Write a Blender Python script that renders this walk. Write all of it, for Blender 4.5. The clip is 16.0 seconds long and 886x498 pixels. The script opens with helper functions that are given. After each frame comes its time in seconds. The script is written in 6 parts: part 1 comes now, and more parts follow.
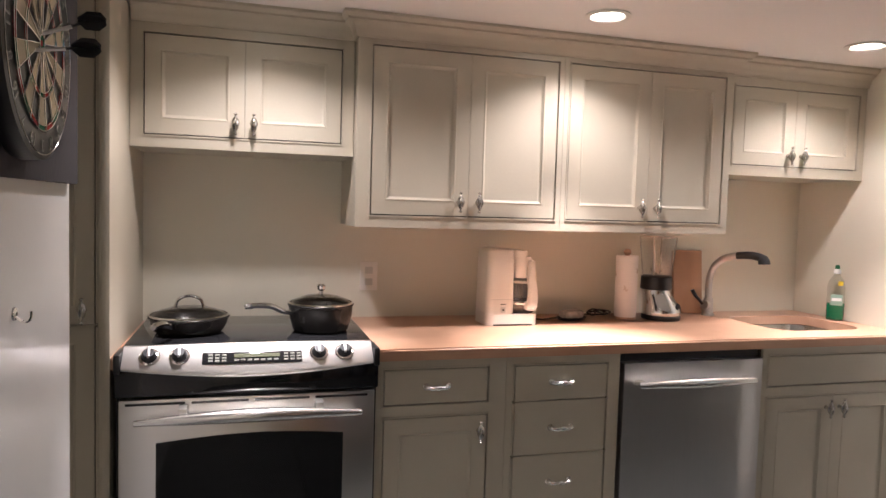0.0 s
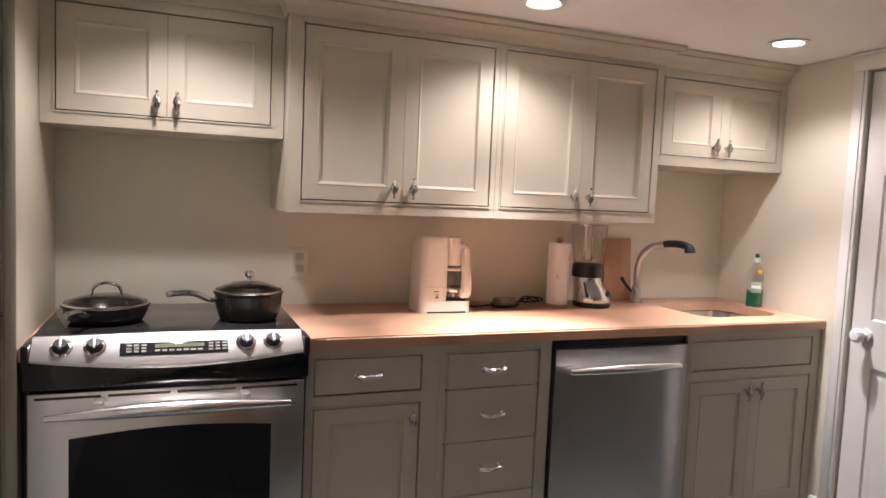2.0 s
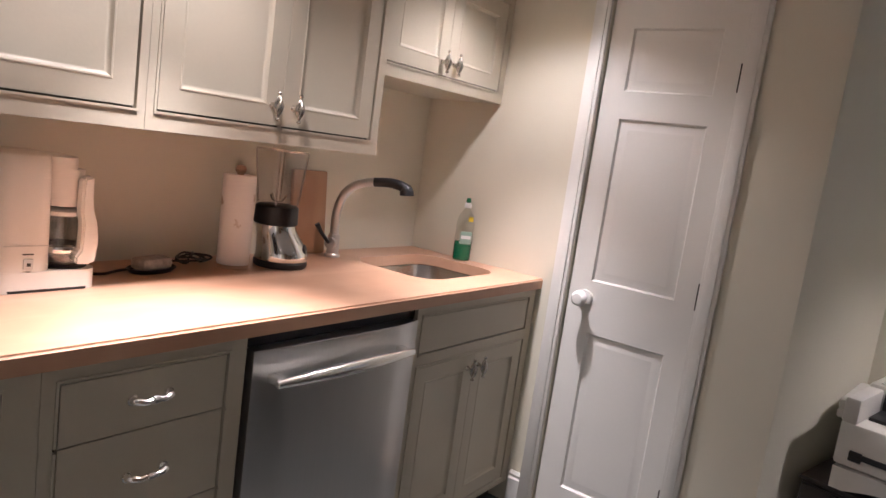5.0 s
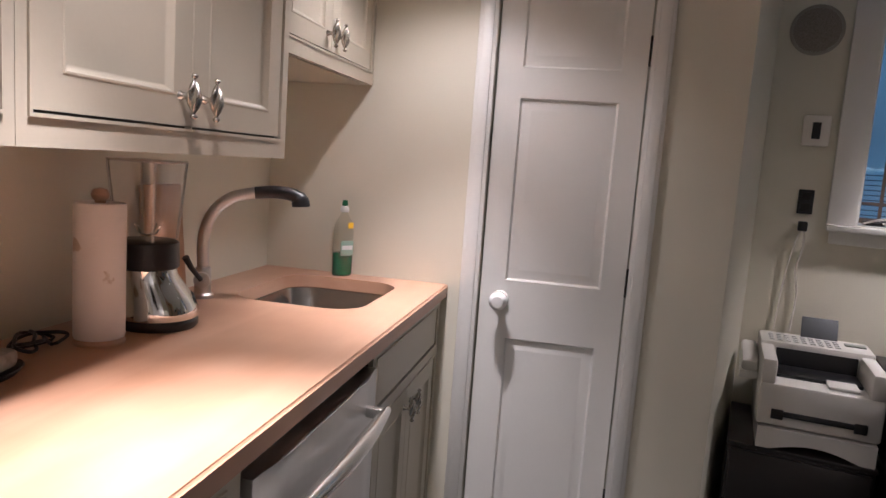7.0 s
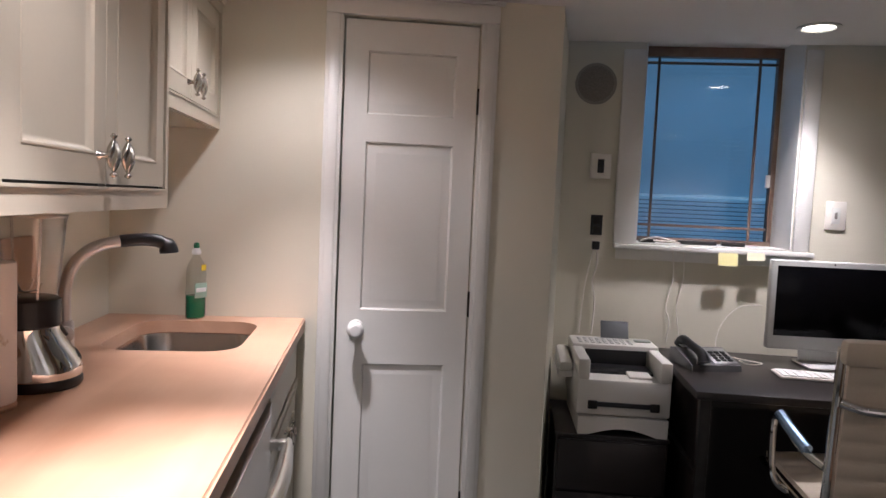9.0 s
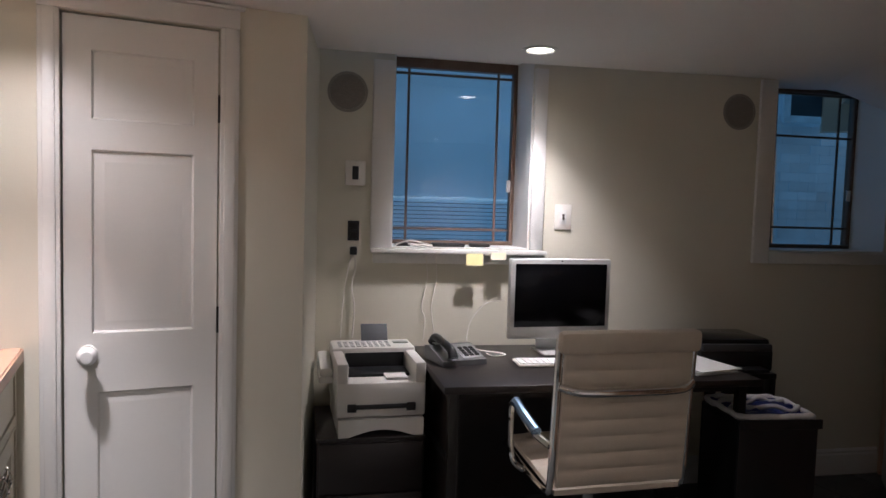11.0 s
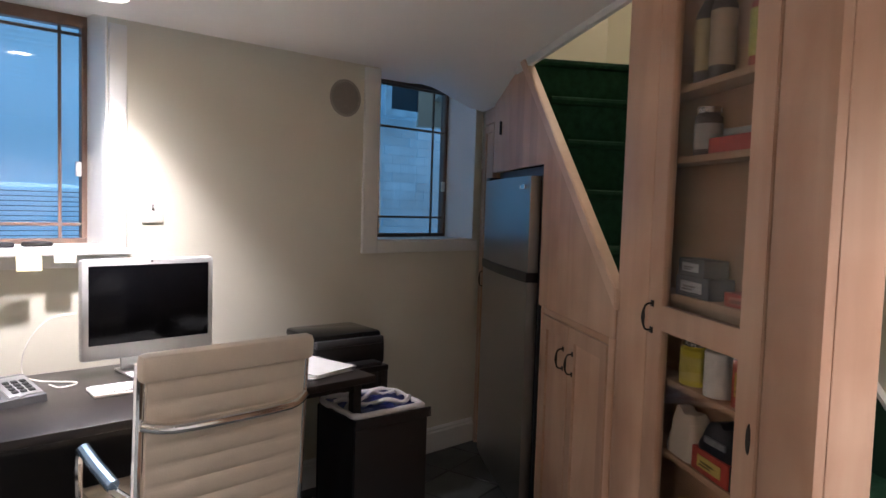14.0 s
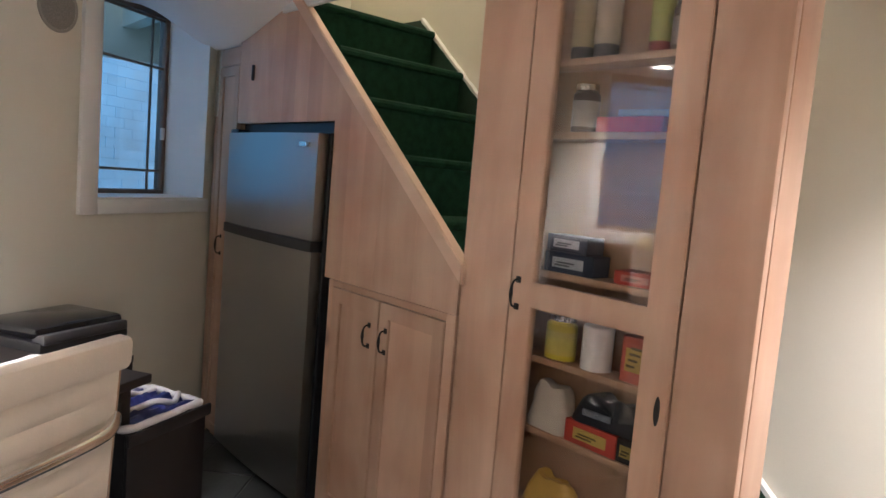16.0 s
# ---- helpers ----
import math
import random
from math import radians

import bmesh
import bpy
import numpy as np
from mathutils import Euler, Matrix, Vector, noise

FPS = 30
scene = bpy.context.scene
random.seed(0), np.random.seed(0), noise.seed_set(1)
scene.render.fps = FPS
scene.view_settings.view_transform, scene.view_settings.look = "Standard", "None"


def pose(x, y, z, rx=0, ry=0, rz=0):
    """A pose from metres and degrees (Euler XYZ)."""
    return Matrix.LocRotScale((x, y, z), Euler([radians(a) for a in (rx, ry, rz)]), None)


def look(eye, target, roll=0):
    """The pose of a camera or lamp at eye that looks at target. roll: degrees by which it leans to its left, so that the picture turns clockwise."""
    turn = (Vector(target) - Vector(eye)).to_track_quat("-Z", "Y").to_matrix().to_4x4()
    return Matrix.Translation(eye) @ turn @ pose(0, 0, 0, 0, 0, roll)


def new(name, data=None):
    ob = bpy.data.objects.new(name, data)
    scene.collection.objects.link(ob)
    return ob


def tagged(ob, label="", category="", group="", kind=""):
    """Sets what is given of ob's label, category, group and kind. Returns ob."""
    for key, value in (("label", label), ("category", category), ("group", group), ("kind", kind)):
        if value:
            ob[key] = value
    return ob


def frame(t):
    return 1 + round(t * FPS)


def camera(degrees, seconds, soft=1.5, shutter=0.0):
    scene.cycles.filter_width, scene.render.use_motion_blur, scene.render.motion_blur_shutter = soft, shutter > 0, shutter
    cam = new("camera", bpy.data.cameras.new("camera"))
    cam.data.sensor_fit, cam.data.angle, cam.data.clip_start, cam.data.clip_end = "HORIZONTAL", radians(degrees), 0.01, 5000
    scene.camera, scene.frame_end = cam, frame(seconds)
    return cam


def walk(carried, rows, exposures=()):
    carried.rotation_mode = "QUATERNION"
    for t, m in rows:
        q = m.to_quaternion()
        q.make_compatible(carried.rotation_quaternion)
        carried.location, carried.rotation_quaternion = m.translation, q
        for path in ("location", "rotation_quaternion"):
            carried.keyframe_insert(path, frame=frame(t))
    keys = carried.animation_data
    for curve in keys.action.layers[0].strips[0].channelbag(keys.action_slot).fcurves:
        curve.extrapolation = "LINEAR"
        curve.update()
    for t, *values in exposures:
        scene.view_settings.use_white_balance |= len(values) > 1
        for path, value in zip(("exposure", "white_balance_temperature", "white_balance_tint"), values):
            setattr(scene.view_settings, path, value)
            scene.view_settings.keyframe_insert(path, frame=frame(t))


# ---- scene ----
cam = camera(65.9, 16.0)
PATH = [
    (0, (-0.229, -0.431, 1.372), (0.322, 1.488, 1.253), 1.7),
    (0.5, (-0.224, -0.423, 1.382), (0.378, 1.479, 1.234), 1.9),
    (1, (-0.216, -0.422, 1.381), (0.429, 1.465, 1.231), 2.1),
    (1.5, (-0.22, -0.415, 1.372), (0.466, 1.458, 1.218), 2.6),
    (2, (-0.216, -0.399, 1.373), (0.517, 1.455, 1.22), 2.5),
    (2.5, (-0.191, -0.359, 1.398), (0.6, 1.468, 1.201), 2.2),
    (3, (-0.054, -0.268, 1.367), (0.724, 1.56, 1.135), 1.3),
    (3.5, (0.025, -0.153, 1.35), (0.866, 1.624, 0.98), 2.1),
    (4, (0.077, 0.048, 1.352), (1.248, 1.637, 1.028), 5.3),
    (6.5, (0.112, 1.129, 1.319), (1.985, 1.751, 0.992), 5.1),
    (7, (0.203, 1.267, 1.316), (2.146, 1.67, 1.064), 4.1),
    (7.5, (0.161, 1.402, 1.325), (2.129, 1.666, 1.084), 5.4),
    (8, (0.084, 1.492, 1.314), (2.073, 1.571, 1.125), 4.6),
    (10.5, (-0.011, 1.417, 1.394), (1.884, 0.792, 1.255), 1.8),
    (11, (-0.023, 1.377, 1.392), (1.798, 0.561, 1.264), 1.7),
    (11.5, (-0.038, 1.345, 1.406), (1.708, 0.38, 1.256), 1.7),
    (12, (-0.048, 1.316, 1.415), (1.616, 0.218, 1.261), 1.5),
    (12.5, (-0.043, 1.294, 1.417), (1.532, 0.072, 1.267), 1.8),
    (13, (-0.013, 1.264, 1.408), (1.465, -0.073, 1.24), 3.0),
    (13.5, (0.107, 1.172, 1.395), (1.369, -0.373, 1.25), 2.1),
    (14, (0.228, 1.100, 1.390), (1.362, -0.542, 1.267), 1.8),
    (14.5, (0.374, 1.117, 1.368), (1.254, -0.676, 1.266), 4.8),
    (15, (0.540, 1.190, 1.372), (1.092, -0.722, 1.228), 4.1),
    (15.5, (0.719, 1.175, 1.374), (1.056, -0.782, 1.216), 4.0),
    (16, (0.925, 1.070, 1.384), (1.048, -0.915, 1.193), 4.8),
]
EXPOSURES = [(0, 0.32, 5980, 15), (2.5, 0.15, 5980, 15), (4, 0.12, 5930, 16), (7, -0.37, 5820, 17), (10.5, -0.36, 5720, 14), (12.5, 0.18, 5750, 14), (14.5, 1.28, 5750, 14), (16, 1.75, 5680, 12)]
walk(cam, [(t, look(eye, target, roll)) for t, eye, target, roll in PATH], EXPOSURES)

# ---- world and lights ----
world = bpy.data.worlds.new("dusk")
scene.world = world
world.use_nodes = True
wn = world.node_tree
sky = wn.nodes.new("ShaderNodeTexSky")
sky.sky_type, sky.sun_disc, sky.sun_elevation, sky.sun_rotation = "NISHITA", False, radians(12), radians(200)
wn.links.new(sky.outputs[0], wn.nodes["Background"].inputs[0])
wn.nodes["Background"].inputs[1].default_value = 0.10

# x, y, watts of beam and spill, tilt and heading of the tilting lamp, width of the beam
LAMPS = [(-0.17, 1.655, 190, 34, -1, 0, 60), (0.92, 1.66, 285, 34, -2, 0, 57), (2.01, 1.655, 160, 30, -1, 0, 62), (2.44, -0.14, 192, 9, 7, -100, 94), (-0.12, 0.12, 115, 15, 10, 135, 108)]


def ceiling_at(y):
    """The height of the ceiling, nearly level in the kitchen and rising towards the stairs."""
    return 2.042 - (0.006 if y > 0 else 0.021) * y


def downlight(x, y, beam, spill, tilt, heading, wide):
    """A recessed lamp just under its lens: a strong beam and a wide spill."""
    for watts, size, blend, r in ((beam, wide, 1.0, 0.04), (spill, 132, 0.7, 0.04)):
        data = bpy.data.lights.new("downlight_beam", "SPOT")
        data.energy, data.color = watts, (1.0, 0.89, 0.83)
        data.spot_size, data.spot_blend, data.shadow_soft_size = radians(size), blend, r
        new("downlight_beam", data).matrix_world = pose(x, y, ceiling_at(y) - 0.012, tilt, 0, heading) @ Matrix.Translation((0, 0.045 if heading == 0 else 0.05, 0))


for lamp_row in LAMPS:
    downlight(*lamp_row)
hall = bpy.data.lights.new("upstairs_hall_lamp", "POINT")
hall.energy, hall.color, hall.shadow_soft_size = 16, (1.0, 0.84, 0.66), 0.12
new("upstairs_hall_lamp", hall).location = (1.55, -2.05, 4.2)


# ---- materials ----
def material(name, color, rough=0.5, metal=0.0, vary=0.06, scale=6.0, fine=60.0, bump=0.02, stretch=(1, 1, 1), random_tint=0.0, spec=0.5, coat=0.0):
    """A paint-like or mineral surface: broad and fine variation of colour, with a light relief."""
    m = bpy.data.materials.new(name)
    m.use_nodes = True
    t = m.node_tree
    bsdf = t.nodes["Principled BSDF"]
    coord = t.nodes.new("ShaderNodeTexCoord")
    mapping = t.nodes.new("ShaderNodeMapping")
    mapping.inputs["Scale"].default_value = stretch
    t.links.new(coord.outputs["Object"], mapping.inputs[0])
    broad = t.nodes.new("ShaderNodeTexNoise")
    broad.inputs["Scale"].default_value, broad.inputs["Detail"].default_value = scale, 4
    small = t.nodes.new("ShaderNodeTexNoise")
    small.inputs["Scale"].default_value, small.inputs["Detail"].default_value = fine, 3
    for n in (broad, small):
        t.links.new(mapping.outputs[0], n.inputs["Vector"])
    mix = t.nodes.new("ShaderNodeMath")
    mix.operation = "MULTIPLY_ADD"
    mix.inputs[1].default_value = 0.35
    t.links.new(small.outputs[0], mix.inputs[0])
    t.links.new(broad.outputs[0], mix.inputs[2])
    ramp = t.nodes.new("ShaderNodeValToRGB")
    lo = [max(0, c * (1 - vary)) for c in color]
    hi = [min(1, c * (1 + vary)) for c in color]
    ramp.color_ramp.elements[0].position, ramp.color_ramp.elements[0].color = 0.4, (*lo, 1)
    ramp.color_ramp.elements[1].position, ramp.color_ramp.elements[1].color = 0.95, (*hi, 1)
    t.links.new(mix.outputs[0], ramp.inputs[0])
    out = ramp.outputs[0]
    if random_tint:
        info = t.nodes.new("ShaderNodeObjectInfo")
        hsv = t.nodes.new("ShaderNodeHueSaturation")
        rng = t.nodes.new("ShaderNodeMapRange")
        rng.inputs["To Min"].default_value, rng.inputs["To Max"].default_value = 1 - random_tint, 1 + random_tint
        t.links.new(info.outputs["Random"], rng.inputs["Value"])
        t.links.new(rng.outputs[0], hsv.inputs["Value"])
        t.links.new(out, hsv.inputs["Color"])
        out = hsv.outputs[0]
    t.links.new(out, bsdf.inputs["Base Color"])
    rr = t.nodes.new("ShaderNodeMapRange")
    rr.inputs["To Min"].default_value, rr.inputs["To Max"].default_value = max(0.02, rough - 0.06), min(1, rough + 0.06)
    t.links.new(broad.outputs[0], rr.inputs["Value"])
    t.links.new(rr.outputs[0], bsdf.inputs["Roughness"])
    bsdf.inputs["Metallic"].default_value = metal
    bsdf.inputs["Specular IOR Level"].default_value = spec
    bsdf.inputs["Coat Weight"].default_value = coat
    if bump:
        b = t.nodes.new("ShaderNodeBump")
        b.inputs["Strength"].default_value, b.inputs["Distance"].default_value = bump * 5, 0.002
        t.links.new(small.outputs[0], b.inputs["Height"])
        t.links.new(b.outputs[0], bsdf.inputs["Normal"])
    return m


def wood(name, light, dark, axis=2, rough=0.42, scale=1.0, knots=0.0):
    """Boards with grain along one axis of the object."""
    m = bpy.data.materials.new(name)
    m.use_nodes = True
    t = m.node_tree
    bsdf = t.nodes["Principled BSDF"]
    coord = t.nodes.new("ShaderNodeTexCoord")
    mapping = t.nodes.new("ShaderNodeMapping")
    stretch = [5 * scale] * 3
    stretch[axis] = 0.75 * scale
    mapping.inputs["Scale"].default_value = stretch
    info = t.nodes.new("ShaderNodeObjectInfo")
    shift = t.nodes.new("ShaderNodeVectorMath")
    shift.operation = "SCALE"
    shift.inputs["Scale"].default_value = 13.0
    t.links.new(info.outputs["Location"], shift.inputs[0])
    add = t.nodes.new("ShaderNodeVectorMath")
    t.links.new(coord.outputs["Object"], mapping.inputs[0])
    t.links.new(mapping.outputs[0], add.inputs[0])
    t.links.new(shift.outputs[0], add.inputs[1])
    grain = t.nodes.new("ShaderNodeTexNoise")
    grain.inputs["Scale"].default_value, grain.inputs["Detail"].default_value, grain.inputs["Distortion"].default_value = 1.6, 6, 0.8
    t.links.new(add.outputs[0], grain.inputs["Vector"])
    fine = t.nodes.new("ShaderNodeTexNoise")
    fine.inputs["Scale"].default_value, fine.inputs["Detail"].default_value = 22, 5
    t.links.new(add.outputs[0], fine.inputs["Vector"])
    mix = t.nodes.new("ShaderNodeMath")
    mix.operation = "MULTIPLY_ADD"
    mix.inputs[1].default_value = 0.05
    t.links.new(fine.outputs[0], mix.inputs[0])
    t.links.new(grain.outputs[0], mix.inputs[2])
    ramp = t.nodes.new("ShaderNodeValToRGB")
    ramp.color_ramp.elements[0].position, ramp.color_ramp.elements[0].color = 0.42, (*dark, 1)
    ramp.color_ramp.elements[1].position, ramp.color_ramp.elements[1].color = 0.85, (*light, 1)
    t.links.new(mix.outputs[0], ramp.inputs[0])
    out = ramp.outputs[0]
    tone = t.nodes.new("ShaderNodeHueSaturation")
    pick = t.nodes.new("ShaderNodeMapRange")
    pick.inputs["To Min"].default_value, pick.inputs["To Max"].default_value = 0.90, 1.10
    t.links.new(info.outputs["Random"], pick.inputs["Value"])
    t.links.new(pick.outputs[0], tone.inputs["Value"])
    t.links.new(out, tone.inputs["Color"])
    out = tone.outputs[0]
    cloud = t.nodes.new("ShaderNodeTexNoise")
    cloud.inputs["Scale"].default_value, cloud.inputs["Detail"].default_value = 2.2, 3
    t.links.new(coord.outputs["Object"], cloud.inputs["Vector"])
    cr = t.nodes.new("ShaderNodeValToRGB")
    cr.color_ramp.elements[0].position, cr.color_ramp.elements[0].color = 0.35, (0.78, 0.68, 0.62, 1)
    cr.color_ramp.elements[1].position, cr.color_ramp.elements[1].color = 0.65, (1.0, 1.0, 1.0, 1)
    t.links.new(cloud.outputs[0], cr.inputs[0])
    blot = t.nodes.new("ShaderNodeMixRGB")
    blot.blend_type = "MULTIPLY"
    blot.inputs[0].default_value = 1.0
    t.links.new(out, blot.inputs[1])
    t.links.new(cr.outputs[0], blot.inputs[2])
    out = blot.outputs[0]
    if knots:
        vor = t.nodes.new("ShaderNodeTexVoronoi")
        vor.inputs["Scale"].default_value = 2.3
        km = t.nodes.new("ShaderNodeMapping")
        ks = [1.0] * 3
        ks[axis] = 0.55
        km.inputs["Scale"].default_value = ks
        t.links.new(coord.outputs["Object"], km.inputs[0])
        t.links.new(km.outputs[0], vor.inputs["Vector"])
        kr = t.nodes.new("ShaderNodeValToRGB")
        kr.color_ramp.elements[0].position, kr.color_ramp.elements[0].color = 0.015, (knots, knots, knots, 1)
        kr.color_ramp.elements[1].position, kr.color_ramp.elements[1].color = 0.075, (0, 0, 0, 1)
        t.links.new(vor.outputs["Distance"], kr.inputs[0])
        kmix = t.nodes.new("ShaderNodeMixRGB")
        kmix.inputs[2].default_value = (*[c * 0.35 for c in dark], 1)
        t.links.new(kr.outputs[0], kmix.inputs[0])
        t.links.new(out, kmix.inputs[1])
        out = kmix.outputs[0]
    t.links.new(out, bsdf.inputs["Base Color"])
    bsdf.inputs["Roughness"].default_value = rough
    b = t.nodes.new("ShaderNodeBump")
    b.inputs["Strength"].default_value, b.inputs["Distance"].default_value = 0.05, 0.002
    t.links.new(fine.outputs[0], b.inputs["Height"])
    t.links.new(b.outputs[0], bsdf.inputs["Normal"])
    return m


def glass_material(name, color=(1, 1, 1), rough=0.02, clear=0.85, gloss=0.05):
    """Thin glass: mostly see-through, with a mirror-like gloss on top."""
    m = bpy.data.materials.new(name)
    m.use_nodes = True
    t = m.node_tree
    t.nodes.remove(t.nodes["Principled BSDF"])
    tr = t.nodes.new("ShaderNodeBsdfTransparent")
    tr.inputs[0].default_value = (*[c * clear for c in color], 1)
    gl = t.nodes.new("ShaderNodeBsdfGlossy")
    gl.inputs["Roughness"].default_value = rough
    lw = t.nodes.new("ShaderNodeLayerWeight")
    fr = t.nodes.new("ShaderNodeMapRange")
    fr.interpolation_type = "SMOOTHERSTEP"
    fr.inputs["From Min"].default_value, fr.inputs["From Max"].default_value = 0.5, 1.0
    fr.inputs["To Min"].default_value, fr.inputs["To Max"].default_value = gloss, 0.8
    t.links.new(lw.outputs["Facing"], fr.inputs["Value"])
    mx = t.nodes.new("ShaderNodeMixShader")
    t.links.new(fr.outputs[0], mx.inputs[0])
    t.links.new(tr.outputs[0], mx.inputs[1])
    t.links.new(gl.outputs[0], mx.inputs[2])
    t.links.new(mx.outputs[0], t.nodes["Material Output"].inputs[0])
    return m


def glow(name, color, strength):
    m = bpy.data.materials.new(name)
    m.use_nodes = True
    b = m.node_tree.nodes["Principled BSDF"]
    b.inputs["Base Color"].default_value = (0.06, 0.06, 0.05, 1)
    b.inputs["Specular IOR Level"].default_value = 0.05
    b.inputs["Emission Color"].default_value, b.inputs["Emission Strength"].default_value = (*color, 1), strength
    return m


WALL = material("wall_paint", (0.70, 0.663, 0.548), 0.62, vary=0.03, scale=2.5, fine=180, bump=0.03)
WHITE_GLOSS = material("white_gloss_paint", (0.78, 0.77, 0.74), 0.22, vary=0.02, scale=3, fine=90, bump=0.01)
CEILING = material("ceiling_paint", (0.82, 0.80, 0.77), 0.8, vary=0.02, scale=2, fine=150, bump=0.03)
SAGE = material("sage_cabinet_paint", (0.52, 0.472, 0.372), 0.38, vary=0.035, scale=5, fine=120, bump=0.02)
# near-black colour for the shade in door gaps, and for small print
GAP_SHADE_PRINT = material("dark_gap_shade_and_print", (0.05, 0.042, 0.03), 0.6, vary=0.1)
TRIM = material("white_trim_paint", (0.76, 0.75, 0.71), 0.35, vary=0.025, scale=4, fine=90, bump=0.015)
STEEL = material("brushed_steel", (0.60, 0.585, 0.57), 0.36, 1.0, vary=0.05, scale=3, fine=220, bump=0.015, stretch=(1, 1, 0.03))
BRIGHT_STEEL = material("bright_brushed_steel", (0.70, 0.68, 0.65), 0.30, 1.0, vary=0.04, scale=3, fine=220, bump=0.012, stretch=(0.03, 1, 1))
SINK_STEEL = material("sink_steel", (0.56, 0.55, 0.53), 0.22, 1.0, vary=0.08, scale=5, fine=160, bump=0.02)
FRIDGE_STEEL = material("fridge_steel", (0.43, 0.42, 0.41), 0.31, 1.0, vary=0.03, scale=1.5, fine=200, bump=0)
CHROME = material("polished_chrome", (0.80, 0.79, 0.77), 0.08, 1.0, vary=0.02, bump=0)
NICKEL = material("satin_nickel", (0.86, 0.84, 0.80), 0.24, 1.0, vary=0.04, scale=40, bump=0.01)
PEWTER = material("pewter", (0.50, 0.475, 0.43), 0.26, 1.0, vary=0.12, scale=60, bump=0.02)
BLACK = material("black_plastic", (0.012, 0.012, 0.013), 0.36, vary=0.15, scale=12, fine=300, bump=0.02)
BLACK_GLOSS = material("black_glass", (0.010, 0.010, 0.011), 0.06, vary=0.1, bump=0)
DARK_IRON = material("dark_iron", (0.03, 0.028, 0.026), 0.42, 0.6, vary=0.2, scale=30)
ESPRESSO = material("espresso_laminate", (0.022, 0.017, 0.015), 0.35, vary=0.25, scale=8, fine=80, stretch=(0.3, 1, 1), bump=0.02)
PRINTER_WHITE = material("office_machine_plastic", (0.60, 0.58, 0.53), 0.45, vary=0.03, fine=300)
CREAM_PLASTIC = material("cream_plastic", (0.80, 0.76, 0.69), 0.35, vary=0.02, fine=200, bump=0.01)
LEATHER = material("cream_leather", (0.62, 0.535, 0.425), 0.42, vary=0.06, scale=14, fine=260, bump=0.06)
CARPET = material("green_stair_carpet", (0.014, 0.044, 0.023), 0.95, vary=0.35, scale=30, fine=420, bump=0.2, spec=0.1)
SLATE = material("slate_tile", (0.066, 0.070, 0.066), 0.5, vary=0.28, scale=7, fine=45, bump=0.12, random_tint=0.22)
GROUT = material("grey_grout", (0.19, 0.185, 0.17), 0.9, vary=0.12, scale=20, fine=200, bump=0.08)
MAPLE_Z = wood("maple_upright", (0.69, 0.49, 0.355), (0.53, 0.35, 0.24), 2, 0.40, 0.8, knots=0.8)
MAPLE_X = wood("maple_lengthwise", (0.65, 0.45, 0.325), (0.53, 0.34, 0.23), 0, 0.40)
MAPLE_PALE = wood("pale_maple", (0.78, 0.60, 0.46), (0.68, 0.49, 0.36), 0, 0.38)
MAPLE_IN = wood("maple_inside", (0.62, 0.42, 0.27), (0.52, 0.33, 0.195), 0, 0.5)
BUTCHER = wood("butcher_block", (0.66, 0.43, 0.30), (0.54, 0.33, 0.215), 0, 0.34, 0.8)
GLASS = glass_material("window_glass")
PANTRY_GLASS = glass_material("pantry_glass", (1, 1, 1), 0.03, 0.94, 0.075)
PAPER = material("white_paper", (0.80, 0.80, 0.78), 0.8, vary=0.03, scale=20)


# ---- building helpers ----
def box(bm, x0, x1, y0, y1, z0, z1, bevel=0.0, turn=None):
    """Adds a box, its edges rounded by bevel, to bm."""
    made = bmesh.ops.create_cube(bm, size=1.0)["verts"]
    m = Matrix.Translation(((x0 + x1) / 2, (y0 + y1) / 2, (z0 + z1) / 2)) @ Matrix.Diagonal((abs(x1 - x0), abs(y1 - y0), abs(z1 - z0), 1))
    bmesh.ops.transform(bm, matrix=(turn or Matrix()) @ m, verts=made)
    if bevel:
        edges = list({e for v in made for e in v.link_edges})
        bmesh.ops.bevel(bm, geom=edges, offset=bevel, segments=2, affect="EDGES", profile=0.5)
    return bm


def rod(bm, a, b, r0, r1=None, seg=16):
    """Adds a tapered rod from a to b."""
    a, b = Vector(a), Vector(b)
    turn = (b - a).to_track_quat("Z", "Y").to_matrix().to_4x4()
    bmesh.ops.create_cone(bm, cap_ends=True, segments=seg, radius1=r0, radius2=r0 if r1 is None else r1, depth=(b - a).length, matrix=Matrix.Translation((a + b) / 2) @ turn)
    return bm


def lathe(bm, profile, at=(0, 0, 0), seg=28, turn=None):
    """Turns a profile of (radius, height) about the z axis."""
    rings = []
    m = Matrix.Translation(at) @ (turn or Matrix())
    for r, z in profile:
        if r < 1e-6:
            rings.append([bm.verts.new(m @ Vector((0, 0, z)))])
        else:
            rings.append([bm.verts.new(m @ Vector((r * math.cos(2 * math.pi * i / seg), r * math.sin(2 * math.pi * i / seg), z))) for i in range(seg)])
    for p, q in zip(rings, rings[1:]):
        for i in range(seg):
            j = (i + 1) % seg
            if len(p) == 1 and len(q) > 1:
                bm.faces.new((p[0], q[i], q[j]))
            elif len(q) == 1 and len(p) > 1:
                bm.faces.new((p[i], p[j], q[0]))
            elif len(p) > 1:
                bm.faces.new((p[i], p[j], q[j], q[i]))
    bmesh.ops.recalc_face_normals(bm, faces=bm.faces)
    return bm


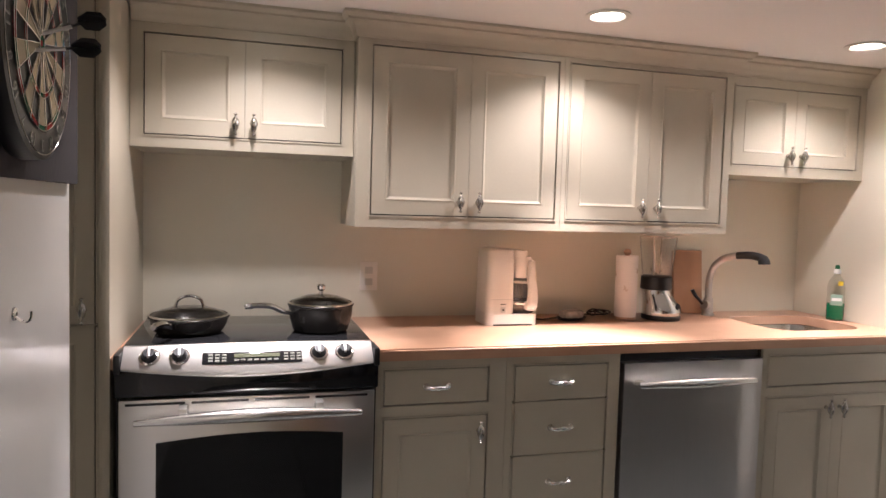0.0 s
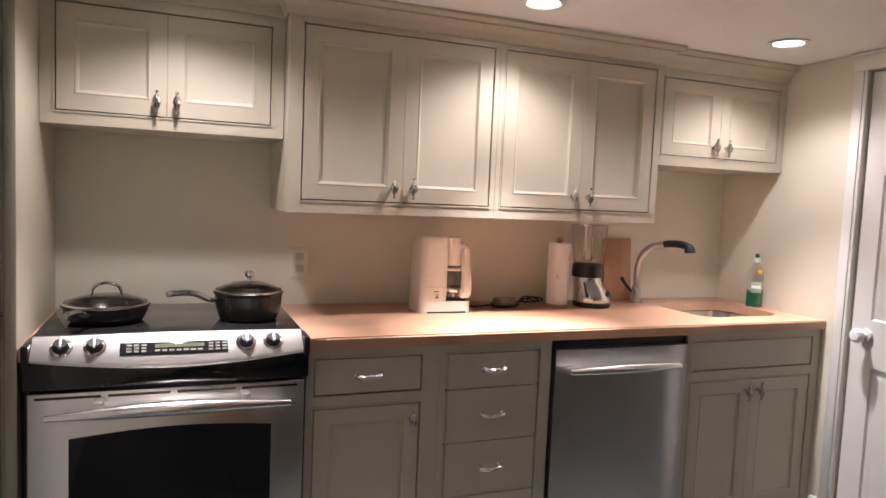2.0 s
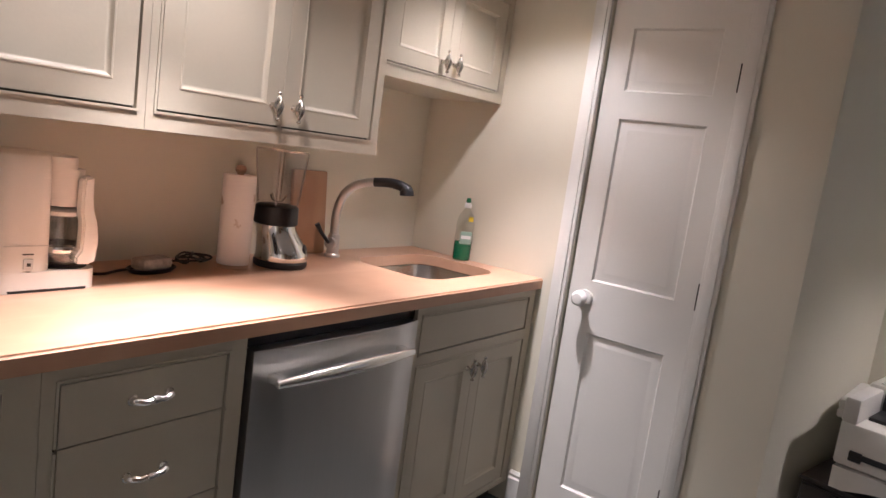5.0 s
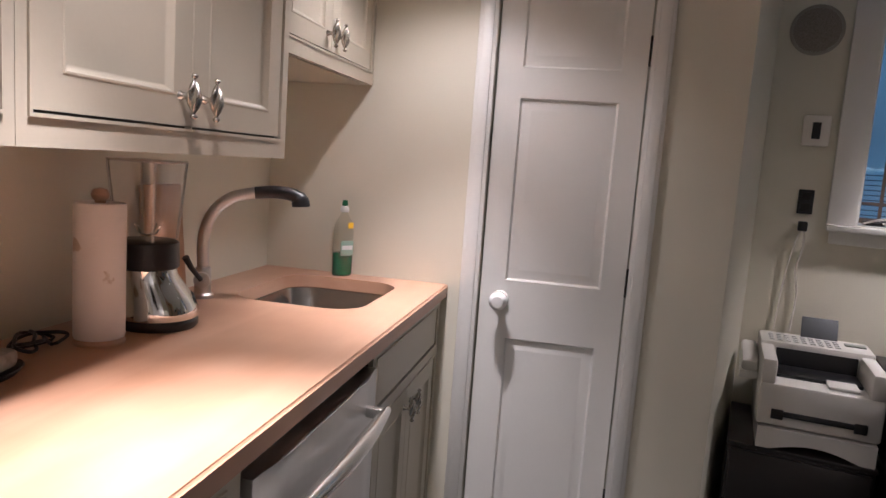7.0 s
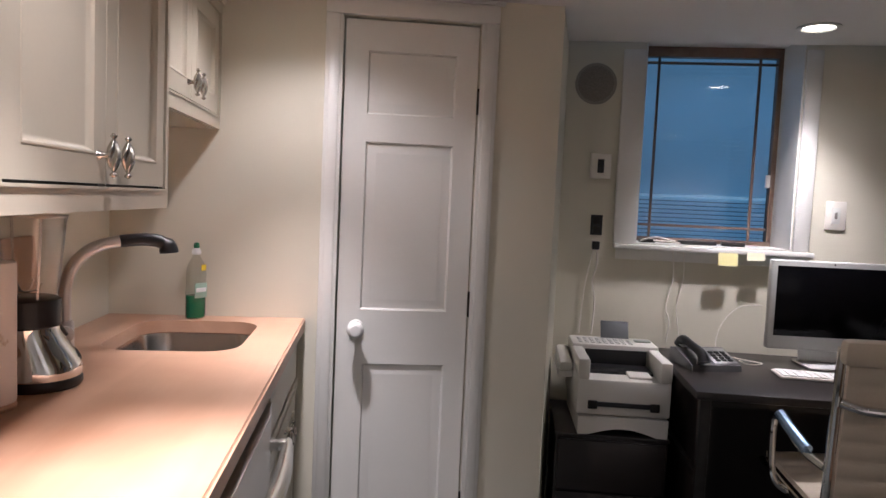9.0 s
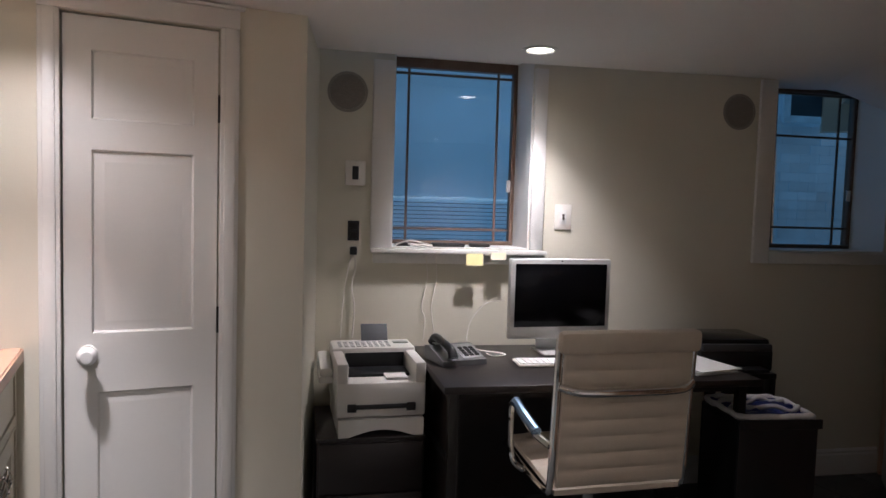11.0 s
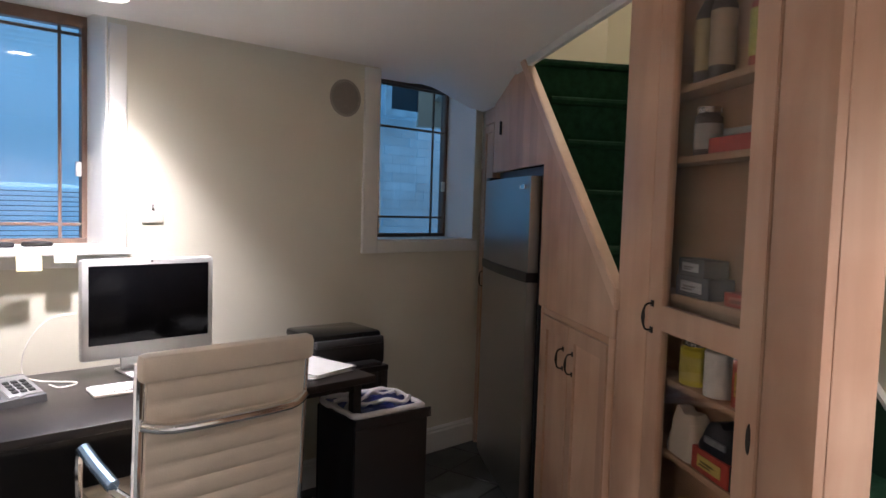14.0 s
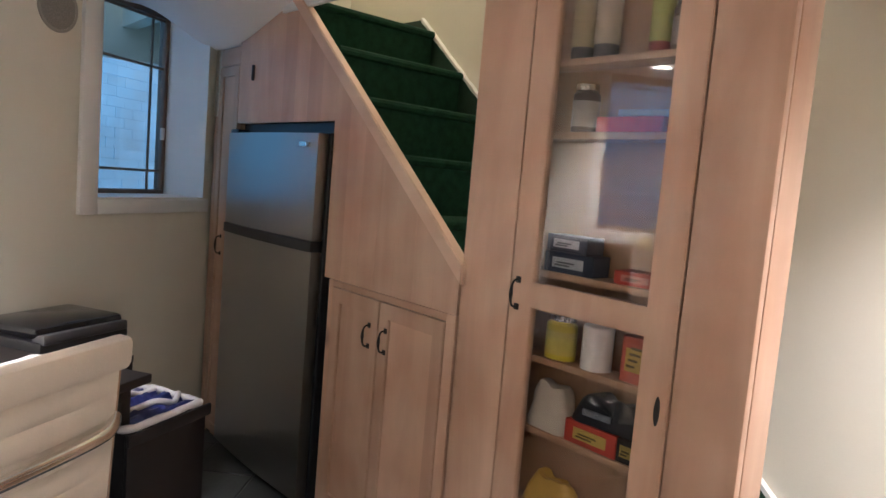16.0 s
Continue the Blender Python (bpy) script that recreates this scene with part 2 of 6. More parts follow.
def tube(bm, points, r, seg=10):
    """Adds a round tube along points."""
    pts = [Vector(p) for p in points]
    rings, side = [], None
    for i, p in enumerate(pts):
        d = (pts[min(i + 1, len(pts) - 1)] - pts[max(i - 1, 0)]).normalized()
        if side is None:
            side = d.orthogonal().normalized()
        side = (side - d * side.dot(d)).normalized()
        up = d.cross(side)
        rr = r[i] if isinstance(r, (list, tuple)) else r
        rings.append([bm.verts.new(p + rr * (math.cos(2 * math.pi * k / seg) * side + math.sin(2 * math.pi * k / seg) * up)) for k in range(seg)])
    for a, b in zip(rings, rings[1:]):
        for k in range(seg):
            bm.faces.new((a[k], a[(k + 1) % seg], b[(k + 1) % seg], b[k]))
    bm.faces.new(list(reversed(rings[0])))
    bm.faces.new(rings[-1])
    bmesh.ops.recalc_face_normals(bm, faces=bm.faces)
    return bm


def smooth_path(points, steps=6):
    """A rounder path through points."""
    pts = [Vector(p) for p in points]
    out = []
    for i in range(len(pts) - 1):
        p0, p1, p2, p3 = pts[max(i - 1, 0)], pts[i], pts[i + 1], pts[min(i + 2, len(pts) - 1)]
        for k in range(steps):
            t = k / steps
            out.append(0.5 * ((2 * p1) + (p2 - p0) * t + (2 * p0 - 5 * p1 + 4 * p2 - p3) * t * t + (3 * p1 - p0 - 3 * p2 + p3) * t ** 3))
    out.append(pts[-1])
    return out


def prism(bm, outline, z0, z1, m=None):
    """A solid with the given outline in x and y."""
    m = m or Matrix()
    lo = [bm.verts.new(m @ Vector((x, y, z0))) for x, y in outline]
    hi = [bm.verts.new(m @ Vector((x, y, z1))) for x, y in outline]
    bm.faces.new(list(reversed(lo)))
    bm.faces.new(hi)
    n = len(outline)
    for i in range(n):
        bm.faces.new((lo[i], lo[(i + 1) % n], hi[(i + 1) % n], hi[i]))
    bmesh.ops.recalc_face_normals(bm, faces=bm.faces)
    return bm


def lattice(bm, xs, zs, holes, y0, y1):
    """One slab in x and z, from y0 to y1, with rectangular openings right through it."""
    xs, zs = sorted(set(xs)), sorted(set(zs))
    full = {(i, j) for i in range(len(xs) - 1) for j in range(len(zs) - 1)
            if not any(a - 1e-6 <= xs[i] and xs[i + 1] <= b + 1e-6 and c - 1e-6 <= zs[j] and zs[j + 1] <= d + 1e-6 for a, b, c, d in holes)}
    made = {}

    def at(i, j, y):
        if (i, j, y) not in made:
            made[i, j, y] = bm.verts.new((xs[i], y, zs[j]))
        return made[i, j, y]

    for i, j in sorted(full):
        bm.faces.new([at(i, j, y0), at(i + 1, j, y0), at(i + 1, j + 1, y0), at(i, j + 1, y0)])
        bm.faces.new([at(i, j + 1, y1), at(i + 1, j + 1, y1), at(i + 1, j, y1), at(i, j, y1)])
        for di, dj, p, q in ((-1, 0, (i, j), (i, j + 1)), (1, 0, (i + 1, j), (i + 1, j + 1)), (0, -1, (i, j), (i + 1, j)), (0, 1, (i, j + 1), (i + 1, j + 1))):
            if (i + di, j + dj) not in full:
                bm.faces.new([at(*p, y0), at(*q, y0), at(*q, y1), at(*p, y1)])
    bmesh.ops.recalc_face_normals(bm, faces=bm.faces)
    return bm


def finish(name, bm, mat, smooth=None):
    me = bpy.data.meshes.new(name)
    bm.to_mesh(me)
    bm.free()
    me.materials.append(mat)
    if smooth is not False:
        me.shade_smooth()
        me.set_sharp_from_angle(angle=radians(smooth or 35))
    return me


def part(name, bm, mat, parent, label="", smooth=None, at=None):
    ob = new(name, finish(name, bm, mat, smooth))
    ob.parent = parent
    if at is not None:
        ob.matrix_basis = at
    if label:
        tagged(ob, label)
    return ob


def thing(name, m, label, category, group="", kind=""):
    ob = new(name)
    ob.matrix_basis = m
    ob.empty_display_size = 0.05
    return tagged(ob, label, category, group, kind)


def solid(name, bm, mat, m, label, category, group="", kind="", smooth=None):
    ob = new(name, finish(name, bm, mat, smooth))
    ob.matrix_basis = m
    return tagged(ob, label, category, group, kind)


def structure(name, bm, mat, label, m=None, category="wall", smooth=False):
    return solid(name, bm, mat, m or Matrix(), label, category, kind="structure", smooth=smooth)


def B():
    return bmesh.new()


# walls' own frames: x to the right along the wall as seen from the room, y into the wall
DESK = pose(2.975, 0.485, 0, 0, 0, -102.5)
STAIR = pose(0.005, 0.005, 0, 0, 0, 135)
DOORW = pose(2.40, 1.70, 0, 0, 0, -90)
HIGH = 2.35

# ---- structure ----
bm = B()
box(bm, -1.3, 2.6, 2.35, 2.47, 0, HIGH)
structure("wall_north", bm, WALL, "pale cream-green painted kitchen wall")

bm = B()                       # wall with the closet door
box(bm, -0.65, 0.105, 0, 0.10, 0, HIGH)
box(bm, 0.575, 0.865, 0, 0.10, 0, HIGH)
box(bm, 0.105, 0.575, 0, 0.10, 1.955, HIGH)
structure("wall_closet", bm, WALL, "cream painted wall around a closet door", DOORW)
bm = B()
box(bm, -0.65, 0.78, 0.50, 0.55, 0, HIGH)
structure("wall_closet_back", bm, WALL, "plain wall inside the closet", DOORW)

bm = B()                       # short return wall between closet and desk wall
prism(bm, [(2.402, 0.836), (3.012, 0.641), (3.30, 0.58), (3.30, 0.72), (2.502, 0.93), (2.502, 0.836)], 0, HIGH)
structure("wall_return", bm, WALL, "short pale painted return wall")

bm = B()                       # desk wall with two window openings
W1 = (0.175, 0.835, 1.19, 2.112)
W2 = (2.13, 2.84, 1.205, 2.125)
TH = 0.30
lattice(bm, (-0.16, 3.4, *W1[:2], *W2[:2]), (0, HIGH, *W1[2:], *W2[2:]), (W1, W2), 0, TH)
structure("wall_desk", bm, WALL, "pale cream painted wall with two deep basement windows", DESK)

bm = B()                       # west wall, glossy white, behind the dartboard
box(bm, -0.76, -0.64, -1.2, 1.39, 0, HIGH)
structure("wall_west", bm, WHITE_GLOSS, "glossy white painted wall carrying a dartboard")
bm = B()
box(bm, -1.3, -1.2, 0.5, 2.35, 0, HIGH)
box(bm, -1.2, -0.76, 1.1, 1.2, 0, HIGH)
structure("wall_west_recess", bm, WALL, "plain wall closing the recess beside the stove")

bm = B()                       # far wall of the stair
box(bm, -4.6, 0.9, 0.72, 0.82, -0.1, 4.6)
structure("wall_stair", bm, WALL, "cream painted wall along the stairs", STAIR)
bm = B()
box(bm, -4.7, -4.6, -0.2, 1.05, 2.0, 4.6)
box(bm, -0.74, -0.66, 0.0, 0.72, 2.2, 4.6)
box(bm, -3.34, -3.245, 0.0, 0.72, 1.62, 4.6)
box(bm, -4.6, -0.74, -0.09, 0.0, 2.19, 4.6)
structure("wall_stairwell", bm, WALL, "upper stairwell walls", STAIR)
bm = B()
box(bm, -4.7, -0.66, -0.2, 1.05, 4.6, 4.7)
structure("ceiling_stairwell", bm, CEILING, "ceiling over the stairs", STAIR, "ceiling")

S2 = STAIR.copy()


def from_stair(u, d):
    p = S2 @ Vector((u, d, 0))
    return (p.x, p.y)


bm = B()
outline = [(-1.3, 2.47), (2.6, 2.47), (2.6, 0.95), (2.904, 0.80), (2.348, -2.348), from_stair(-0.74, 0.0), from_stair(-0.74, 0.8), from_stair(0.9, 0.8), (-1.3, -0.6)]
prism(bm, outline, 0, 0.12)
bmesh.ops.bisect_plane(bm, geom=[*bm.verts, *bm.edges, *bm.faces], plane_co=(0, 0, 0), plane_no=(0, 1, 0))
for v in bm.verts:
    v.co.z += ceiling_at(v.co.y)
structure("ceiling", bm, CEILING, "low off-white painted basement ceiling", category="ceiling")

bm = B()
prism(bm, [(-1.3, 2.47), (3.6, 2.47), (3.6, -3.6), (-1.3, -3.6)], -0.12, -0.008)
floor = structure("floor", bm, GROUT, "dark slate tile floor with grey joints", category="floor")

# ---- setting details ----
def tile_floor():
    """Slate tiles of 30 cm, each a piece of its own on one mesh."""
    size, gap = 0.305, 0.006
    bm = box(B(), -size / 2 + gap / 2, size / 2 - gap / 2, -size / 2 + gap / 2, size / 2 - gap / 2, -0.01, 0.0)
    bmesh.ops.bevel(bm, geom=[e for e in bm.edges if all(v.co.z > -0.005 for v in e.verts)], offset=0.003, segments=1, affect="EDGES")
    me = finish("tile", bm, SLATE, False)
    n = 0
    for i in range(16):
        for j in range(18):
            x, y = -1.02 + i * size, 2.27 - j * size
            d = -(x + y) / 1.414
            if x > 2.5 and y > 0.75 or d > 0.85 or n >= 300 or (x < -0.8 and y < 1.0):
                continue
            ob = new("tile", me)
            ob.parent = floor
            ob.location = (x, y, random.uniform(-0.0008, 0.0008))
            n += 1


def door_panel(bm, x0, x1, z0, z1, y, deep=0.010, lip=0.014, flat=False):
    """A sunk panel, facing -y, in the plane y: a sloped moulding round a raised or a flat field."""
    rings = []
    steps = ((0, 0), (0.002, -0.0015), (0.005, -0.001), (0.007, 0.002), (0.013, 0.009), (0.016, deep)) if flat else ((0, 0), (lip * 0.45, deep), (lip, deep), (lip + 0.022, deep * 0.35), (lip + 0.025, deep * 0.35))
    for inset, dy in steps:
        rings.append([bm.verts.new((x, y + dy, z)) for x, z in ((x0 + inset, z0 + inset), (x1 - inset, z0 + inset), (x1 - inset, z1 - inset), (x0 + inset, z1 - inset))])
    for a, b in zip(rings, rings[1:]):
        for k in range(4):
            bm.faces.new((a[k], a[(k + 1) % 4], b[(k + 1) % 4], b[k]))
    bm.faces.new(rings[-1])


def slab_with_panels(x0, x1, z0, z1, thick, panels, flat=False):
    """A door or drawer front whose face lies at y = 0, with sunk panels."""
    bm = B()
    xs = sorted({x0, x1, *[p[0] for p in panels], *[p[1] for p in panels]})
    zs = sorted({z0, z1, *[p[2] for p in panels], *[p[3] for p in panels]})
    grid = {(x, z): bm.verts.new((x, 0, z)) for x in xs for z in zs}
    for xa, xb in zip(xs, xs[1:]):
        for za, zb in zip(zs, zs[1:]):
            if not any(p[0] - 1e-6 <= xa and xb <= p[1] + 1e-6 and p[2] - 1e-6 <= za and zb <= p[3] + 1e-6 for p in panels):
                bm.faces.new((grid[xa, za], grid[xb, za], grid[xb, zb], grid[xa, zb]))
    back = [bm.verts.new((x, thick, z)) for x, z in ((x0, z0), (x1, z0), (x1, z1), (x0, z1))]
    bm.faces.new(list(reversed(back)))
    for run, (i, j) in ((([(x, z0) for x in xs]), (0, 1)), (([(x1, z) for z in zs]), (1, 2)), (([(x, z1) for x in reversed(xs)]), (2, 3)), (([(x0, z) for z in reversed(zs)]), (3, 0))):
        bm.faces.new([grid[r] for r in reversed(run)] + [back[i], back[j]])
    for p in panels:
        door_panel(bm, *p, 0.0, flat=flat)
    bmesh.ops.remove_doubles(bm, verts=bm.verts, dist=1e-5)
    bmesh.ops.recalc_face_normals(bm, faces=bm.faces)
    return bm


def downlight_trim(x, y):
    z = ceiling_at(y)
    ob = thing("downlight", pose(x, y, z), "white recessed ceiling downlight, switched on", "ceiling light", "recessed downlights")
    part("trim_ring", lathe(B(), [(0.058, 0.0), (0.075, -0.001), (0.078, -0.006), (0.060, -0.008), (0.054, -0.002), (0.054, 0.006)]), TRIM, ob)
    part("lens", lathe(B(), [(0.0, -0.003), (0.03, -0.005), (0.053, -0.002)]), LENS, ob, "glowing warm lens")


LENS = glow("lamp_lens", (1.0, 0.88, 0.70), 14.0)
for lx, ly, *_ in LAMPS:
    downlight_trim(lx, ly)


def baseboard(name, m, x0, x1, label="white moulded baseboard", h=0.14):
    bm = B()
    prism(bm, [(0, 0), (-0.016, 0), (-0.016, h - 0.03), (-0.010, h - 0.022), (-0.012, h - 0.012), (-0.004, h), (0, h)], x0, x1, Matrix(((0, 0, 1, 0), (1, 0, 0, 0), (0, 1, 0, 0), (0, 0, 0, 1))))
    structure(name, bm, TRIM, label, m, "baseboard")


baseboard("baseboard_desk", DESK, -0.16, 2.88)
baseboard("baseboard_closet", DOORW, -0.005, 0.045)
baseboard("baseboard_closet_end", DOORW, 0.645, 0.864)

# closet door, casing, hinges and knob
CASE = B()
box(CASE, 0.030, 0.652, -0.030, -0.001, 2.018, 2.030, 0.004)
for a, b, c, d in ((0.045, 0.105, 0, 1.955), (0.575, 0.635, 0, 1.955), (0.045, 0.635, 1.955, 2.018)):
    box(CASE, a, b, -0.018, -0.001, c, d, 0.004)
    box(CASE, a + 0.012 if c == 0 else a, b - 0.012 if c == 0 else b, -0.024, -0.017, c, d - 0.012 if c else d, 0.003)
structure("trim_closet", CASE, TRIM, "white painted door casing", DOORW, "trim", None)
door = thing("door_1", DOORW @ pose(0, 0.012, 0), "closed white six-inch-stile panelled closet door", "door", kind="structure")
part("leaf", slab_with_panels(0.110, 0.570, 0.02, 1.948, 0.035, [(0.190, 0.495, 1.63, 1.845), (0.190, 0.495, 0.948, 1.535), (0.205, 0.495, 0.15, 0.755)]), TRIM, door, "white painted panel door leaf")
bm = lathe(B(), [(0.0, 0.075), (0.018, 0.073), (0.028, 0.062), (0.030, 0.050), (0.022, 0.036), (0.011, 0.028), (0.011, 0.012), (0.026, 0.010), (0.028, 0.0), (0.0, 0.0)], turn=Matrix.Rotation(radians(90), 4, "X"))
part("knob", bm, WHITE_GLOSS, door, "round white porcelain knob", at=pose(0.178, -0.001, 0.885))
for hz in (0.25, 0.98, 1.69):
    bm = B()
    rod(bm, (0.574, -0.016, hz - 0.045), (0.574, -0.016, hz + 0.045), 0.006)
    box(bm, 0.569, 0.579, -0.013, -0.009, hz - 0.04, hz + 0.04)
    part("hinge", bm, DARK_IRON, door, "dark bronze hinge")
bm = box(B(), 0.105, 0.575, -0.012, 0.09, 0.0, 0.016, 0.005)
structure("threshold", bm, MAPLE_X, "reddish wooden door threshold", DOORW, "threshold", None)


# ---- kitchen cabinets ----


def bail_pull(parent, x, z):
    """A drawer pull with two feet and a bowed, knotted bar."""
    part("handle", tube(B(), smooth_path([(-0.041, 0, 0), (-0.037, -0.015, 0.001), (-0.020, -0.021, -0.0025), (0, -0.022, 0.001), (0.020, -0.021, -0.0025), (0.037, -0.015, 0.001), (0.041, 0, 0)], 5), [0.0078 - 0.0022 * math.sin(math.pi * min(1, max(0, (k - 5) / 20))) for k in range(31)], 8), NICKEL, parent, "polished bail pull", at=pose(x, 0, z))
    for sx in (-0.039, 0.039):
        part("rosette", lathe(B(), [(0.012, 0), (0.011, 0.004), (0.0, 0.006)], (sx, 0, 0), 12, Matrix.Rotation(radians(90), 4, "X")), NICKEL, parent, at=pose(x, 0, z))
    part("bead_knot", lathe(B(), [(0.0, -0.012), (0.008, -0.007), (0.0095, 0.0), (0.008, 0.007), (0.0, 0.012)], (0, -0.023, 0), 10, Matrix.Rotation(radians(90), 4, "Y")), NICKEL, parent, at=pose(x, 0, z))


def cage_pull(parent, x, z):
    """An upright twisted pull on a post, as on the doors."""
    bm = B()
    rings = []
    for i in range(25):
        f = i / 24
        body = max(0.0, math.sin(math.pi * (f - 0.12) / 0.76)) if 0.12 < f < 0.88 else 0.0
        tip = 0.0048 * math.sin(math.pi * min(f, 1 - f) / 0.12) if min(f, 1 - f) < 0.12 else 0.0
        ring = []
        for k in range(24):
            a = 2 * math.pi * k / 24
            r = 0.0022 + tip + 0.0105 * body * (0.80 + 0.34 * math.cos(4 * (a - 2.2 * f)))
            ring.append(bm.verts.new((r * math.cos(a), -0.026 + r * math.sin(a), -0.038 + 0.076 * f)))
        rings.append(ring)
    for p, q in zip(rings, rings[1:]):
        for k in range(24):
            bm.faces.new((p[k], p[(k + 1) % 24], q[(k + 1) % 24], q[k]))
    bm.faces.new(list(reversed(rings[0])))
    bm.faces.new(rings[-1])
    part("handle", bm, PEWTER, parent, "twisted pewter cage pull", 60, at=pose(x, 0, z))
    part("handle_post", lathe(B(), [(0.009, 0), (0.007, 0.004), (0.005, 0.010), (0.005, 0.022)], (0, 0, 0), 12, Matrix.Rotation(radians(90), 4, "X")), PEWTER, parent, at=pose(x, 0, z))


def cabinet(name, label, x0, x1, y0, y1, z0, z1, fronts, group, mat=None, toe=0.0, carcass_top=None):
    """A framed cabinet: a carcass, a face frame with openings, and inset fronts.
    fronts: (kind, x0, x1, z0, z1, pull), pull a list of (kind, x, z)."""
    mat = mat or SAGE
    ob = thing(name, pose(0, y0, 0), label, "cabinet", group)
    deep = y1 - y0
    bm = B()
    box(bm, x0, x1, 0.021, deep, z0 + toe, carcass_top or z1)
    part("carcass", bm, mat, ob)
    # dark sheet behind the fronts, coloured as the shade in their gaps
    bm = B()
    box(bm, x0 + 0.004, x1 - 0.004, 0.0135, 0.0205, z0 + toe + 0.004, z1 - 0.004)
    part("shade_sheet", bm, GAP_SHADE_PRINT, ob, "dark sheet standing in for shade in the gaps")
    bm = B()
    lattice(bm, (x0, x1, *[f[1] for f in fronts], *[f[2] for f in fronts]), (z0 + toe, z1, *[f[3] for f in fronts], *[f[4] for f in fronts]), [f[1:5] for f in fronts], 0.0, 0.013)
    part("face_frame", bm, mat, ob, smooth=False)
    for here in fronts:
        kind, a, b, c, d, pulls = here
        # a bead round the opening
        bm = B()
        meets_below = any(f is not here and abs(f[4] - c) < 0.006 and abs(f[1] - a) < 0.01 for f in fronts)
        meets_above = any(f is not here and abs(f[3] - d) < 0.006 and abs(f[1] - a) < 0.01 for f in fronts)
        level = [] if meets_below else [(a, b, c, c + 0.005)]
        if not meets_above:
            level.append((a, b, d - 0.005, d))
        meets_before = any(f is not here and abs(f[2] - a) < 0.004 and abs(f[3] - c) < 0.01 for f in fronts)
        meets_after = any(f is not here and abs(f[1] - b) < 0.004 and abs(f[3] - c) < 0.01 for f in fronts)
        upright = [] if meets_before else [(a, a + 0.005, c + 0.005, d - 0.005)]
        if not meets_after:
            upright.append((b - 0.005, b, c + 0.005, d - 0.005))
        for e in (*level, *upright):
            part("bead", box(B(), e[0], e[1], -0.004, 0.012, e[2], e[3]), mat, ob, smooth=False)
        g, w = 0.0095, 0.049
        ga, gb = (0.0008 if meets_before else g), (0.0008 if meets_after else g)
        gc, gd = (0.0018 if meets_below else g), (0.0018 if meets_above else g)
        if kind == "door":
            panels = [(a + ga + w, b - gb - w, c + gc + w, d - gd - w)]
        else:
            panels = []
        f = part("door" if kind == "door" else "drawer", slab_with_panels(a + ga, b - gb, c + gc, d - gd, 0.013, panels, True), mat, ob, at=pose(0, 0.0003, 0))
        for pk, px, pz in pulls:
            (bail_pull if pk == "bail" else cage_pull)(f, px, pz)
    if toe:
        part("toe_kick", box(B(), x0, x1, 0.07, 0.09, 0.0, toe), ESPRESSO, ob, "dark recessed toe kick")
    return ob


BF = 1.717
BASE = "sage base cabinets"
cabinet("base_cabinet", "sage painted base cabinet with one drawer over a door", 0.175, 0.625, BF, 2.345, 0, 0.874,
        [("drawer", 0.196, 0.568, 0.717, 0.849, [("bail", 0.382, 0.783)]), ("door", 0.196, 0.568, 0.125, 0.687, [("cage", 0.532, 0.625)])], BASE, toe=0.10)
cabinet("base_cabinet", "sage painted base cabinet with a stack of four drawers", 0.626, 1.060, BF, 2.345, 0, 0.874,
        [("drawer", 0.650, 1.018, c, d, [("bail", 0.834, (c + d) / 2)]) for c, d in ((0.715, 0.847), (0.5245, 0.715), (0.331, 0.5245), (0.130, 0.331))], BASE, toe=0.10)
cabinet("base_cabinet", "sage painted sink base cabinet with two doors", 1.676, 2.396, BF, 2.345, 0, 0.874,
        [("drawer", 1.699, 2.352, 0.715, 0.848, []), ("door", 1.699, 2.022, 0.110, 0.684, [("cage", 1.990, 0.628)]), ("door", 2.024, 2.352, 0.110, 0.684, [("cage", 2.056, 0.628)])], BASE, toe=0.09, carcass_top=0.70)
UP = "sage wall cabinets"
cabinet("wall_cabinet", "sage painted wall cabinet with two doors over the stove", -0.604, 0.131, 2.027, 2.348, 1.547, 1.960,
        [("door", -0.568, -0.243, 1.583, 1.926, [("cage", -0.272, 1.635)]), ("door", -0.241, 0.094, 1.583, 1.926, [("cage", -0.212, 1.635)])], UP)
cabinet("wall_cabinet", "tall sage painted wall cabinet with two panelled doors", 0.134, 0.914, 1.954, 2.348, 1.298, 1.965,
        [("door", 0.178, 0.545, 1.336, 1.938, [("cage", 0.510, 1.395)]), ("door", 0.547, 0.897, 1.336, 1.938, [("cage", 0.582, 1.395)])], UP)
cabinet("wall_cabinet", "tall sage painted wall cabinet with two panelled doors", 0.915, 1.664, 1.954, 2.348, 1.298, 1.965,
        [("door", 0.933, 1.289, 1.336, 1.938, [("cage", 1.255, 1.395)]), ("door", 1.291, 1.636, 1.336, 1.938, [("cage", 1.326, 1.395)])], UP)
cabinet("wall_cabinet", "short sage painted wall cabinet with two doors above the sink", 1.667, 2.397, 1.997, 2.348, 1.548, 1.960,
        [("door", 1.704, 2.023, 1.585, 1.924, [("cage", 1.990, 1.638)]), ("door", 2.025, 2.364, 1.585, 1.924, [("cage", 2.058, 1.638)])], UP)
# tall cabinet beside the stove
cabinet("tall_cabinet", "tall sage painted cabinet with upper and lower doors", -1.19, -0.606, 1.72, 2.345, 0, 1.99,
        [("door", -1.150, -0.640, 0.12, 1.005, []), ("door", -1.150, -0.640, 1.007, 1.94, [("cage", -0.678, 1.05)])], "", toe=0.09)


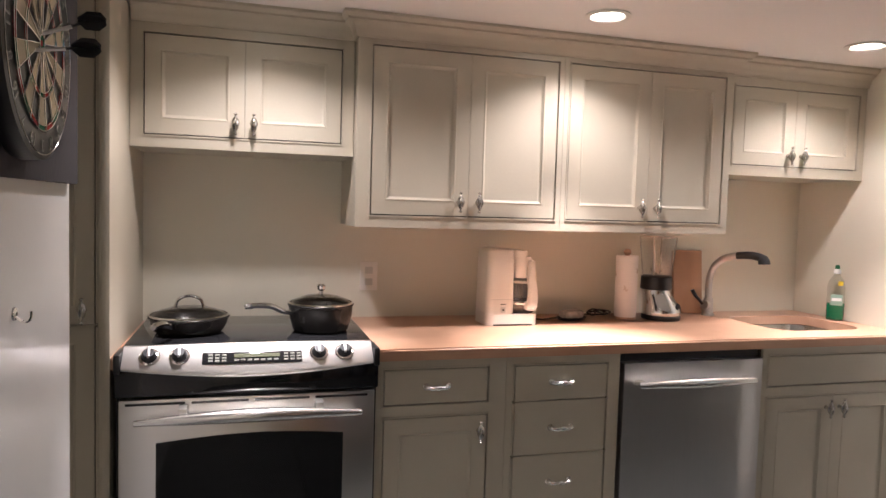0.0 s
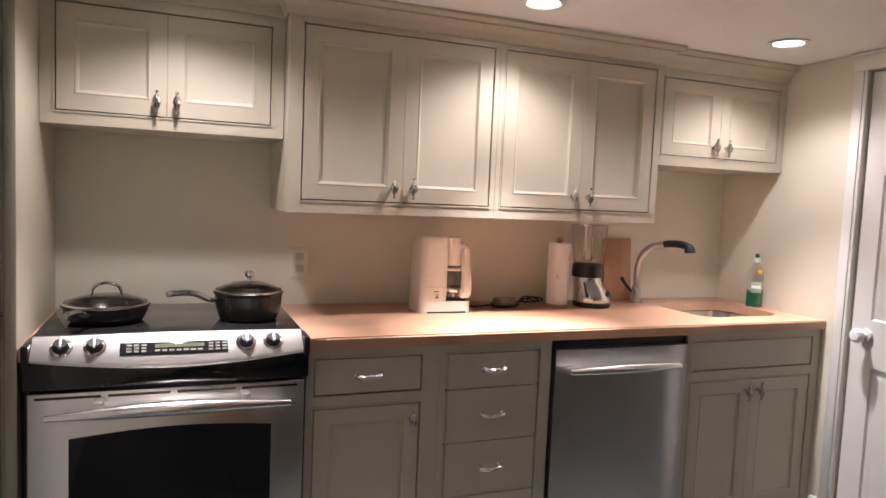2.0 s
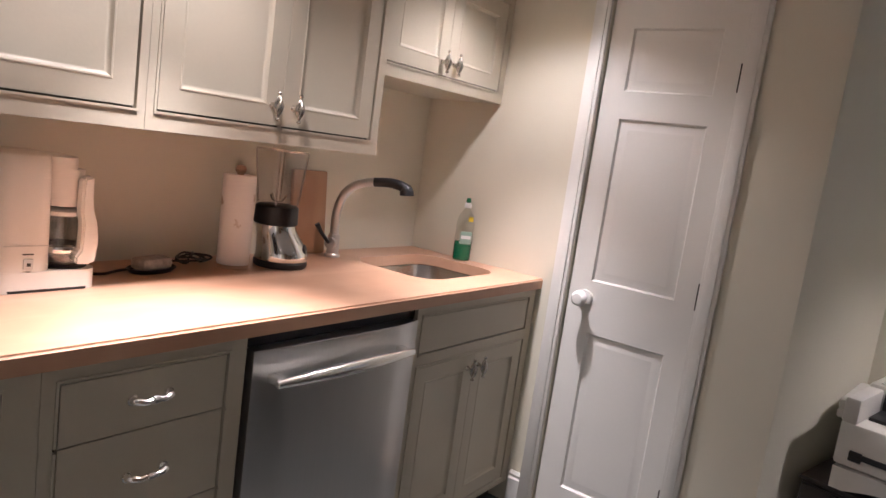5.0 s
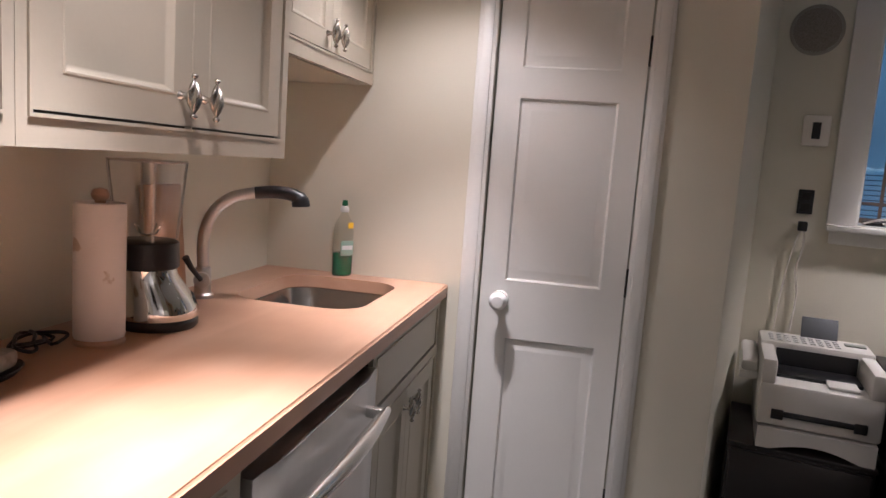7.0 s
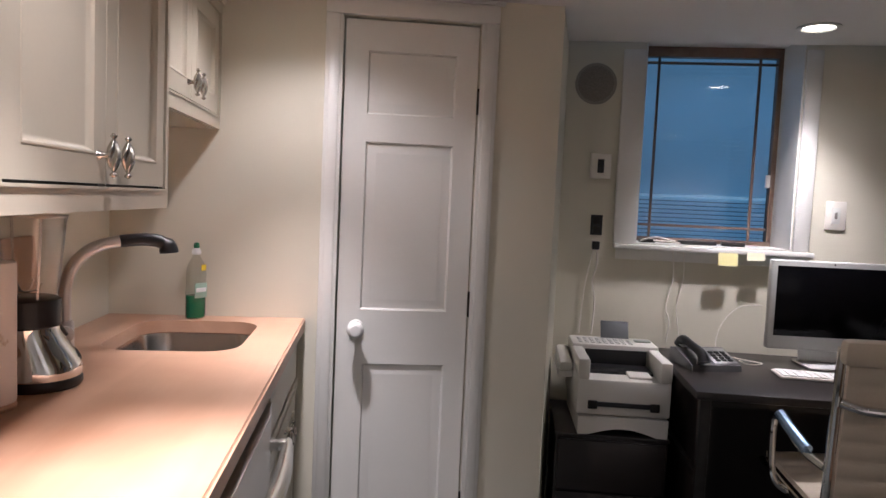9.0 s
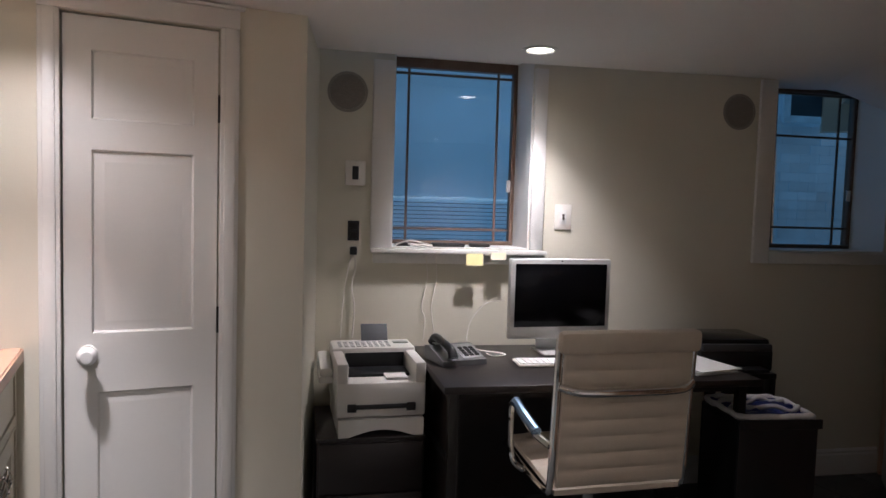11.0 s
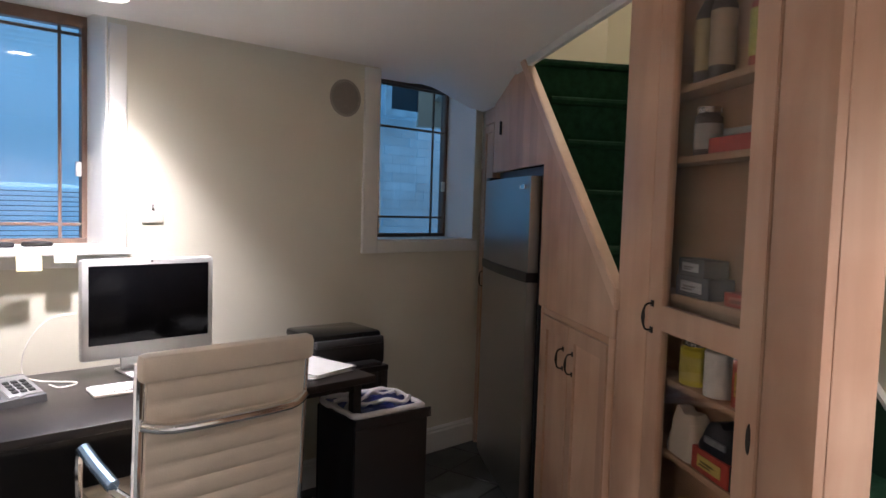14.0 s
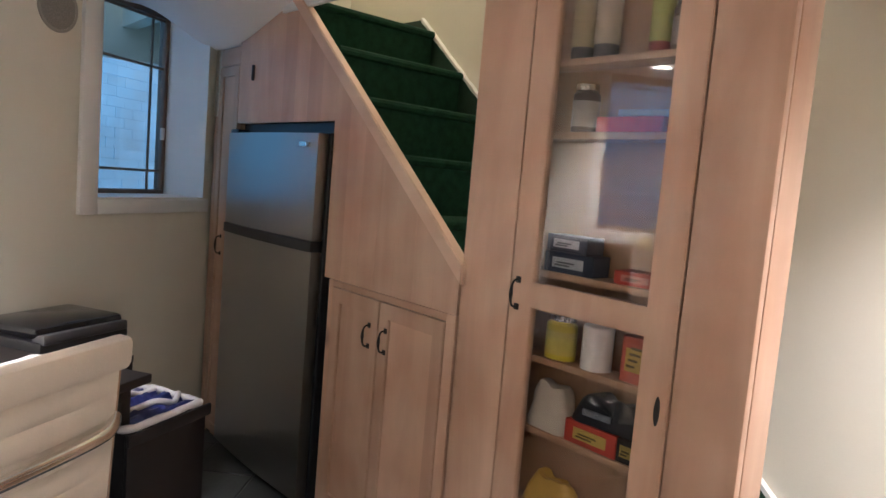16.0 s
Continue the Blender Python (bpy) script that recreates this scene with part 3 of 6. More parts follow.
def crown(points, top):
    """A crown moulding that follows points (in x and y) along the cabinets' tops."""
    prof = [(0.0, -0.076), (0.009, -0.076), (0.011, -0.066), (0.015, -0.062), (0.018, -0.050), (0.026, -0.038), (0.038, -0.030), (0.046, -0.028), (0.046, -0.021), (0.052, -0.018), (0.058, -0.011), (0.060, -0.010), (0.060, 0.0)]
    bm = B()
    rows = []
    for i, (x, y, nx, ny) in enumerate(points):
        rows.append([bm.verts.new((x + nx * o, y + ny * o, top + h)) for o, h in prof])
    for a, b in zip(rows, rows[1:]):
        for k in range(len(prof) - 1):
            bm.faces.new((a[k], a[k + 1], b[k + 1], b[k]))
    bmesh.ops.recalc_face_normals(bm, faces=bm.faces)
    return bm


bm = crown([(-0.60, 2.027, 0, -1), (0.134, 2.027, -1, -1), (0.134, 1.954, -1, -1), (1.664, 1.954, 1, -1), (1.664, 1.997, 1, -1), (2.398, 1.997, 0, -1)], 2.0300)
ob = solid("crown_moulding", bm, SAGE, Matrix(), "stepped sage crown moulding along the wall cabinets", "moulding")
bm = B()
for x0, x1, y0 in ((-0.604, 0.133, 2.026), (0.134, 1.664, 1.953), (1.665, 2.397, 1.996)):
    box(bm, x0, x1, y0, y0 + 0.02, 1.966 if y0 < 1.96 else 1.961, 2.029)
part("frieze", bm, SAGE, ob)
bm = B()
box(bm, -0.632, -0.6055, 1.70, 2.348, 0.0, 2.0, 0.002)
solid("pilaster", bm, SAGE, Matrix(), "sage painted end panel beside the stove", "pilaster")


# ---- countertop and sink ----
def rounded(x0, x1, y0, y1, r, seg=6):
    pts = []
    for cx, cy, a0 in ((x1 - r, y1 - r, 0), (x0 + r, y1 - r, 90), (x0 + r, y0 + r, 180), (x1 - r, y0 + r, 270)):
        for k in range(seg + 1):
            a = radians(a0 + 90 * k / seg)
            pts.append((cx + r * math.cos(a), cy + r * math.sin(a)))
    return pts


def countertop():
    sink = rounded(1.86, 2.30, 1.83, 2.20, 0.09)
    z0, z1, x0, x1, y0, y1 = 0.876, 0.915, 0.176, 2.399, 1.697, 2.347
    bm = B()
    outer = [(x1, y1), (x0, y1), (x0, y0), (x1, y0)]
    for z, flip in ((z1, False), (z0, True)):
        o = [bm.verts.new((x, y, z)) for x, y in outer]
        h = [bm.verts.new((x, y, z)) for x, y in sink]
        n = len(h) // 4
        for k in range(4):
            ring = [o[k]] + [o[(k + 1) % 4]] + [h[((k + 1) * n + j) % len(h)] for j in range(0, 1)] + [h[k * n + j] for j in range(n - 1, -1, -1)]
            f = bm.faces.new(ring)
            if flip:
                f.normal_flip()
        if z == z1:
            top_o, top_h = o, h
        else:
            for a, b in ((top_o, o), (top_h, h)):
                for i in range(len(a)):
                    bm.faces.new((a[i], a[(i + 1) % len(a)], b[(i + 1) % len(a)], b[i]))
    bmesh.ops.recalc_face_normals(bm, faces=bm.faces)
    bmesh.ops.triangulate(bm, faces=[f for f in bm.faces if len(f.verts) > 4])
    edges = [e for e in bm.edges if abs(e.verts[0].co.z - z1) < 1e-4 and abs(e.verts[1].co.z - z1) < 1e-4 and abs(e.verts[0].co.y - y0) < 1e-4 and abs(e.verts[1].co.y - y0) < 1e-4]
    bmesh.ops.bevel(bm, geom=edges, offset=0.006, segments=3, affect="EDGES")
    top = solid("countertop", bm, BUTCHER, Matrix(), "oiled butcher-block countertop with an undermounted sink cut-out", "countertop")
    basin = thing("sink", pose(0, 0, 0), "undermounted stainless steel kitchen sink", "sink")
    bm = B()
    rings = []
    for grow, z in ((0.012, 0.8755), (0.004, 0.874), (0.0, 0.868), (-0.010, 0.735), (-0.022, 0.719), (-0.05, 0.715)):
        rings.append([bm.verts.new((x, y, z)) for x, y in rounded(1.86 - grow, 2.30 + grow, 1.83 - grow, 2.20 + grow, max(0.03, 0.09 + grow))])
    for a, b in zip(rings, rings[1:]):
        for i in range(len(a)):
            bm.faces.new((a[i], b[i], b[(i + 1) % len(a)], a[(i + 1) % len(a)]))
    bm.faces.new(rings[-1])
    bmesh.ops.recalc_face_normals(bm, faces=bm.faces)
    for f in bm.faces:
        f.normal_flip()
    part("basin", bm, SINK_STEEL, basin)
    part("drain", lathe(B(), [(0.0, 0.717), (0.03, 0.717), (0.043, 0.7165), (0.045, 0.7155)], (2.08, 2.02, 0)), CHROME, basin, "chrome drain")


countertop()
bm = box(B(), -0.604, -0.590, 1.70, 2.347, 0.876, 0.915, 0.002)
solid("countertop_strip", bm, BUTCHER, Matrix(), "narrow butcher-block filler strip beside the stove", "countertop")


# ---- stove ----
def stove():
    x0, x1 = -0.587, 0.172
    ob = thing("stove", pose(0, 1.66, 0), "stainless steel slide-in range with a black glass cooktop", "stove")
    part("body", box(B(), x0, x1, 0.03, 0.68, 0.02, 0.90, 0.003), BLACK, ob, "black enamel side")
    part("cooktop", box(B(), x0 - 0.002, x1 + 0.002, 0.06, 0.685, 0.901, 0.927, 0.006), BLACK_GLOSS, ob, "black glass cooktop")
    bm = B()
    rows = []
    for k in range(25):
        f = k / 24
        bow = math.sin(math.pi * f)
        x = x0 + 0.018 + (x1 - x0 - 0.036) * f
        prof = [(0.10, 0.929), (0.056, 0.944 + 0.003 * bow), (0.046, 0.943 + 0.003 * bow), (-0.008 - 0.012 * bow, 0.897 - 0.022 * bow), (-0.011 - 0.012 * bow, 0.890 - 0.024 * bow), (-0.008 - 0.012 * bow, 0.884 - 0.025 * bow), (0.06, 0.884 - 0.025 * bow)]
        rows.append([bm.verts.new((x, y, z)) for y, z in prof])
    for p, q in zip(rows, rows[1:]):
        for i in range(7):
            bm.faces.new((p[i], p[(i + 1) % 7], q[(i + 1) % 7], q[i]))
    bm.faces.new(rows[0])
    bm.faces.new(rows[-1])
    bmesh.ops.recalc_face_normals(bm, faces=bm.faces)
    panel = part("control_panel", bm, BRIGHT_STEEL, ob, "brushed steel control panel")
    face = pose(0, 0.0095, 0.910, -43.5)
    part("display", box(B(), -0.352, -0.064, -0.002, 0.002, -0.020, 0.018, 0.001), BLACK_GLOSS, panel, "black glass display", at=face)
    bm = B()
    for i in range(3):
        for j in range(3):
            for bx in (-0.335, -0.118):
                box(bm, bx + i * 0.019, bx + i * 0.019 + 0.013, -0.0035, -0.002, -0.014 + j * 0.010, -0.014 + j * 0.010 + 0.006)
    for i in range(7):
        box(bm, -0.262 + i * 0.019, -0.262 + i * 0.019 + 0.014, -0.0035, -0.002, -0.013, -0.007)
    tagged(part("touch_keys", bm, material("grey_button", (0.16, 0.16, 0.14), 0.6, spec=0.1), panel, "grey touch keys", at=face), kind="stuff")
    part("readout", box(B(), -0.262, -0.130, -0.0032, -0.002, -0.001, 0.011), glow("green_readout", (0.50, 0.58, 0.06), 0.10), panel, "faint green clock readout", at=face)
    for kx in (-0.497, -0.415, -0.012, 0.066):
        part("bezel", lathe(B(), [(0.0285, -0.004), (0.029, 0.001), (0.026, 0.003), (0.0, 0.003)], turn=Matrix.Rotation(radians(90), 4, "X")), CHROME, panel, "bright knob bezel", at=pose(kx, 0.016, 0.9175, -46))
        part("knob", lathe(B(), [(0.021, 0.0), (0.022, 0.004), (0.019, 0.008), (0.017, 0.022), (0.015, 0.025), (0.0, 0.025)], turn=Matrix.Rotation(radians(90), 4, "X")), BLACK, panel, "black control knob", at=pose(kx, 0.016, 0.9175, -46))
        part("grip", box(B(), -0.0035, 0.0035, -0.031, -0.020, -0.017, 0.017, 0.001), STEEL, panel, "steel pointer", at=pose(kx, 0.016, 0.9175, -46))
    for sx in (x0 - 0.002, x1 - 0.016):
        part("end_cap", box(B(), sx, sx + 0.018, -0.012, 0.10, 0.875, 0.931, 0.004), BLACK, ob, "black end cap")
    part("front_apron", box(B(), x0, x1, -0.004, 0.03, 0.805, 0.879, 0.004), BLACK_GLOSS, ob, "black glass apron")
    d = part("oven_door", box(B(), x0 + 0.012, x1 - 0.012, -0.012, 0.029, 0.20, 0.800, 0.005), BRIGHT_STEEL, ob, "brushed steel oven door")
    bm = B()
    n = 14
    outl = [(-0.475, 0.33), (0.063, 0.33)]
    outl += [(0.063 - 0.538 * k / n, 0.672 + 0.016 * math.sin(math.pi * k / n)) for k in range(n + 1)]
    prism(bm, outl, -0.0155, -0.0125, Matrix(((1, 0, 0, 0), (0, 0, 1, 0), (0, 1, 0, 0), (0, 0, 0, 1))))
    part("window", bm, BLACK_GLOSS, d, "black oven window")
    bm = tube(B(), smooth_path([(x0 + 0.06 + (x1 - x0 - 0.12) * k / 8, -0.055 - 0.022 * math.sin(math.pi * k / 8), 0.745 + 0.014 * math.sin(math.pi * k / 8)) for k in range(9)], 3), [0.009 + 0.011 * math.sin(math.pi * k / 24) for k in range(25)], 12)
    part("handle", bm, NICKEL, d, "bowed steel door handle")
    for hx in (-0.40, -0.015):
        part("bracket", box(B(), hx - 0.012, hx + 0.012, -0.064, -0.011, 0.760, 0.784, 0.004), BRIGHT_STEEL, d)
    for k in range(4):
        part("vent_slot", box(B(), x0 + 0.03 + k * 0.178, x0 + 0.03 + k * 0.178 + 0.160, -0.0135, -0.0118, 0.783, 0.790), BLACK, d, "dark vent slot")
    part("storage_drawer", box(B(), x0 + 0.012, x1 - 0.012, -0.010, 0.029, 0.04, 0.192, 0.005), BRIGHT_STEEL, ob, "brushed steel drawer")


stove()


# ---- dishwasher ----
def dishwasher():
    x0, x1 = 1.068, 1.668
    ob = thing("dishwasher", pose(0, 1.704, 0), "stainless steel built-in dishwasher with a bar handle", "dishwasher")
    part("tub", box(B(), x0, x1, 0.035, 0.62, 0.08, 0.870), BLACK, ob, "black tub edge")
    n = 40
    out = []
    for k in range(n + 1):
        g = k / n
        swell = min(1.0, max(0.0, (min(g, 1 - g) - 0.02) / 0.16))
        out.append((x0 + 0.004 + (x1 - x0 - 0.008) * g, -0.011 * swell * swell * (3 - 2 * swell)))
    out += [(x1 - 0.004, 0.034), (x0 + 0.004, 0.034)]
    f = part("front", prism(B(), out, 0.105, 0.838), STEEL, ob, "brushed steel front panel with a shallow bow", 60)
    bm = tube(B(), smooth_path([(1.105 + 0.490 * k / 8, -0.048 - 0.014 * math.sin(math.pi * k / 8), 0.768 + 0.004 * math.sin(math.pi * k / 8)) for k in range(9)], 3), [0.008 + 0.010 * math.sin(math.pi * (k + 2) / 28) for k in range(25)], 12)
    for hx in (1.125, 1.575):
        box(bm, hx - 0.012, hx + 0.012, -0.053, -0.002, 0.757, 0.779, 0.003)
    part("handle", bm, NICKEL, f, "polished bar handle")
    part("badge", box(B(), 1.352, 1.412, -0.014, -0.010, 0.165, 0.180, 0.001), DARK_IRON, f, "small dark badge")
    part("kick_plate", box(B(), x0, x1, 0.06, 0.08, 0.0, 0.078), BLACK, ob, "black kick plate")


dishwasher()


# ---- things on the stove and counter ----
TOPZ = 0.915
COOK = 0.928
PAN_BLACK = material("pan_enamel", (0.030, 0.028, 0.026), 0.25, 0.5, vary=0.2, scale=20)
LID_GLASS = glass_material("lid_glass", (0.85, 0.86, 0.84), 0.10, 0.82, 0.16)


def pan(x, y, r, h, bend, handle_to, lidded_high):
    ob = thing("saucepan" if h > 0.08 else "frying_pan", pose(x, y, COOK), "dark covered saucepan with a long steel handle on the cooktop" if h > 0.08 else "shallow dark frying pan with a glass lid on the cooktop", "pan", "pans")
    part("bowl", lathe(B(), [(0.0, 0.0), (r * 0.78, 0.0), (r * 0.86, 0.006), (r * bend, h * 0.6), (r, h), (r + 0.004, h + 0.002), (r + 0.003, h - 0.002), (r - 0.003, h * 0.9), (r * 0.8, 0.008), (0.0, 0.006)]), PAN_BLACK, ob)
    lid = part("lid", lathe(B(), [(r - 0.002, h + 0.004), (r * 0.85, h + 0.016), (r * 0.5, h + 0.030), (0.018, h + 0.036), (0.0, h + 0.036)]), LID_GLASS, ob, "glass lid")
    lid.visible_shadow = False
    part("lid_rim", lathe(B(), [(r - 0.006, h + 0.007), (r + 0.001, h + 0.002), (r + 0.002, h + 0.006), (r - 0.004, h + 0.010)]), CHROME, lid, "steel rim")
    if lidded_high:
        part("lid_knob", lathe(B(), [(0.008, h + 0.036), (0.007, h + 0.048), (0.014, h + 0.054), (0.016, h + 0.066), (0.010, h + 0.072), (0.0, h + 0.073)]), CHROME, lid, "steel knob")
    else:
        part("lid_handle", tube(B(), smooth_path([(-0.045, 0, h + 0.030), (-0.035, 0, h + 0.058), (0, 0, h + 0.070), (0.035, 0, h + 0.058), (0.045, 0, h + 0.030)], 5), 0.005, 8), CHROME, lid, "arched steel handle")
    dx, dy = handle_to
    n = math.hypot(dx, dy)
    ux, uy = dx / n, dy / n
    hp = [(ux * r * 0.98, uy * r * 0.98, h * 0.80), (ux * (r + 0.04), uy * (r + 0.04), h * 0.85), (ux * (r + 0.10), uy * (r + 0.10), h + 0.012), (ux * (r + 0.17), uy * (r + 0.17), h + 0.018), (ux * (r + 0.19), uy * (r + 0.19), h + 0.016)]
    part("handle", tube(B(), smooth_path(hp, 5), [0.006 + 0.004 * math.sin(math.pi * k / 20) + 0.002 * (k > 14) for k in range(21)], 10), CHROME, ob, "steel handle")


pan(-0.415, 2.02, 0.128, 0.052, 0.96, (-0.25, -1.0), False)
pan(0.025, 2.00, 0.112, 0.092, 0.98, (-0.9, -0.55), True)


def coffee_maker(x, y):
    ob = thing("coffee_maker", pose(x, y, TOPZ), "white drip coffee maker with a glass carafe", "coffee maker")
    part("base", prism(B(), rounded(-0.102, 0.118, -0.085, 0.085, 0.035), 0.0, 0.046), CREAM_PLASTIC, ob, "white rounded base")
    part("foot", prism(B(), rounded(-0.098, 0.114, -0.081, 0.081, 0.033), 0.0, 0.006), BLACK, ob, "dark foot rim", at=pose(0, -0.0045, 0.0005))
    bm = B()
    rings = []
    for z, grow in ((0.045, 0.0), (0.250, -0.003), (0.288, -0.006), (0.298, -0.012), (0.302, -0.022)):
        rings.append([bm.verts.new((px, py, z)) for px, py in rounded(-0.100 - grow * 0.5, 0.016, -0.083 - grow, 0.083 + grow, 0.030)])
    for p, q in zip(rings, rings[1:]):
        for i in range(len(p)):
            bm.faces.new((p[i], p[(i + 1) % len(p)], q[(i + 1) % len(q)], q[i]))
    bm.faces.new(rings[-1])
    bmesh.ops.recalc_face_normals(bm, faces=bm.faces)
    t = part("tower", bm, CREAM_PLASTIC, ob, "white water tank tower")
    part("seam", box(B(), -0.085, 0.012, -0.0845, -0.083, 0.103, 0.1055), PRINTER_WHITE, t)
    part("switch", box(B(), -0.046, -0.026, -0.0885, -0.082, 0.052, 0.076, 0.002), PRINTER_WHITE, t, "power switch")
    part("switch_mark", box(B(), -0.040, -0.032, -0.0895, -0.088, 0.060, 0.067), GAP_SHADE_PRINT, t)
    part("mark", box(B(), -0.047, -0.025, -0.0842, -0.083, 0.084, 0.087), GAP_SHADE_PRINT, t, "small dark print")
    part("top", prism(B(), rounded(0.010, 0.074, -0.072, 0.072, 0.028), 0.272, 0.298), CREAM_PLASTIC, ob, "white overhanging lid")
    part("filter_basket", lathe(B(), [(0.038, 0.186), (0.043, 0.200), (0.045, 0.271), (0.0, 0.271)], (0.056, -0.02, 0)), CREAM_PLASTIC, ob, "white filter basket")
    part("hotplate", lathe(B(), [(0.056, 0.045), (0.058, 0.049), (0.052, 0.051), (0.0, 0.051)], (0.058, -0.02, 0)), BLACK, ob, "dark warming plate")
    c = part("carafe", lathe(B(), [(0.0, 0.053), (0.046, 0.053), (0.053, 0.064), (0.054, 0.110), (0.046, 0.148), (0.042, 0.166)], (0.058, -0.02, 0)), LID_GLASS, ob, "glass carafe")
    c.visible_shadow = False
    part("carafe_band", lathe(B(), [(0.0545, 0.082), (0.0555, 0.084), (0.0555, 0.094), (0.0545, 0.096)], (0.058, -0.02, 0)), CHROME, c, "steel band")
    part("carafe_lid", lathe(B(), [(0.043, 0.165), (0.045, 0.174), (0.030, 0.183), (0.0, 0.184)], (0.058, -0.02, 0)), CREAM_PLASTIC, c, "white carafe lid")
    bm = prism(B(), [(0.070, 0.258), (0.094, 0.262), (0.096, 0.182), (0.106, 0.160), (0.112, 0.110), (0.108, 0.070), (0.098, 0.058), (0.062, 0.060), (0.058, 0.076), (0.070, 0.090), (0.074, 0.150), (0.068, 0.180)], -0.092, -0.062, Matrix(((1, 0, 0, 0), (0, 0, 1, 0), (0, 1, 0, 0), (0, 0, 0, 1))))
    bmesh.ops.bevel(bm, geom=list(bm.edges), offset=0.005, segments=2, affect="EDGES")
    part("carafe_handle", bm, CREAM_PLASTIC, c, "broad white carafe handle")
    part("cord", tube(B(), smooth_path([(0.10, 0.05, 0.03), (0.13, 0.03, 0.012), (0.18, 0.02, 0.006), (0.24, 0.05, 0.005), (0.30, 0.06, 0.005)], 5), 0.004, 6), BLACK, ob, "black power cord")


coffee_maker(0.78, 2.16)


def paper_towel(x, y):
    ob = thing("paper_towel_roll", pose(x, y, TOPZ), "patterned paper towel roll on a wooden holder", "paper towels")
    part("base", lathe(B(), [(0.0, 0.0), (0.047, 0.0), (0.048, 0.006), (0.045, 0.012), (0.0, 0.012)]), MAPLE_X, ob, "wooden base")
    part("roll", lathe(B(), [(0.018, 0.013), (0.046, 0.013), (0.047, 0.016), (0.047, 0.274), (0.046, 0.277), (0.018, 0.277)]), PAPER_PRINT, ob, "white paper with faint leaf print")
    part("post", lathe(B(), [(0.010, 0.0), (0.010, 0.281), (0.014, 0.284), (0.017, 0.293), (0.012, 0.303), (0.0, 0.306)]), MAPLE_Z, ob, "wooden post with a finial")


def printed_paper():
    m = bpy.data.materials.new("printed_paper_towel")
    m.use_nodes = True
    t = m.node_tree
    b = t.nodes["Principled BSDF"]
    b.inputs["Roughness"].default_value = 0.9
    c = t.nodes.new("ShaderNodeTexCoord")
    v = t.nodes.new("ShaderNodeTexVoronoi")
    v.inputs["Scale"].default_value = 11
    w = t.nodes.new("ShaderNodeTexNoise")
    w.inputs["Scale"].default_value, w.inputs["Detail"].default_value = 40, 5
    mx = t.nodes.new("ShaderNodeMath")
    mx.operation = "MULTIPLY_ADD"
    mx.inputs[1].default_value = 0.7
    r = t.nodes.new("ShaderNodeValToRGB")
    r.color_ramp.elements[0].position, r.color_ramp.elements[0].color = 0.44, (0.52, 0.42, 0.33, 1)
    r.color_ramp.elements[1].position, r.color_ramp.elements[1].color = 0.52, (0.80, 0.76, 0.72, 1)
    t.links.new(c.outputs["Object"], v.inputs["Vector"])
    t.links.new(c.outputs["Object"], w.inputs["Vector"])
    t.links.new(w.outputs[0], mx.inputs[0])
    t.links.new(v.outputs["Distance"], mx.inputs[2])
    t.links.new(mx.outputs[0], r.inputs[0])
    t.links.new(r.outputs[0], b.inputs["Base Color"])
    return m


PAPER_PRINT = printed_paper()
paper_towel(1.353, 2.185)


JUG = glass_material("jug_plastic", (0.97, 0.95, 0.92), 0.22, 0.96, 0.16)


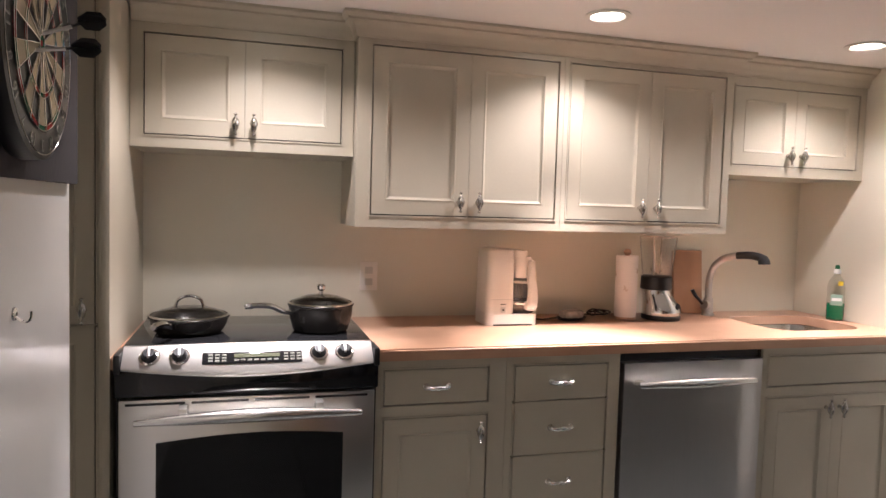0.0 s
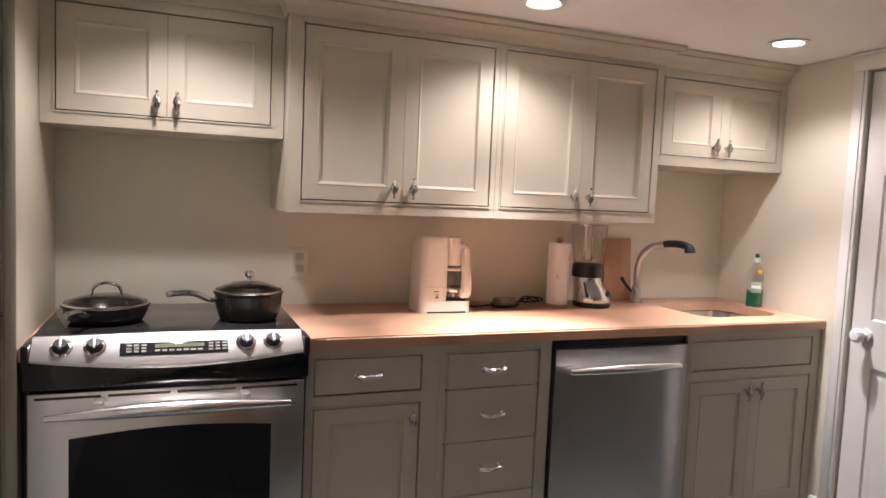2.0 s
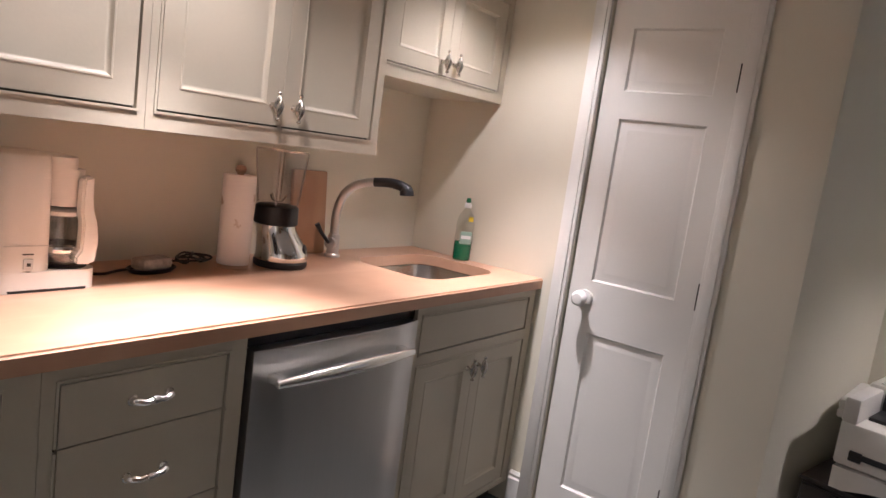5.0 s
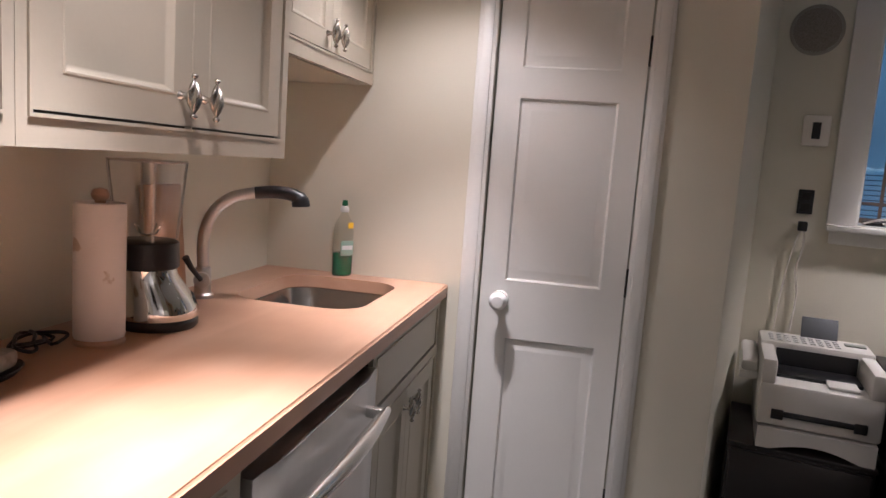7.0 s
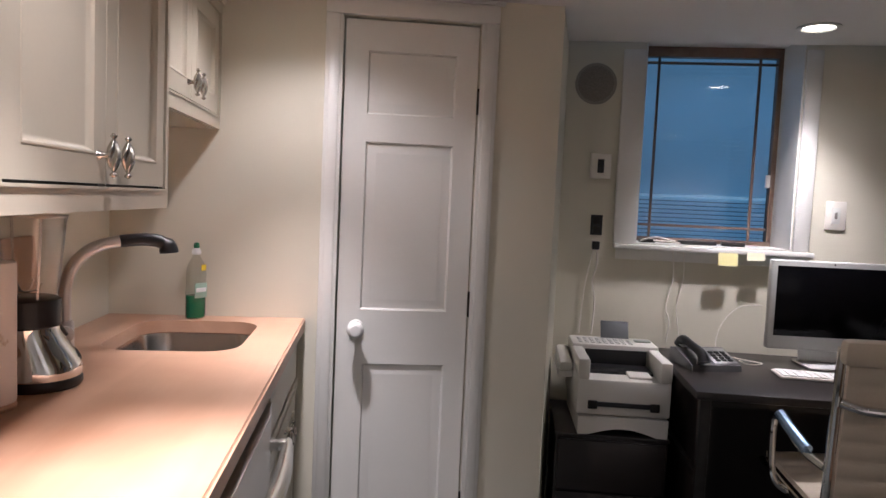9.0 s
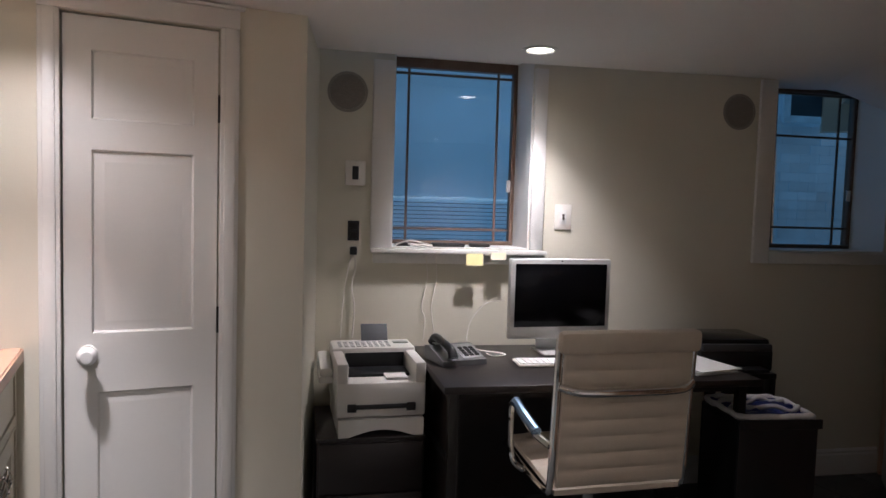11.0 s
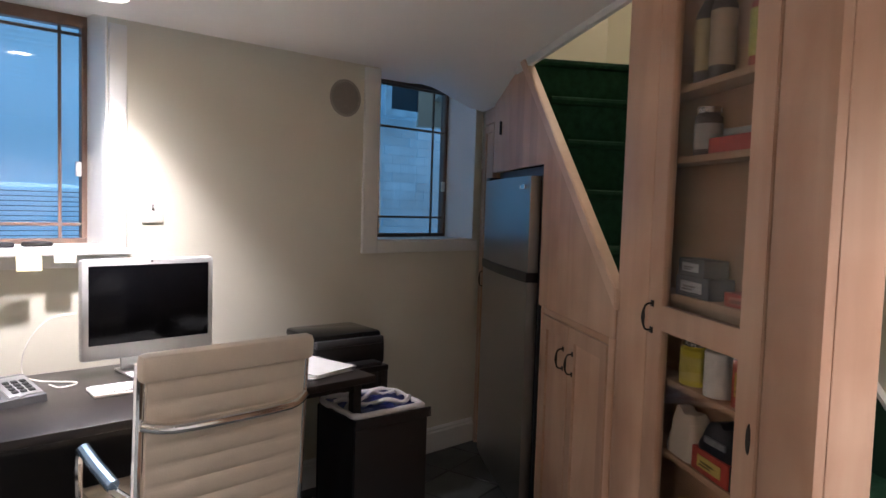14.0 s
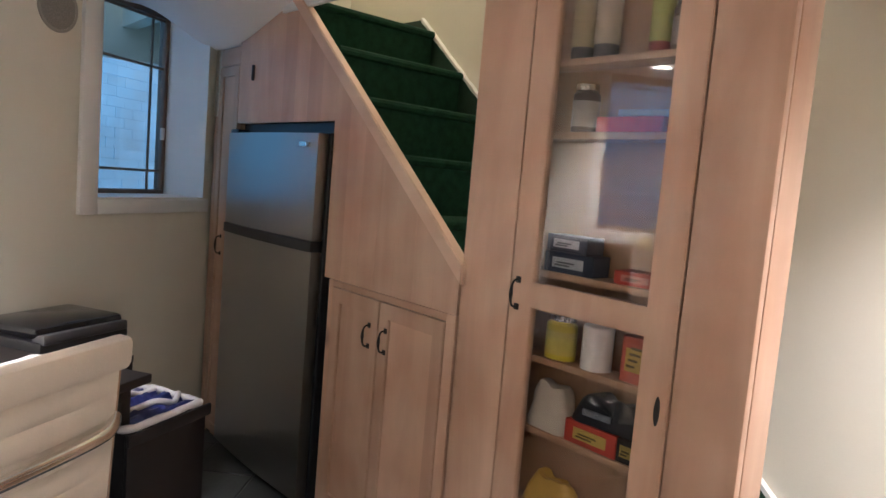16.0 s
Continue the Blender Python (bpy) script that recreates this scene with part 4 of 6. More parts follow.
def blender_jug(x, y):
    ob = thing("blender", pose(x, y, TOPZ), "chrome kitchen blender with a clear jug", "blender")
    def loft(rows):
        bm = B()
        rings = [[bm.verts.new((ox + r * math.cos(2 * math.pi * i / 32), oy + r * math.sin(2 * math.pi * i / 32), z)) for i in range(32)] for r, ox, oy, z in rows]
        for p, q in zip(rings, rings[1:]):
            for i in range(32):
                bm.faces.new((p[i], p[(i + 1) % 32], q[(i + 1) % 32], q[i]))
        bm.faces.new(list(reversed(rings[0])))
        bm.faces.new(rings[-1])
        return bm

    part("base", loft([(0.080, 0.018, -0.018, 0.0), (0.084, 0.018, -0.018, 0.006), (0.084, 0.018, -0.018, 0.016), (0.080, 0.017, -0.017, 0.022)]), BLACK, ob, "black base ring")
    m = part("motor_housing", loft([(0.082, 0.018, -0.018, 0.0225), (0.083, 0.019, -0.019, 0.034), (0.080, 0.018, -0.018, 0.050), (0.073, 0.013, -0.013, 0.075), (0.066, 0.006, -0.006, 0.100), (0.062, 0.001, -0.001, 0.118), (0.062, 0.0, 0.0, 0.130)]), CHROME, ob, "chrome motor housing")
    part("switch_plate", lathe(B(), [(0.0, 0.006), (0.024, 0.005), (0.028, 0.0), (0.024, -0.010), (0.0, -0.012)], turn=Matrix.Diagonal((1.25, 1, 0.72, 1)) @ Matrix.Rotation(radians(90), 4, "X")), BLACK, m, "black oval switch plate", at=pose(0.068, -0.068, 0.055, -18, 0, 42))
    part("collar", lathe(B(), [(0.064, 0.130), (0.068, 0.134), (0.066, 0.186), (0.060, 0.190), (0.0, 0.190)]), BLACK, ob, "black jug collar")
    bm = B()
    rings = []
    for z, w in ((0.190, 0.046), (0.195, 0.048), (0.355, 0.062), (0.360, 0.063)):
        rings.append([bm.verts.new((px, py, z)) for px, py in rounded(-w, w, -w, w, 0.022, 4)])
    for a, b in zip(rings, rings[1:]):
        for i in range(len(a)):
            bm.faces.new((a[i], a[(i + 1) % len(a)], b[(i + 1) % len(a)], b[i]))
    j = part("jug", bm, JUG, ob, "clear square jug")
    j.visible_shadow = False
    bm = B()
    for i, (px, py) in enumerate(rounded(-0.063, 0.063, -0.063, 0.063, 0.022, 4)):
        if i % 5 == 2:
            rod(bm, (px * 0.77, py * 0.77, 0.192), (px * 0.99, py * 0.99, 0.357), 0.0032, seg=8)
    tube(bm, [(px, py, 0.359) for px, py in rounded(-0.063, 0.063, -0.063, 0.063, 0.022, 4)] + [(0.063, 0.041, 0.359)], 0.003, 6)
    part("rim", bm, glass_material("jug_edge", (0.98, 0.96, 0.93), 0.25, 0.97, 0.45), j, "thick clear rim and corners").visible_shadow = False
    bm = B()
    for a in range(4):
        tube(bm, [(0, 0, 0.200), (0.022 * math.cos(a * 1.57), 0.022 * math.sin(a * 1.57), 0.206), (0.032 * math.cos(a * 1.57), 0.032 * math.sin(a * 1.57), 0.222)], 0.0025, 6)
    part("blade", bm, CHROME, j, "steel blade")


blender_jug(1.505, 2.19)


def faucet(x, y):
    ob = thing("faucet", pose(x, y, TOPZ, 0, 0, -65), "brushed steel pull-out kitchen faucet with a black head", "faucet")
    part("base", lathe(B(), [(0.0, 0.0), (0.028, 0.0), (0.028, 0.008), (0.022, 0.014), (0.021, 0.075), (0.018, 0.082), (0.0, 0.083)]), STEEL, ob)
    part("spout", tube(B(), smooth_path([(0, 0, 0.07), (0.000, 0, 0.16), (0.020, 0, 0.225), (0.065, 0, 0.268), (0.125, 0, 0.285)], 6), 0.0155, 12), STEEL, ob, "arched steel spout")
    part("head", tube(B(), smooth_path([(0.125, 0, 0.285), (0.18, 0, 0.290), (0.225, 0, 0.284), (0.243, 0, 0.268), (0.246, 0, 0.255)], 4), [0.0165 + 0.0002 * k + 0.005 * (k > 9) for k in range(17)], 12), BLACK, ob, "black spray head")
    h = part("lever_hub", lathe(B(), [(0.0, -0.030), (0.016, -0.028), (0.020, -0.010), (0.020, 0.012), (0.0, 0.014)], (0, -0.026, 0.052), turn=Matrix.Rotation(radians(90), 4, "X")), STEEL, ob, "round lever hub")
    part("lever", tube(B(), [(0, -0.050, 0.056), (-0.020, -0.075, 0.090), (-0.034, -0.088, 0.120)], [0.006, 0.007, 0.009], 8), BLACK, h, "black lever")


faucet(1.82, 2.245)


def soap_bottle(x, y):
    ob = thing("dish_soap_bottle", pose(x, y, TOPZ, 0, 0, -38), "clear dish soap bottle half full of green liquid", "bottle")
    CLEAR = glass_material("clear_bottle_plastic", (0.97, 0.98, 0.96), 0.08, 0.94)
    sq = Matrix.Diagonal((1, 0.62, 1, 1))
    b = part("bottle", lathe(B(), [(0.0, 0.0), (0.034, 0.0), (0.037, 0.006), (0.038, 0.090), (0.034, 0.120), (0.037, 0.150), (0.030, 0.180), (0.014, 0.205), (0.012, 0.215)], turn=sq), CLEAR, ob, "clear waisted bottle")
    b.visible_shadow = False
    part("liquid", lathe(B(), [(0.0, 0.003), (0.032, 0.003), (0.035, 0.010), (0.0355, 0.078), (0.0, 0.078)], turn=sq), material("green_soap", (0.005, 0.16, 0.07), 0.15, vary=0.05), b, "green liquid")
    part("label", box(B(), -0.024, 0.024, -0.0262, -0.0235, 0.070, 0.120, 0.002), material("soap_label", (0.30, 0.45, 0.36), 0.4), b, "pale green label")
    part("label_band", box(B(), -0.020, 0.020, -0.0275, -0.0262, 0.090, 0.104), PAPER, b)
    part("collar", lathe(B(), [(0.013, 0.213), (0.015, 0.217), (0.014, 0.228), (0.008, 0.236), (0.0, 0.236)]), PAPER, b, "white neck")
    part("cap", lathe(B(), [(0.009, 0.234), (0.010, 0.240), (0.008, 0.252), (0.0, 0.254)]), material("green_cap", (0.01, 0.12, 0.05), 0.4), b, "green cap")
    part("yellow_tag", box(B(), 0.004, 0.024, -0.021, -0.019, 0.160, 0.180, 0.001), material("yellow_print", (0.75, 0.55, 0.03), 0.5), b, "yellow sticker")


soap_bottle(2.355, 2.055)
bm = box(B(), -0.078, 0.078, -0.010, 0.010, 0.0, 0.295, 0.006)
solid("cutting_board", bm, wood("cutting_board_wood", (0.55, 0.34, 0.20), (0.44, 0.25, 0.14), 2), pose(1.752, 2.305, TOPZ + 0.001, -5), "wooden cutting board leaning on the wall behind the faucet", "cutting board")


def grey_pad(x, y):
    ob = thing("sponge_dish", pose(x, y, TOPZ, 0, 0, 12), "small dark dish holding a grey scouring pad", "sponge dish")
    part("dish", lathe(B(), [(0.0, 0.0), (0.055, 0.0), (0.066, 0.010), (0.064, 0.012), (0.052, 0.004), (0.0, 0.004)], turn=Matrix.Diagonal((1.15, 0.7, 1, 1))), BLACK, ob)
    part("pad", box(B(), -0.05, 0.05, -0.028, 0.028, 0.006, 0.040, 0.012), material("grey_pad", (0.33, 0.28, 0.23), 0.9, vary=0.2, scale=60, bump=0.2), ob, "grey-brown pad")


grey_pad(1.105, 2.20)
pts = [(0.045 * math.cos(a) * (1 + 0.3 * math.sin(3 * a)), 0.035 * math.sin(a * 1.3), 0.012 + 0.020 * abs(math.sin(a * 0.9))) for a in [k * 0.55 for k in range(26)]]
bm = tube(B(), smooth_path([(-0.13, 0.02, 0.006), (-0.08, 0.03, 0.01)] + pts + [(0.09, 0.06, 0.006)], 3), 0.0035, 6)
solid("appliance_cable", bm, BLACK, pose(1.245, 2.24, TOPZ), "tangled black power cord on the counter", "cable")


def duplex_plate(m, w, h, holes, label, name="wall_outlet", mat=None):
    ob = thing(name, m, label, "outlet" if name == "wall_outlet" else "switch")
    part("plate", box(B(), -w / 2, w / 2, -0.006, 0, -h / 2, h / 2, 0.002), mat or CREAM_PLASTIC, ob)
    for a, b, c, d, col in holes:
        part("socket" if name == "wall_outlet" else "rocker", box(B(), a, b, -0.009, -0.005, c, d, 0.001), col, ob)
    return ob


HOLE = [(-0.016, 0.016, 0.010, 0.038, PRINTER_WHITE), (-0.016, 0.016, -0.038, -0.010, PRINTER_WHITE)]
duplex_plate(pose(0.253, 2.349, 1.085), 0.072, 0.118, HOLE, "white duplex wall outlet above the counter")


# ---- dartboard ----
def dartboard():
    """On the white wall, facing +x."""
    m = Matrix.Translation((-0.639, 0.94, 1.665)) @ Matrix.Rotation(radians(90), 4, "Z")
    ob = thing("dartboard", m, "round bristle dartboard on a dark square backing panel with two darts", "dartboard")
    # local x runs along world y, local -y faces the room
    part("backing", box(B(), -0.30, 0.435, -0.022, 0.0, -0.262, 0.345, 0.003), material("charcoal_felt", (0.045, 0.040, 0.045), 0.9, vary=0.15, scale=80, bump=0.1), ob, "dark charcoal backing panel")
    board = part("board", lathe(B(), [(0.0, 0.0), (0.225, 0.0), (0.227, 0.006), (0.225, 0.036), (0.0, 0.036)], turn=Matrix.Rotation(radians(90), 4, "X"), seg=60), BLACK, ob, "black bristle board", at=pose(-0.008, -0.022, -0.026) @ Matrix.Diagonal((0.90, 1, 0.90, 1)))
    dark, pale, red, green = material("dart_black", (0.02, 0.02, 0.02), 0.9), material("dart_cream", (0.62, 0.54, 0.38), 0.9), material("dart_red", (0.42, 0.03, 0.03), 0.9), material("dart_green", (0.02, 0.16, 0.07), 0.9)
    rings = ((0.016, 0.095, 0), (0.095, 0.104, 1), (0.104, 0.158, 0), (0.158, 0.168, 1))
    for mat, kind, odd in ((pale, 0, 0), (red, 1, 1), (green, 1, 0)):
        bm = B()
        for r0, r1, k in rings:
            if k != kind:
                continue
            for s in range(20):
                if s % 2 != odd:
                    continue
                a0, a1 = radians(18 * s - 9), radians(18 * s + 9)
                ring = [(r0, a0), (r1, a0), (r1, (a0 + a1) / 2), (r1, a1), (r0, a1)]
                bm.faces.new([bm.verts.new((r * math.sin(a), -0.0375, r * math.cos(a))) for r, a in ring])
        tagged(part("bed_ring", bm, mat, board), kind="stuff")
    bm = lathe(B(), [(0.0, 0.0385), (0.006, 0.0385)], turn=Matrix.Rotation(radians(90), 4, "X"))
    part("bullseye", bm, red, board)
    part("outer_bull", lathe(B(), [(0.006, 0.0380), (0.016, 0.0380)], turn=Matrix.Rotation(radians(90), 4, "X")), green, board)
    wires = B()
    for r in (0.016, 0.095, 0.104, 0.158, 0.168, 0.215):
        tube(wires, [(r * math.sin(2 * math.pi * k / 48), -0.039, r * math.cos(2 * math.pi * k / 48)) for k in range(49)], 0.0010, 5)
    for s in range(20):
        a = radians(18 * s + 9)
        rod(wires, (0.016 * math.sin(a), -0.039, 0.016 * math.cos(a)), (0.172 * math.sin(a), -0.039, 0.172 * math.cos(a)), 0.0009, seg=5)
    tagged(part("wire_spider", wires, CHROME, board, "thin steel wire spider"), kind="stuff")
    NUM = material("number_wire", (0.28, 0.28, 0.26), 0.4, 0.8)
    for s, n in enumerate((20, 1, 18, 4, 13, 6, 10, 15, 2, 17, 3, 19, 7, 16, 8, 11, 14, 9, 12, 5)):
        cu = bpy.data.curves.new("number", "FONT")
        cu.body, cu.size, cu.align_x, cu.align_y, cu.extrude = str(n), 0.034, "CENTER", "CENTER", 0.0008
        tmp = new("number", cu)
        me = bpy.data.meshes.new_from_object(tmp)
        bpy.data.objects.remove(tmp)
        me.materials.append(NUM)
        a = radians(18 * s)
        o = new("number", me)
        o.parent = board
        o.matrix_basis = Matrix.Translation((0.196 * math.sin(a), -0.0385, 0.196 * math.cos(a))) @ Matrix.Rotation(radians(90), 4, "X") @ Matrix.Rotation(-a, 4, "Z")
    for dx, dz, tx, tz in ((0.0, -0.010, 0.008, 0.034), (-0.040, -0.045, 0.002, 0.012)):
        d = part("dart", rod(B(), (dx, -0.052, dz), (dx + tx * 0.6, -0.105, dz + tz * 0.6), 0.0035), STEEL, ob, "steel dart barrel")
        part("shaft", rod(B(), (dx + tx * 0.6, -0.105, dz + tz * 0.6), (dx + tx, -0.132, dz + tz), 0.0022), BLACK, d)
        bm = B()
        c = Vector((dx + tx, -0.136, dz + tz))
        for ang in (20, 110):
            t2 = Matrix.Translation(c) @ Matrix.Rotation(radians(ang), 4, "Y")
            prism(bm, [(-0.006, 0.022), (0.006, 0.022), (0.019, 0.008), (0.019, -0.014), (0.008, -0.024), (-0.008, -0.024), (-0.019, -0.014), (-0.019, 0.008)], -0.0006, 0.0006, t2)
        part("flight", bm, BLACK, d, "black flights")


dartboard()
hook = thing("coat_hook", pose(-0.639, 0, 0, 0, 0, 90), "small chrome hook on the glossy white panel", "hook")
part("plate", lathe(B(), [(0.0, 0.004), (0.012, 0.003), (0.013, 0.0)], (0.98, 0, 1.155), 14, Matrix.Rotation(radians(90), 4, "X")), CHROME, hook)
part("prong", tube(B(), smooth_path([(0.98, -0.003, 1.150), (0.98, -0.016, 1.140), (0.98, -0.026, 1.146), (0.98, -0.028, 1.160)], 4), 0.0034, 8), CHROME, hook)


# ---- windows ----
BRONZE = material("bronze_window_frame", (0.17, 0.115, 0.085), 0.45, 0.2, vary=0.15, scale=20)


def window(name, rect, deep, label, bars):
    x0, x1, z0, z1 = rect
    ob = thing(name, DESK, label, "window", kind="structure")
    w = 0.026
    for a, b, c, d, nm in ((x0, x1, z0, z0 + w, "frame_rail"), (x0, x1, z1 - (0.052 if z1 - z0 > 0.885 else w), z1, "frame_rail"), (x0, x0 + w, z0 + w, z1 - w, "frame_stile"), (x1 - w, x1, z0 + w, z1 - w, "frame_stile")):
        part(nm, box(B(), a, b, deep - 0.02, deep + 0.025, c, d, 0.004), BRONZE, ob, "brown metal window frame")
    p = part("pane", box(B(), x0 + w, x1 - w, deep + 0.002, deep + 0.006, z0 + w, z1 - w), GLASS, ob, "window glass")
    p.visible_shadow = False
    for f in (0.155, 0.845):
        xm = x0 + f * (x1 - x0)
        part("muntin", box(B(), xm - 0.006, xm + 0.006, deep - 0.006, deep + 0.001, z0 + w, z1 - w), BRONZE, ob)
    for f in bars:
        zm = z0 + f * (z1 - z0)
        part("muntin", box(B(), x0 + w, x1 - w, deep - 0.007, deep + 0.0005, zm - 0.006, zm + 0.006), BRONZE, ob)
    part("sash_lock", box(B(), x1 - 0.05, x1 - 0.030, deep - 0.035, deep - 0.02, z0 + 0.30 * (z1 - z0), z0 + 0.30 * (z1 - z0) + 0.06, 0.003), TRIM, ob, "white latch")
    return ob


window("window_1", W1, 0.255, "bronze-framed basement window with prairie muntins", (0.090, 0.915))
window("window_2", W2, 0.255, "narrow bronze-framed basement window in a deep recess", (0.130, 0.682, 0.935))
# painted linings of the two recesses
for nm, (x0, x1, z0, z1) in (("trim_lining_1", W1), ("trim_lining_2", W2)):
    bm = B()
    for a, b, c, d in ((x0, x0 + 0.006, z0 + 0.006, z1 - 0.006), (x1 - 0.006, x1, z0 + 0.006, z1 - 0.006), (x0, x1, z0, z0 + 0.006), (x0, x1, z1 - 0.006, z1)):
        box(bm, a, b, -0.001, 0.234, c, d)
    structure(nm, bm, TRIM, "white painted window recess", DESK, "trim")
bm = B()
box(bm, 0.078, 0.173, -0.020, -0.001, 1.1895, 2.034, 0.004)
box(bm, 0.837, 0.902, -0.020, -0.001, 1.1895, 2.046, 0.004)
structure("trim_window_1", bm, TRIM, "white painted window casing", DESK, "trim", None)
bm = B()
box(bm, 0.080, 0.915, -0.052, -0.001, 1.166, 1.189, 0.005)
box(bm, 0.092, 0.905, -0.018, -0.001, 1.120, 1.165, 0.004)
structure("sill_window_1", bm, TRIM, "white window sill with apron", DESK, "sill", None)
bm = B()
box(bm, 2.035, 2.128, -0.020, -0.001, 1.142, 2.072, 0.004)
box(bm, 2.128, 2.86, -0.020, -0.001, 1.142, 1.203, 0.004)
structure("trim_window_2", bm, TRIM, "white painted window casing", DESK, "trim", None)

# what lies outside: lap siding of the house next door, dusk light as emission
SIDING = material("dusk_glow_siding", (0.42, 0.55, 0.56), 0.7, vary=0.12, scale=3, fine=30, bump=0.05)


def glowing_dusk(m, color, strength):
    """Gives a far surface outside mottled emission that stands in for dusk light."""
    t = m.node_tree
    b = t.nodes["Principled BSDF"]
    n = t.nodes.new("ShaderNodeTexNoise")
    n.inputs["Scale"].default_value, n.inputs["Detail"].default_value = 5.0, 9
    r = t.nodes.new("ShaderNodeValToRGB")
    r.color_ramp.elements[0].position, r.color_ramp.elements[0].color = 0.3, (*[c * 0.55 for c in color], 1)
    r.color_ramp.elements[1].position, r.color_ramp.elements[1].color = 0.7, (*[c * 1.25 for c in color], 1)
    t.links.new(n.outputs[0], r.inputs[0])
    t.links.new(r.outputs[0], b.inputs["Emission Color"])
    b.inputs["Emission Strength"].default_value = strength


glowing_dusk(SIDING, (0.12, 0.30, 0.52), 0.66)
# darker copy with weaker glow: the second window's shade is in its colour
SIDING_DIM = material("dim_glow_siding", (0.15, 0.22, 0.28), 0.7, vary=0.25, scale=4, fine=30, bump=0.05)
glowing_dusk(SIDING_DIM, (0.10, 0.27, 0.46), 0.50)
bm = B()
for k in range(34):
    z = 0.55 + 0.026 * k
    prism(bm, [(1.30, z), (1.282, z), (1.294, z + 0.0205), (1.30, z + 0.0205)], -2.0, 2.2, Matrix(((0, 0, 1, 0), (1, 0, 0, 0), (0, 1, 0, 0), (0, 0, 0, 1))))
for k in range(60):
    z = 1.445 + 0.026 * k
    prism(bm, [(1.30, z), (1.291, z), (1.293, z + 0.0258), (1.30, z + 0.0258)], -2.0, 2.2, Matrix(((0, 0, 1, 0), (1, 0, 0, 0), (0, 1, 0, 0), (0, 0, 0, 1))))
structure("backdrop_siding", bm, SIDING, "pale lap siding of the neighbouring house, dusk light put in as glow", DESK, "facade")
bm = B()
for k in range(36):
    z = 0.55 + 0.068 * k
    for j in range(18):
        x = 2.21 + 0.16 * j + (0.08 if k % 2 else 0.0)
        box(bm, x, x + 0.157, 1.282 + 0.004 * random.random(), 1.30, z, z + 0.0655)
structure("backdrop_blockwork", bm, SIDING_DIM, "painted brickwork of the neighbouring house, shade and glow put into its colour", DESK, "facade")
# dark sheet seen through the gaps, in place of shade under each lap
structure("backdrop_gap_backing", box(B(), -2.0, 5.0, 1.301, 1.32, 0.5, 3.0), material("dark_gap_backing", (0.12, 0.16, 0.19), 0.9), "dark backing standing in for the shade between siding boards", DESK, "facade")
bm = B()
box(bm, -2.0, 5.0, 0.31, 3.5, 0.90, 1.0)
structure("ground_outside", bm, material("damp_gravel", (0.20, 0.21, 0.20), 0.9, vary=0.3, scale=30, bump=0.3), "gravel outside the basement windows", DESK, "ground")
rows = []
bm = B()
for i in range(130):
    x = -1.6 + 3.7 * i / 129
    h = 0.006 + 0.012 * abs(noise.noise((x * 7, 0.4, 0))) + 0.004 * noise.noise((x * 40, 2.1, 0))
    rows.append([bm.verts.new((x, 1.300, 1.436 + h)), bm.verts.new((x, 1.272 + 0.004 * noise.noise((x * 13, 5, 0)), 1.434 + h * 0.6)), bm.verts.new((x, 1.272, 1.430)), bm.verts.new((x, 1.300, 1.428))])
for a, b in zip(rows, rows[1:]):
    for k in range(3):
        bm.faces.new((a[k], a[k + 1], b[k + 1], b[k]))
# pale colour and emission stand in for the bright highlight along the ledge
LEDGE_GLOW = material("glowing_ledge", (0.75, 0.80, 0.82), 0.25, vary=0.3, scale=25, bump=0.1)
glowing_dusk(LEDGE_GLOW, (0.22, 0.42, 0.58), 0.9)
structure("backdrop_ledge", bm, LEDGE_GLOW, "pale ledge along the neighbouring wall, its bright highlight put in as glow", DESK, "facade")
nw = thing("neighbour_window", DESK @ pose(3.36, 1.27, 2.11), "dark window with white casing on the neighbouring house", "window")
# casing takes the brickwork's emission and glows with it
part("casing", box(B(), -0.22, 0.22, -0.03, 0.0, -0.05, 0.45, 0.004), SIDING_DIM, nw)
part("pane", box(B(), -0.17, 0.17, -0.034, -0.030, 0.0, 0.40), material("dusk_pane", (0.05, 0.11, 0.18), 0.35, vary=0.3, scale=6), nw, "dusky glass")
bm = B()
tube(bm, [(2.86, 0.95, 1.0), (3.02, 1.20, 2.6)], 0.022, 8)
solid("leaning_pole", bm, BRONZE, DESK, "dark pole leaning against the siding", "pole")
# downpipe glows with the same dim emission
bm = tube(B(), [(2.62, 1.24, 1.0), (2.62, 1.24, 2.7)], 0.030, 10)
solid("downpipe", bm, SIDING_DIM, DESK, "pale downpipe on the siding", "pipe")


# ---- wall fittings of the desk wall ----
def speaker(x, z):
    ob = thing("ceiling_speaker", DESK @ pose(x, 0, z), "round flush wall speaker with a beige grille", "speaker", "wall speakers")
    rx = Matrix.Rotation(radians(90), 4, "X")
    part("rim", lathe(B(), [(0.079, 0.0), (0.090, 0.0), (0.090, 0.004), (0.086, 0.006), (0.079, 0.005)], turn=rx, seg=40), SPK, ob)
    part("grille", lathe(B(), [(0.0, 0.0055), (0.05, 0.005), (0.0785, 0.0035)], turn=rx, seg=40), SPKG, ob, "perforated grille")


SPK = material("speaker_rim", (0.34, 0.31, 0.26), 0.6)
SPKG = material("speaker_grille", (0.27, 0.245, 0.21), 0.8, vary=0.35, scale=250, fine=600, bump=0.2)
speaker(-0.035, 1.885)
speaker(1.925, 1.905)
th = thing("thermostat", DESK @ pose(0.005, -0.001, 1.525), "white wall thermostat with a dark display", "thermostat")
part("case", box(B(), -0.045, 0.045, -0.022, 0, -0.055, 0.055, 0.006), CREAM_PLASTIC, th)
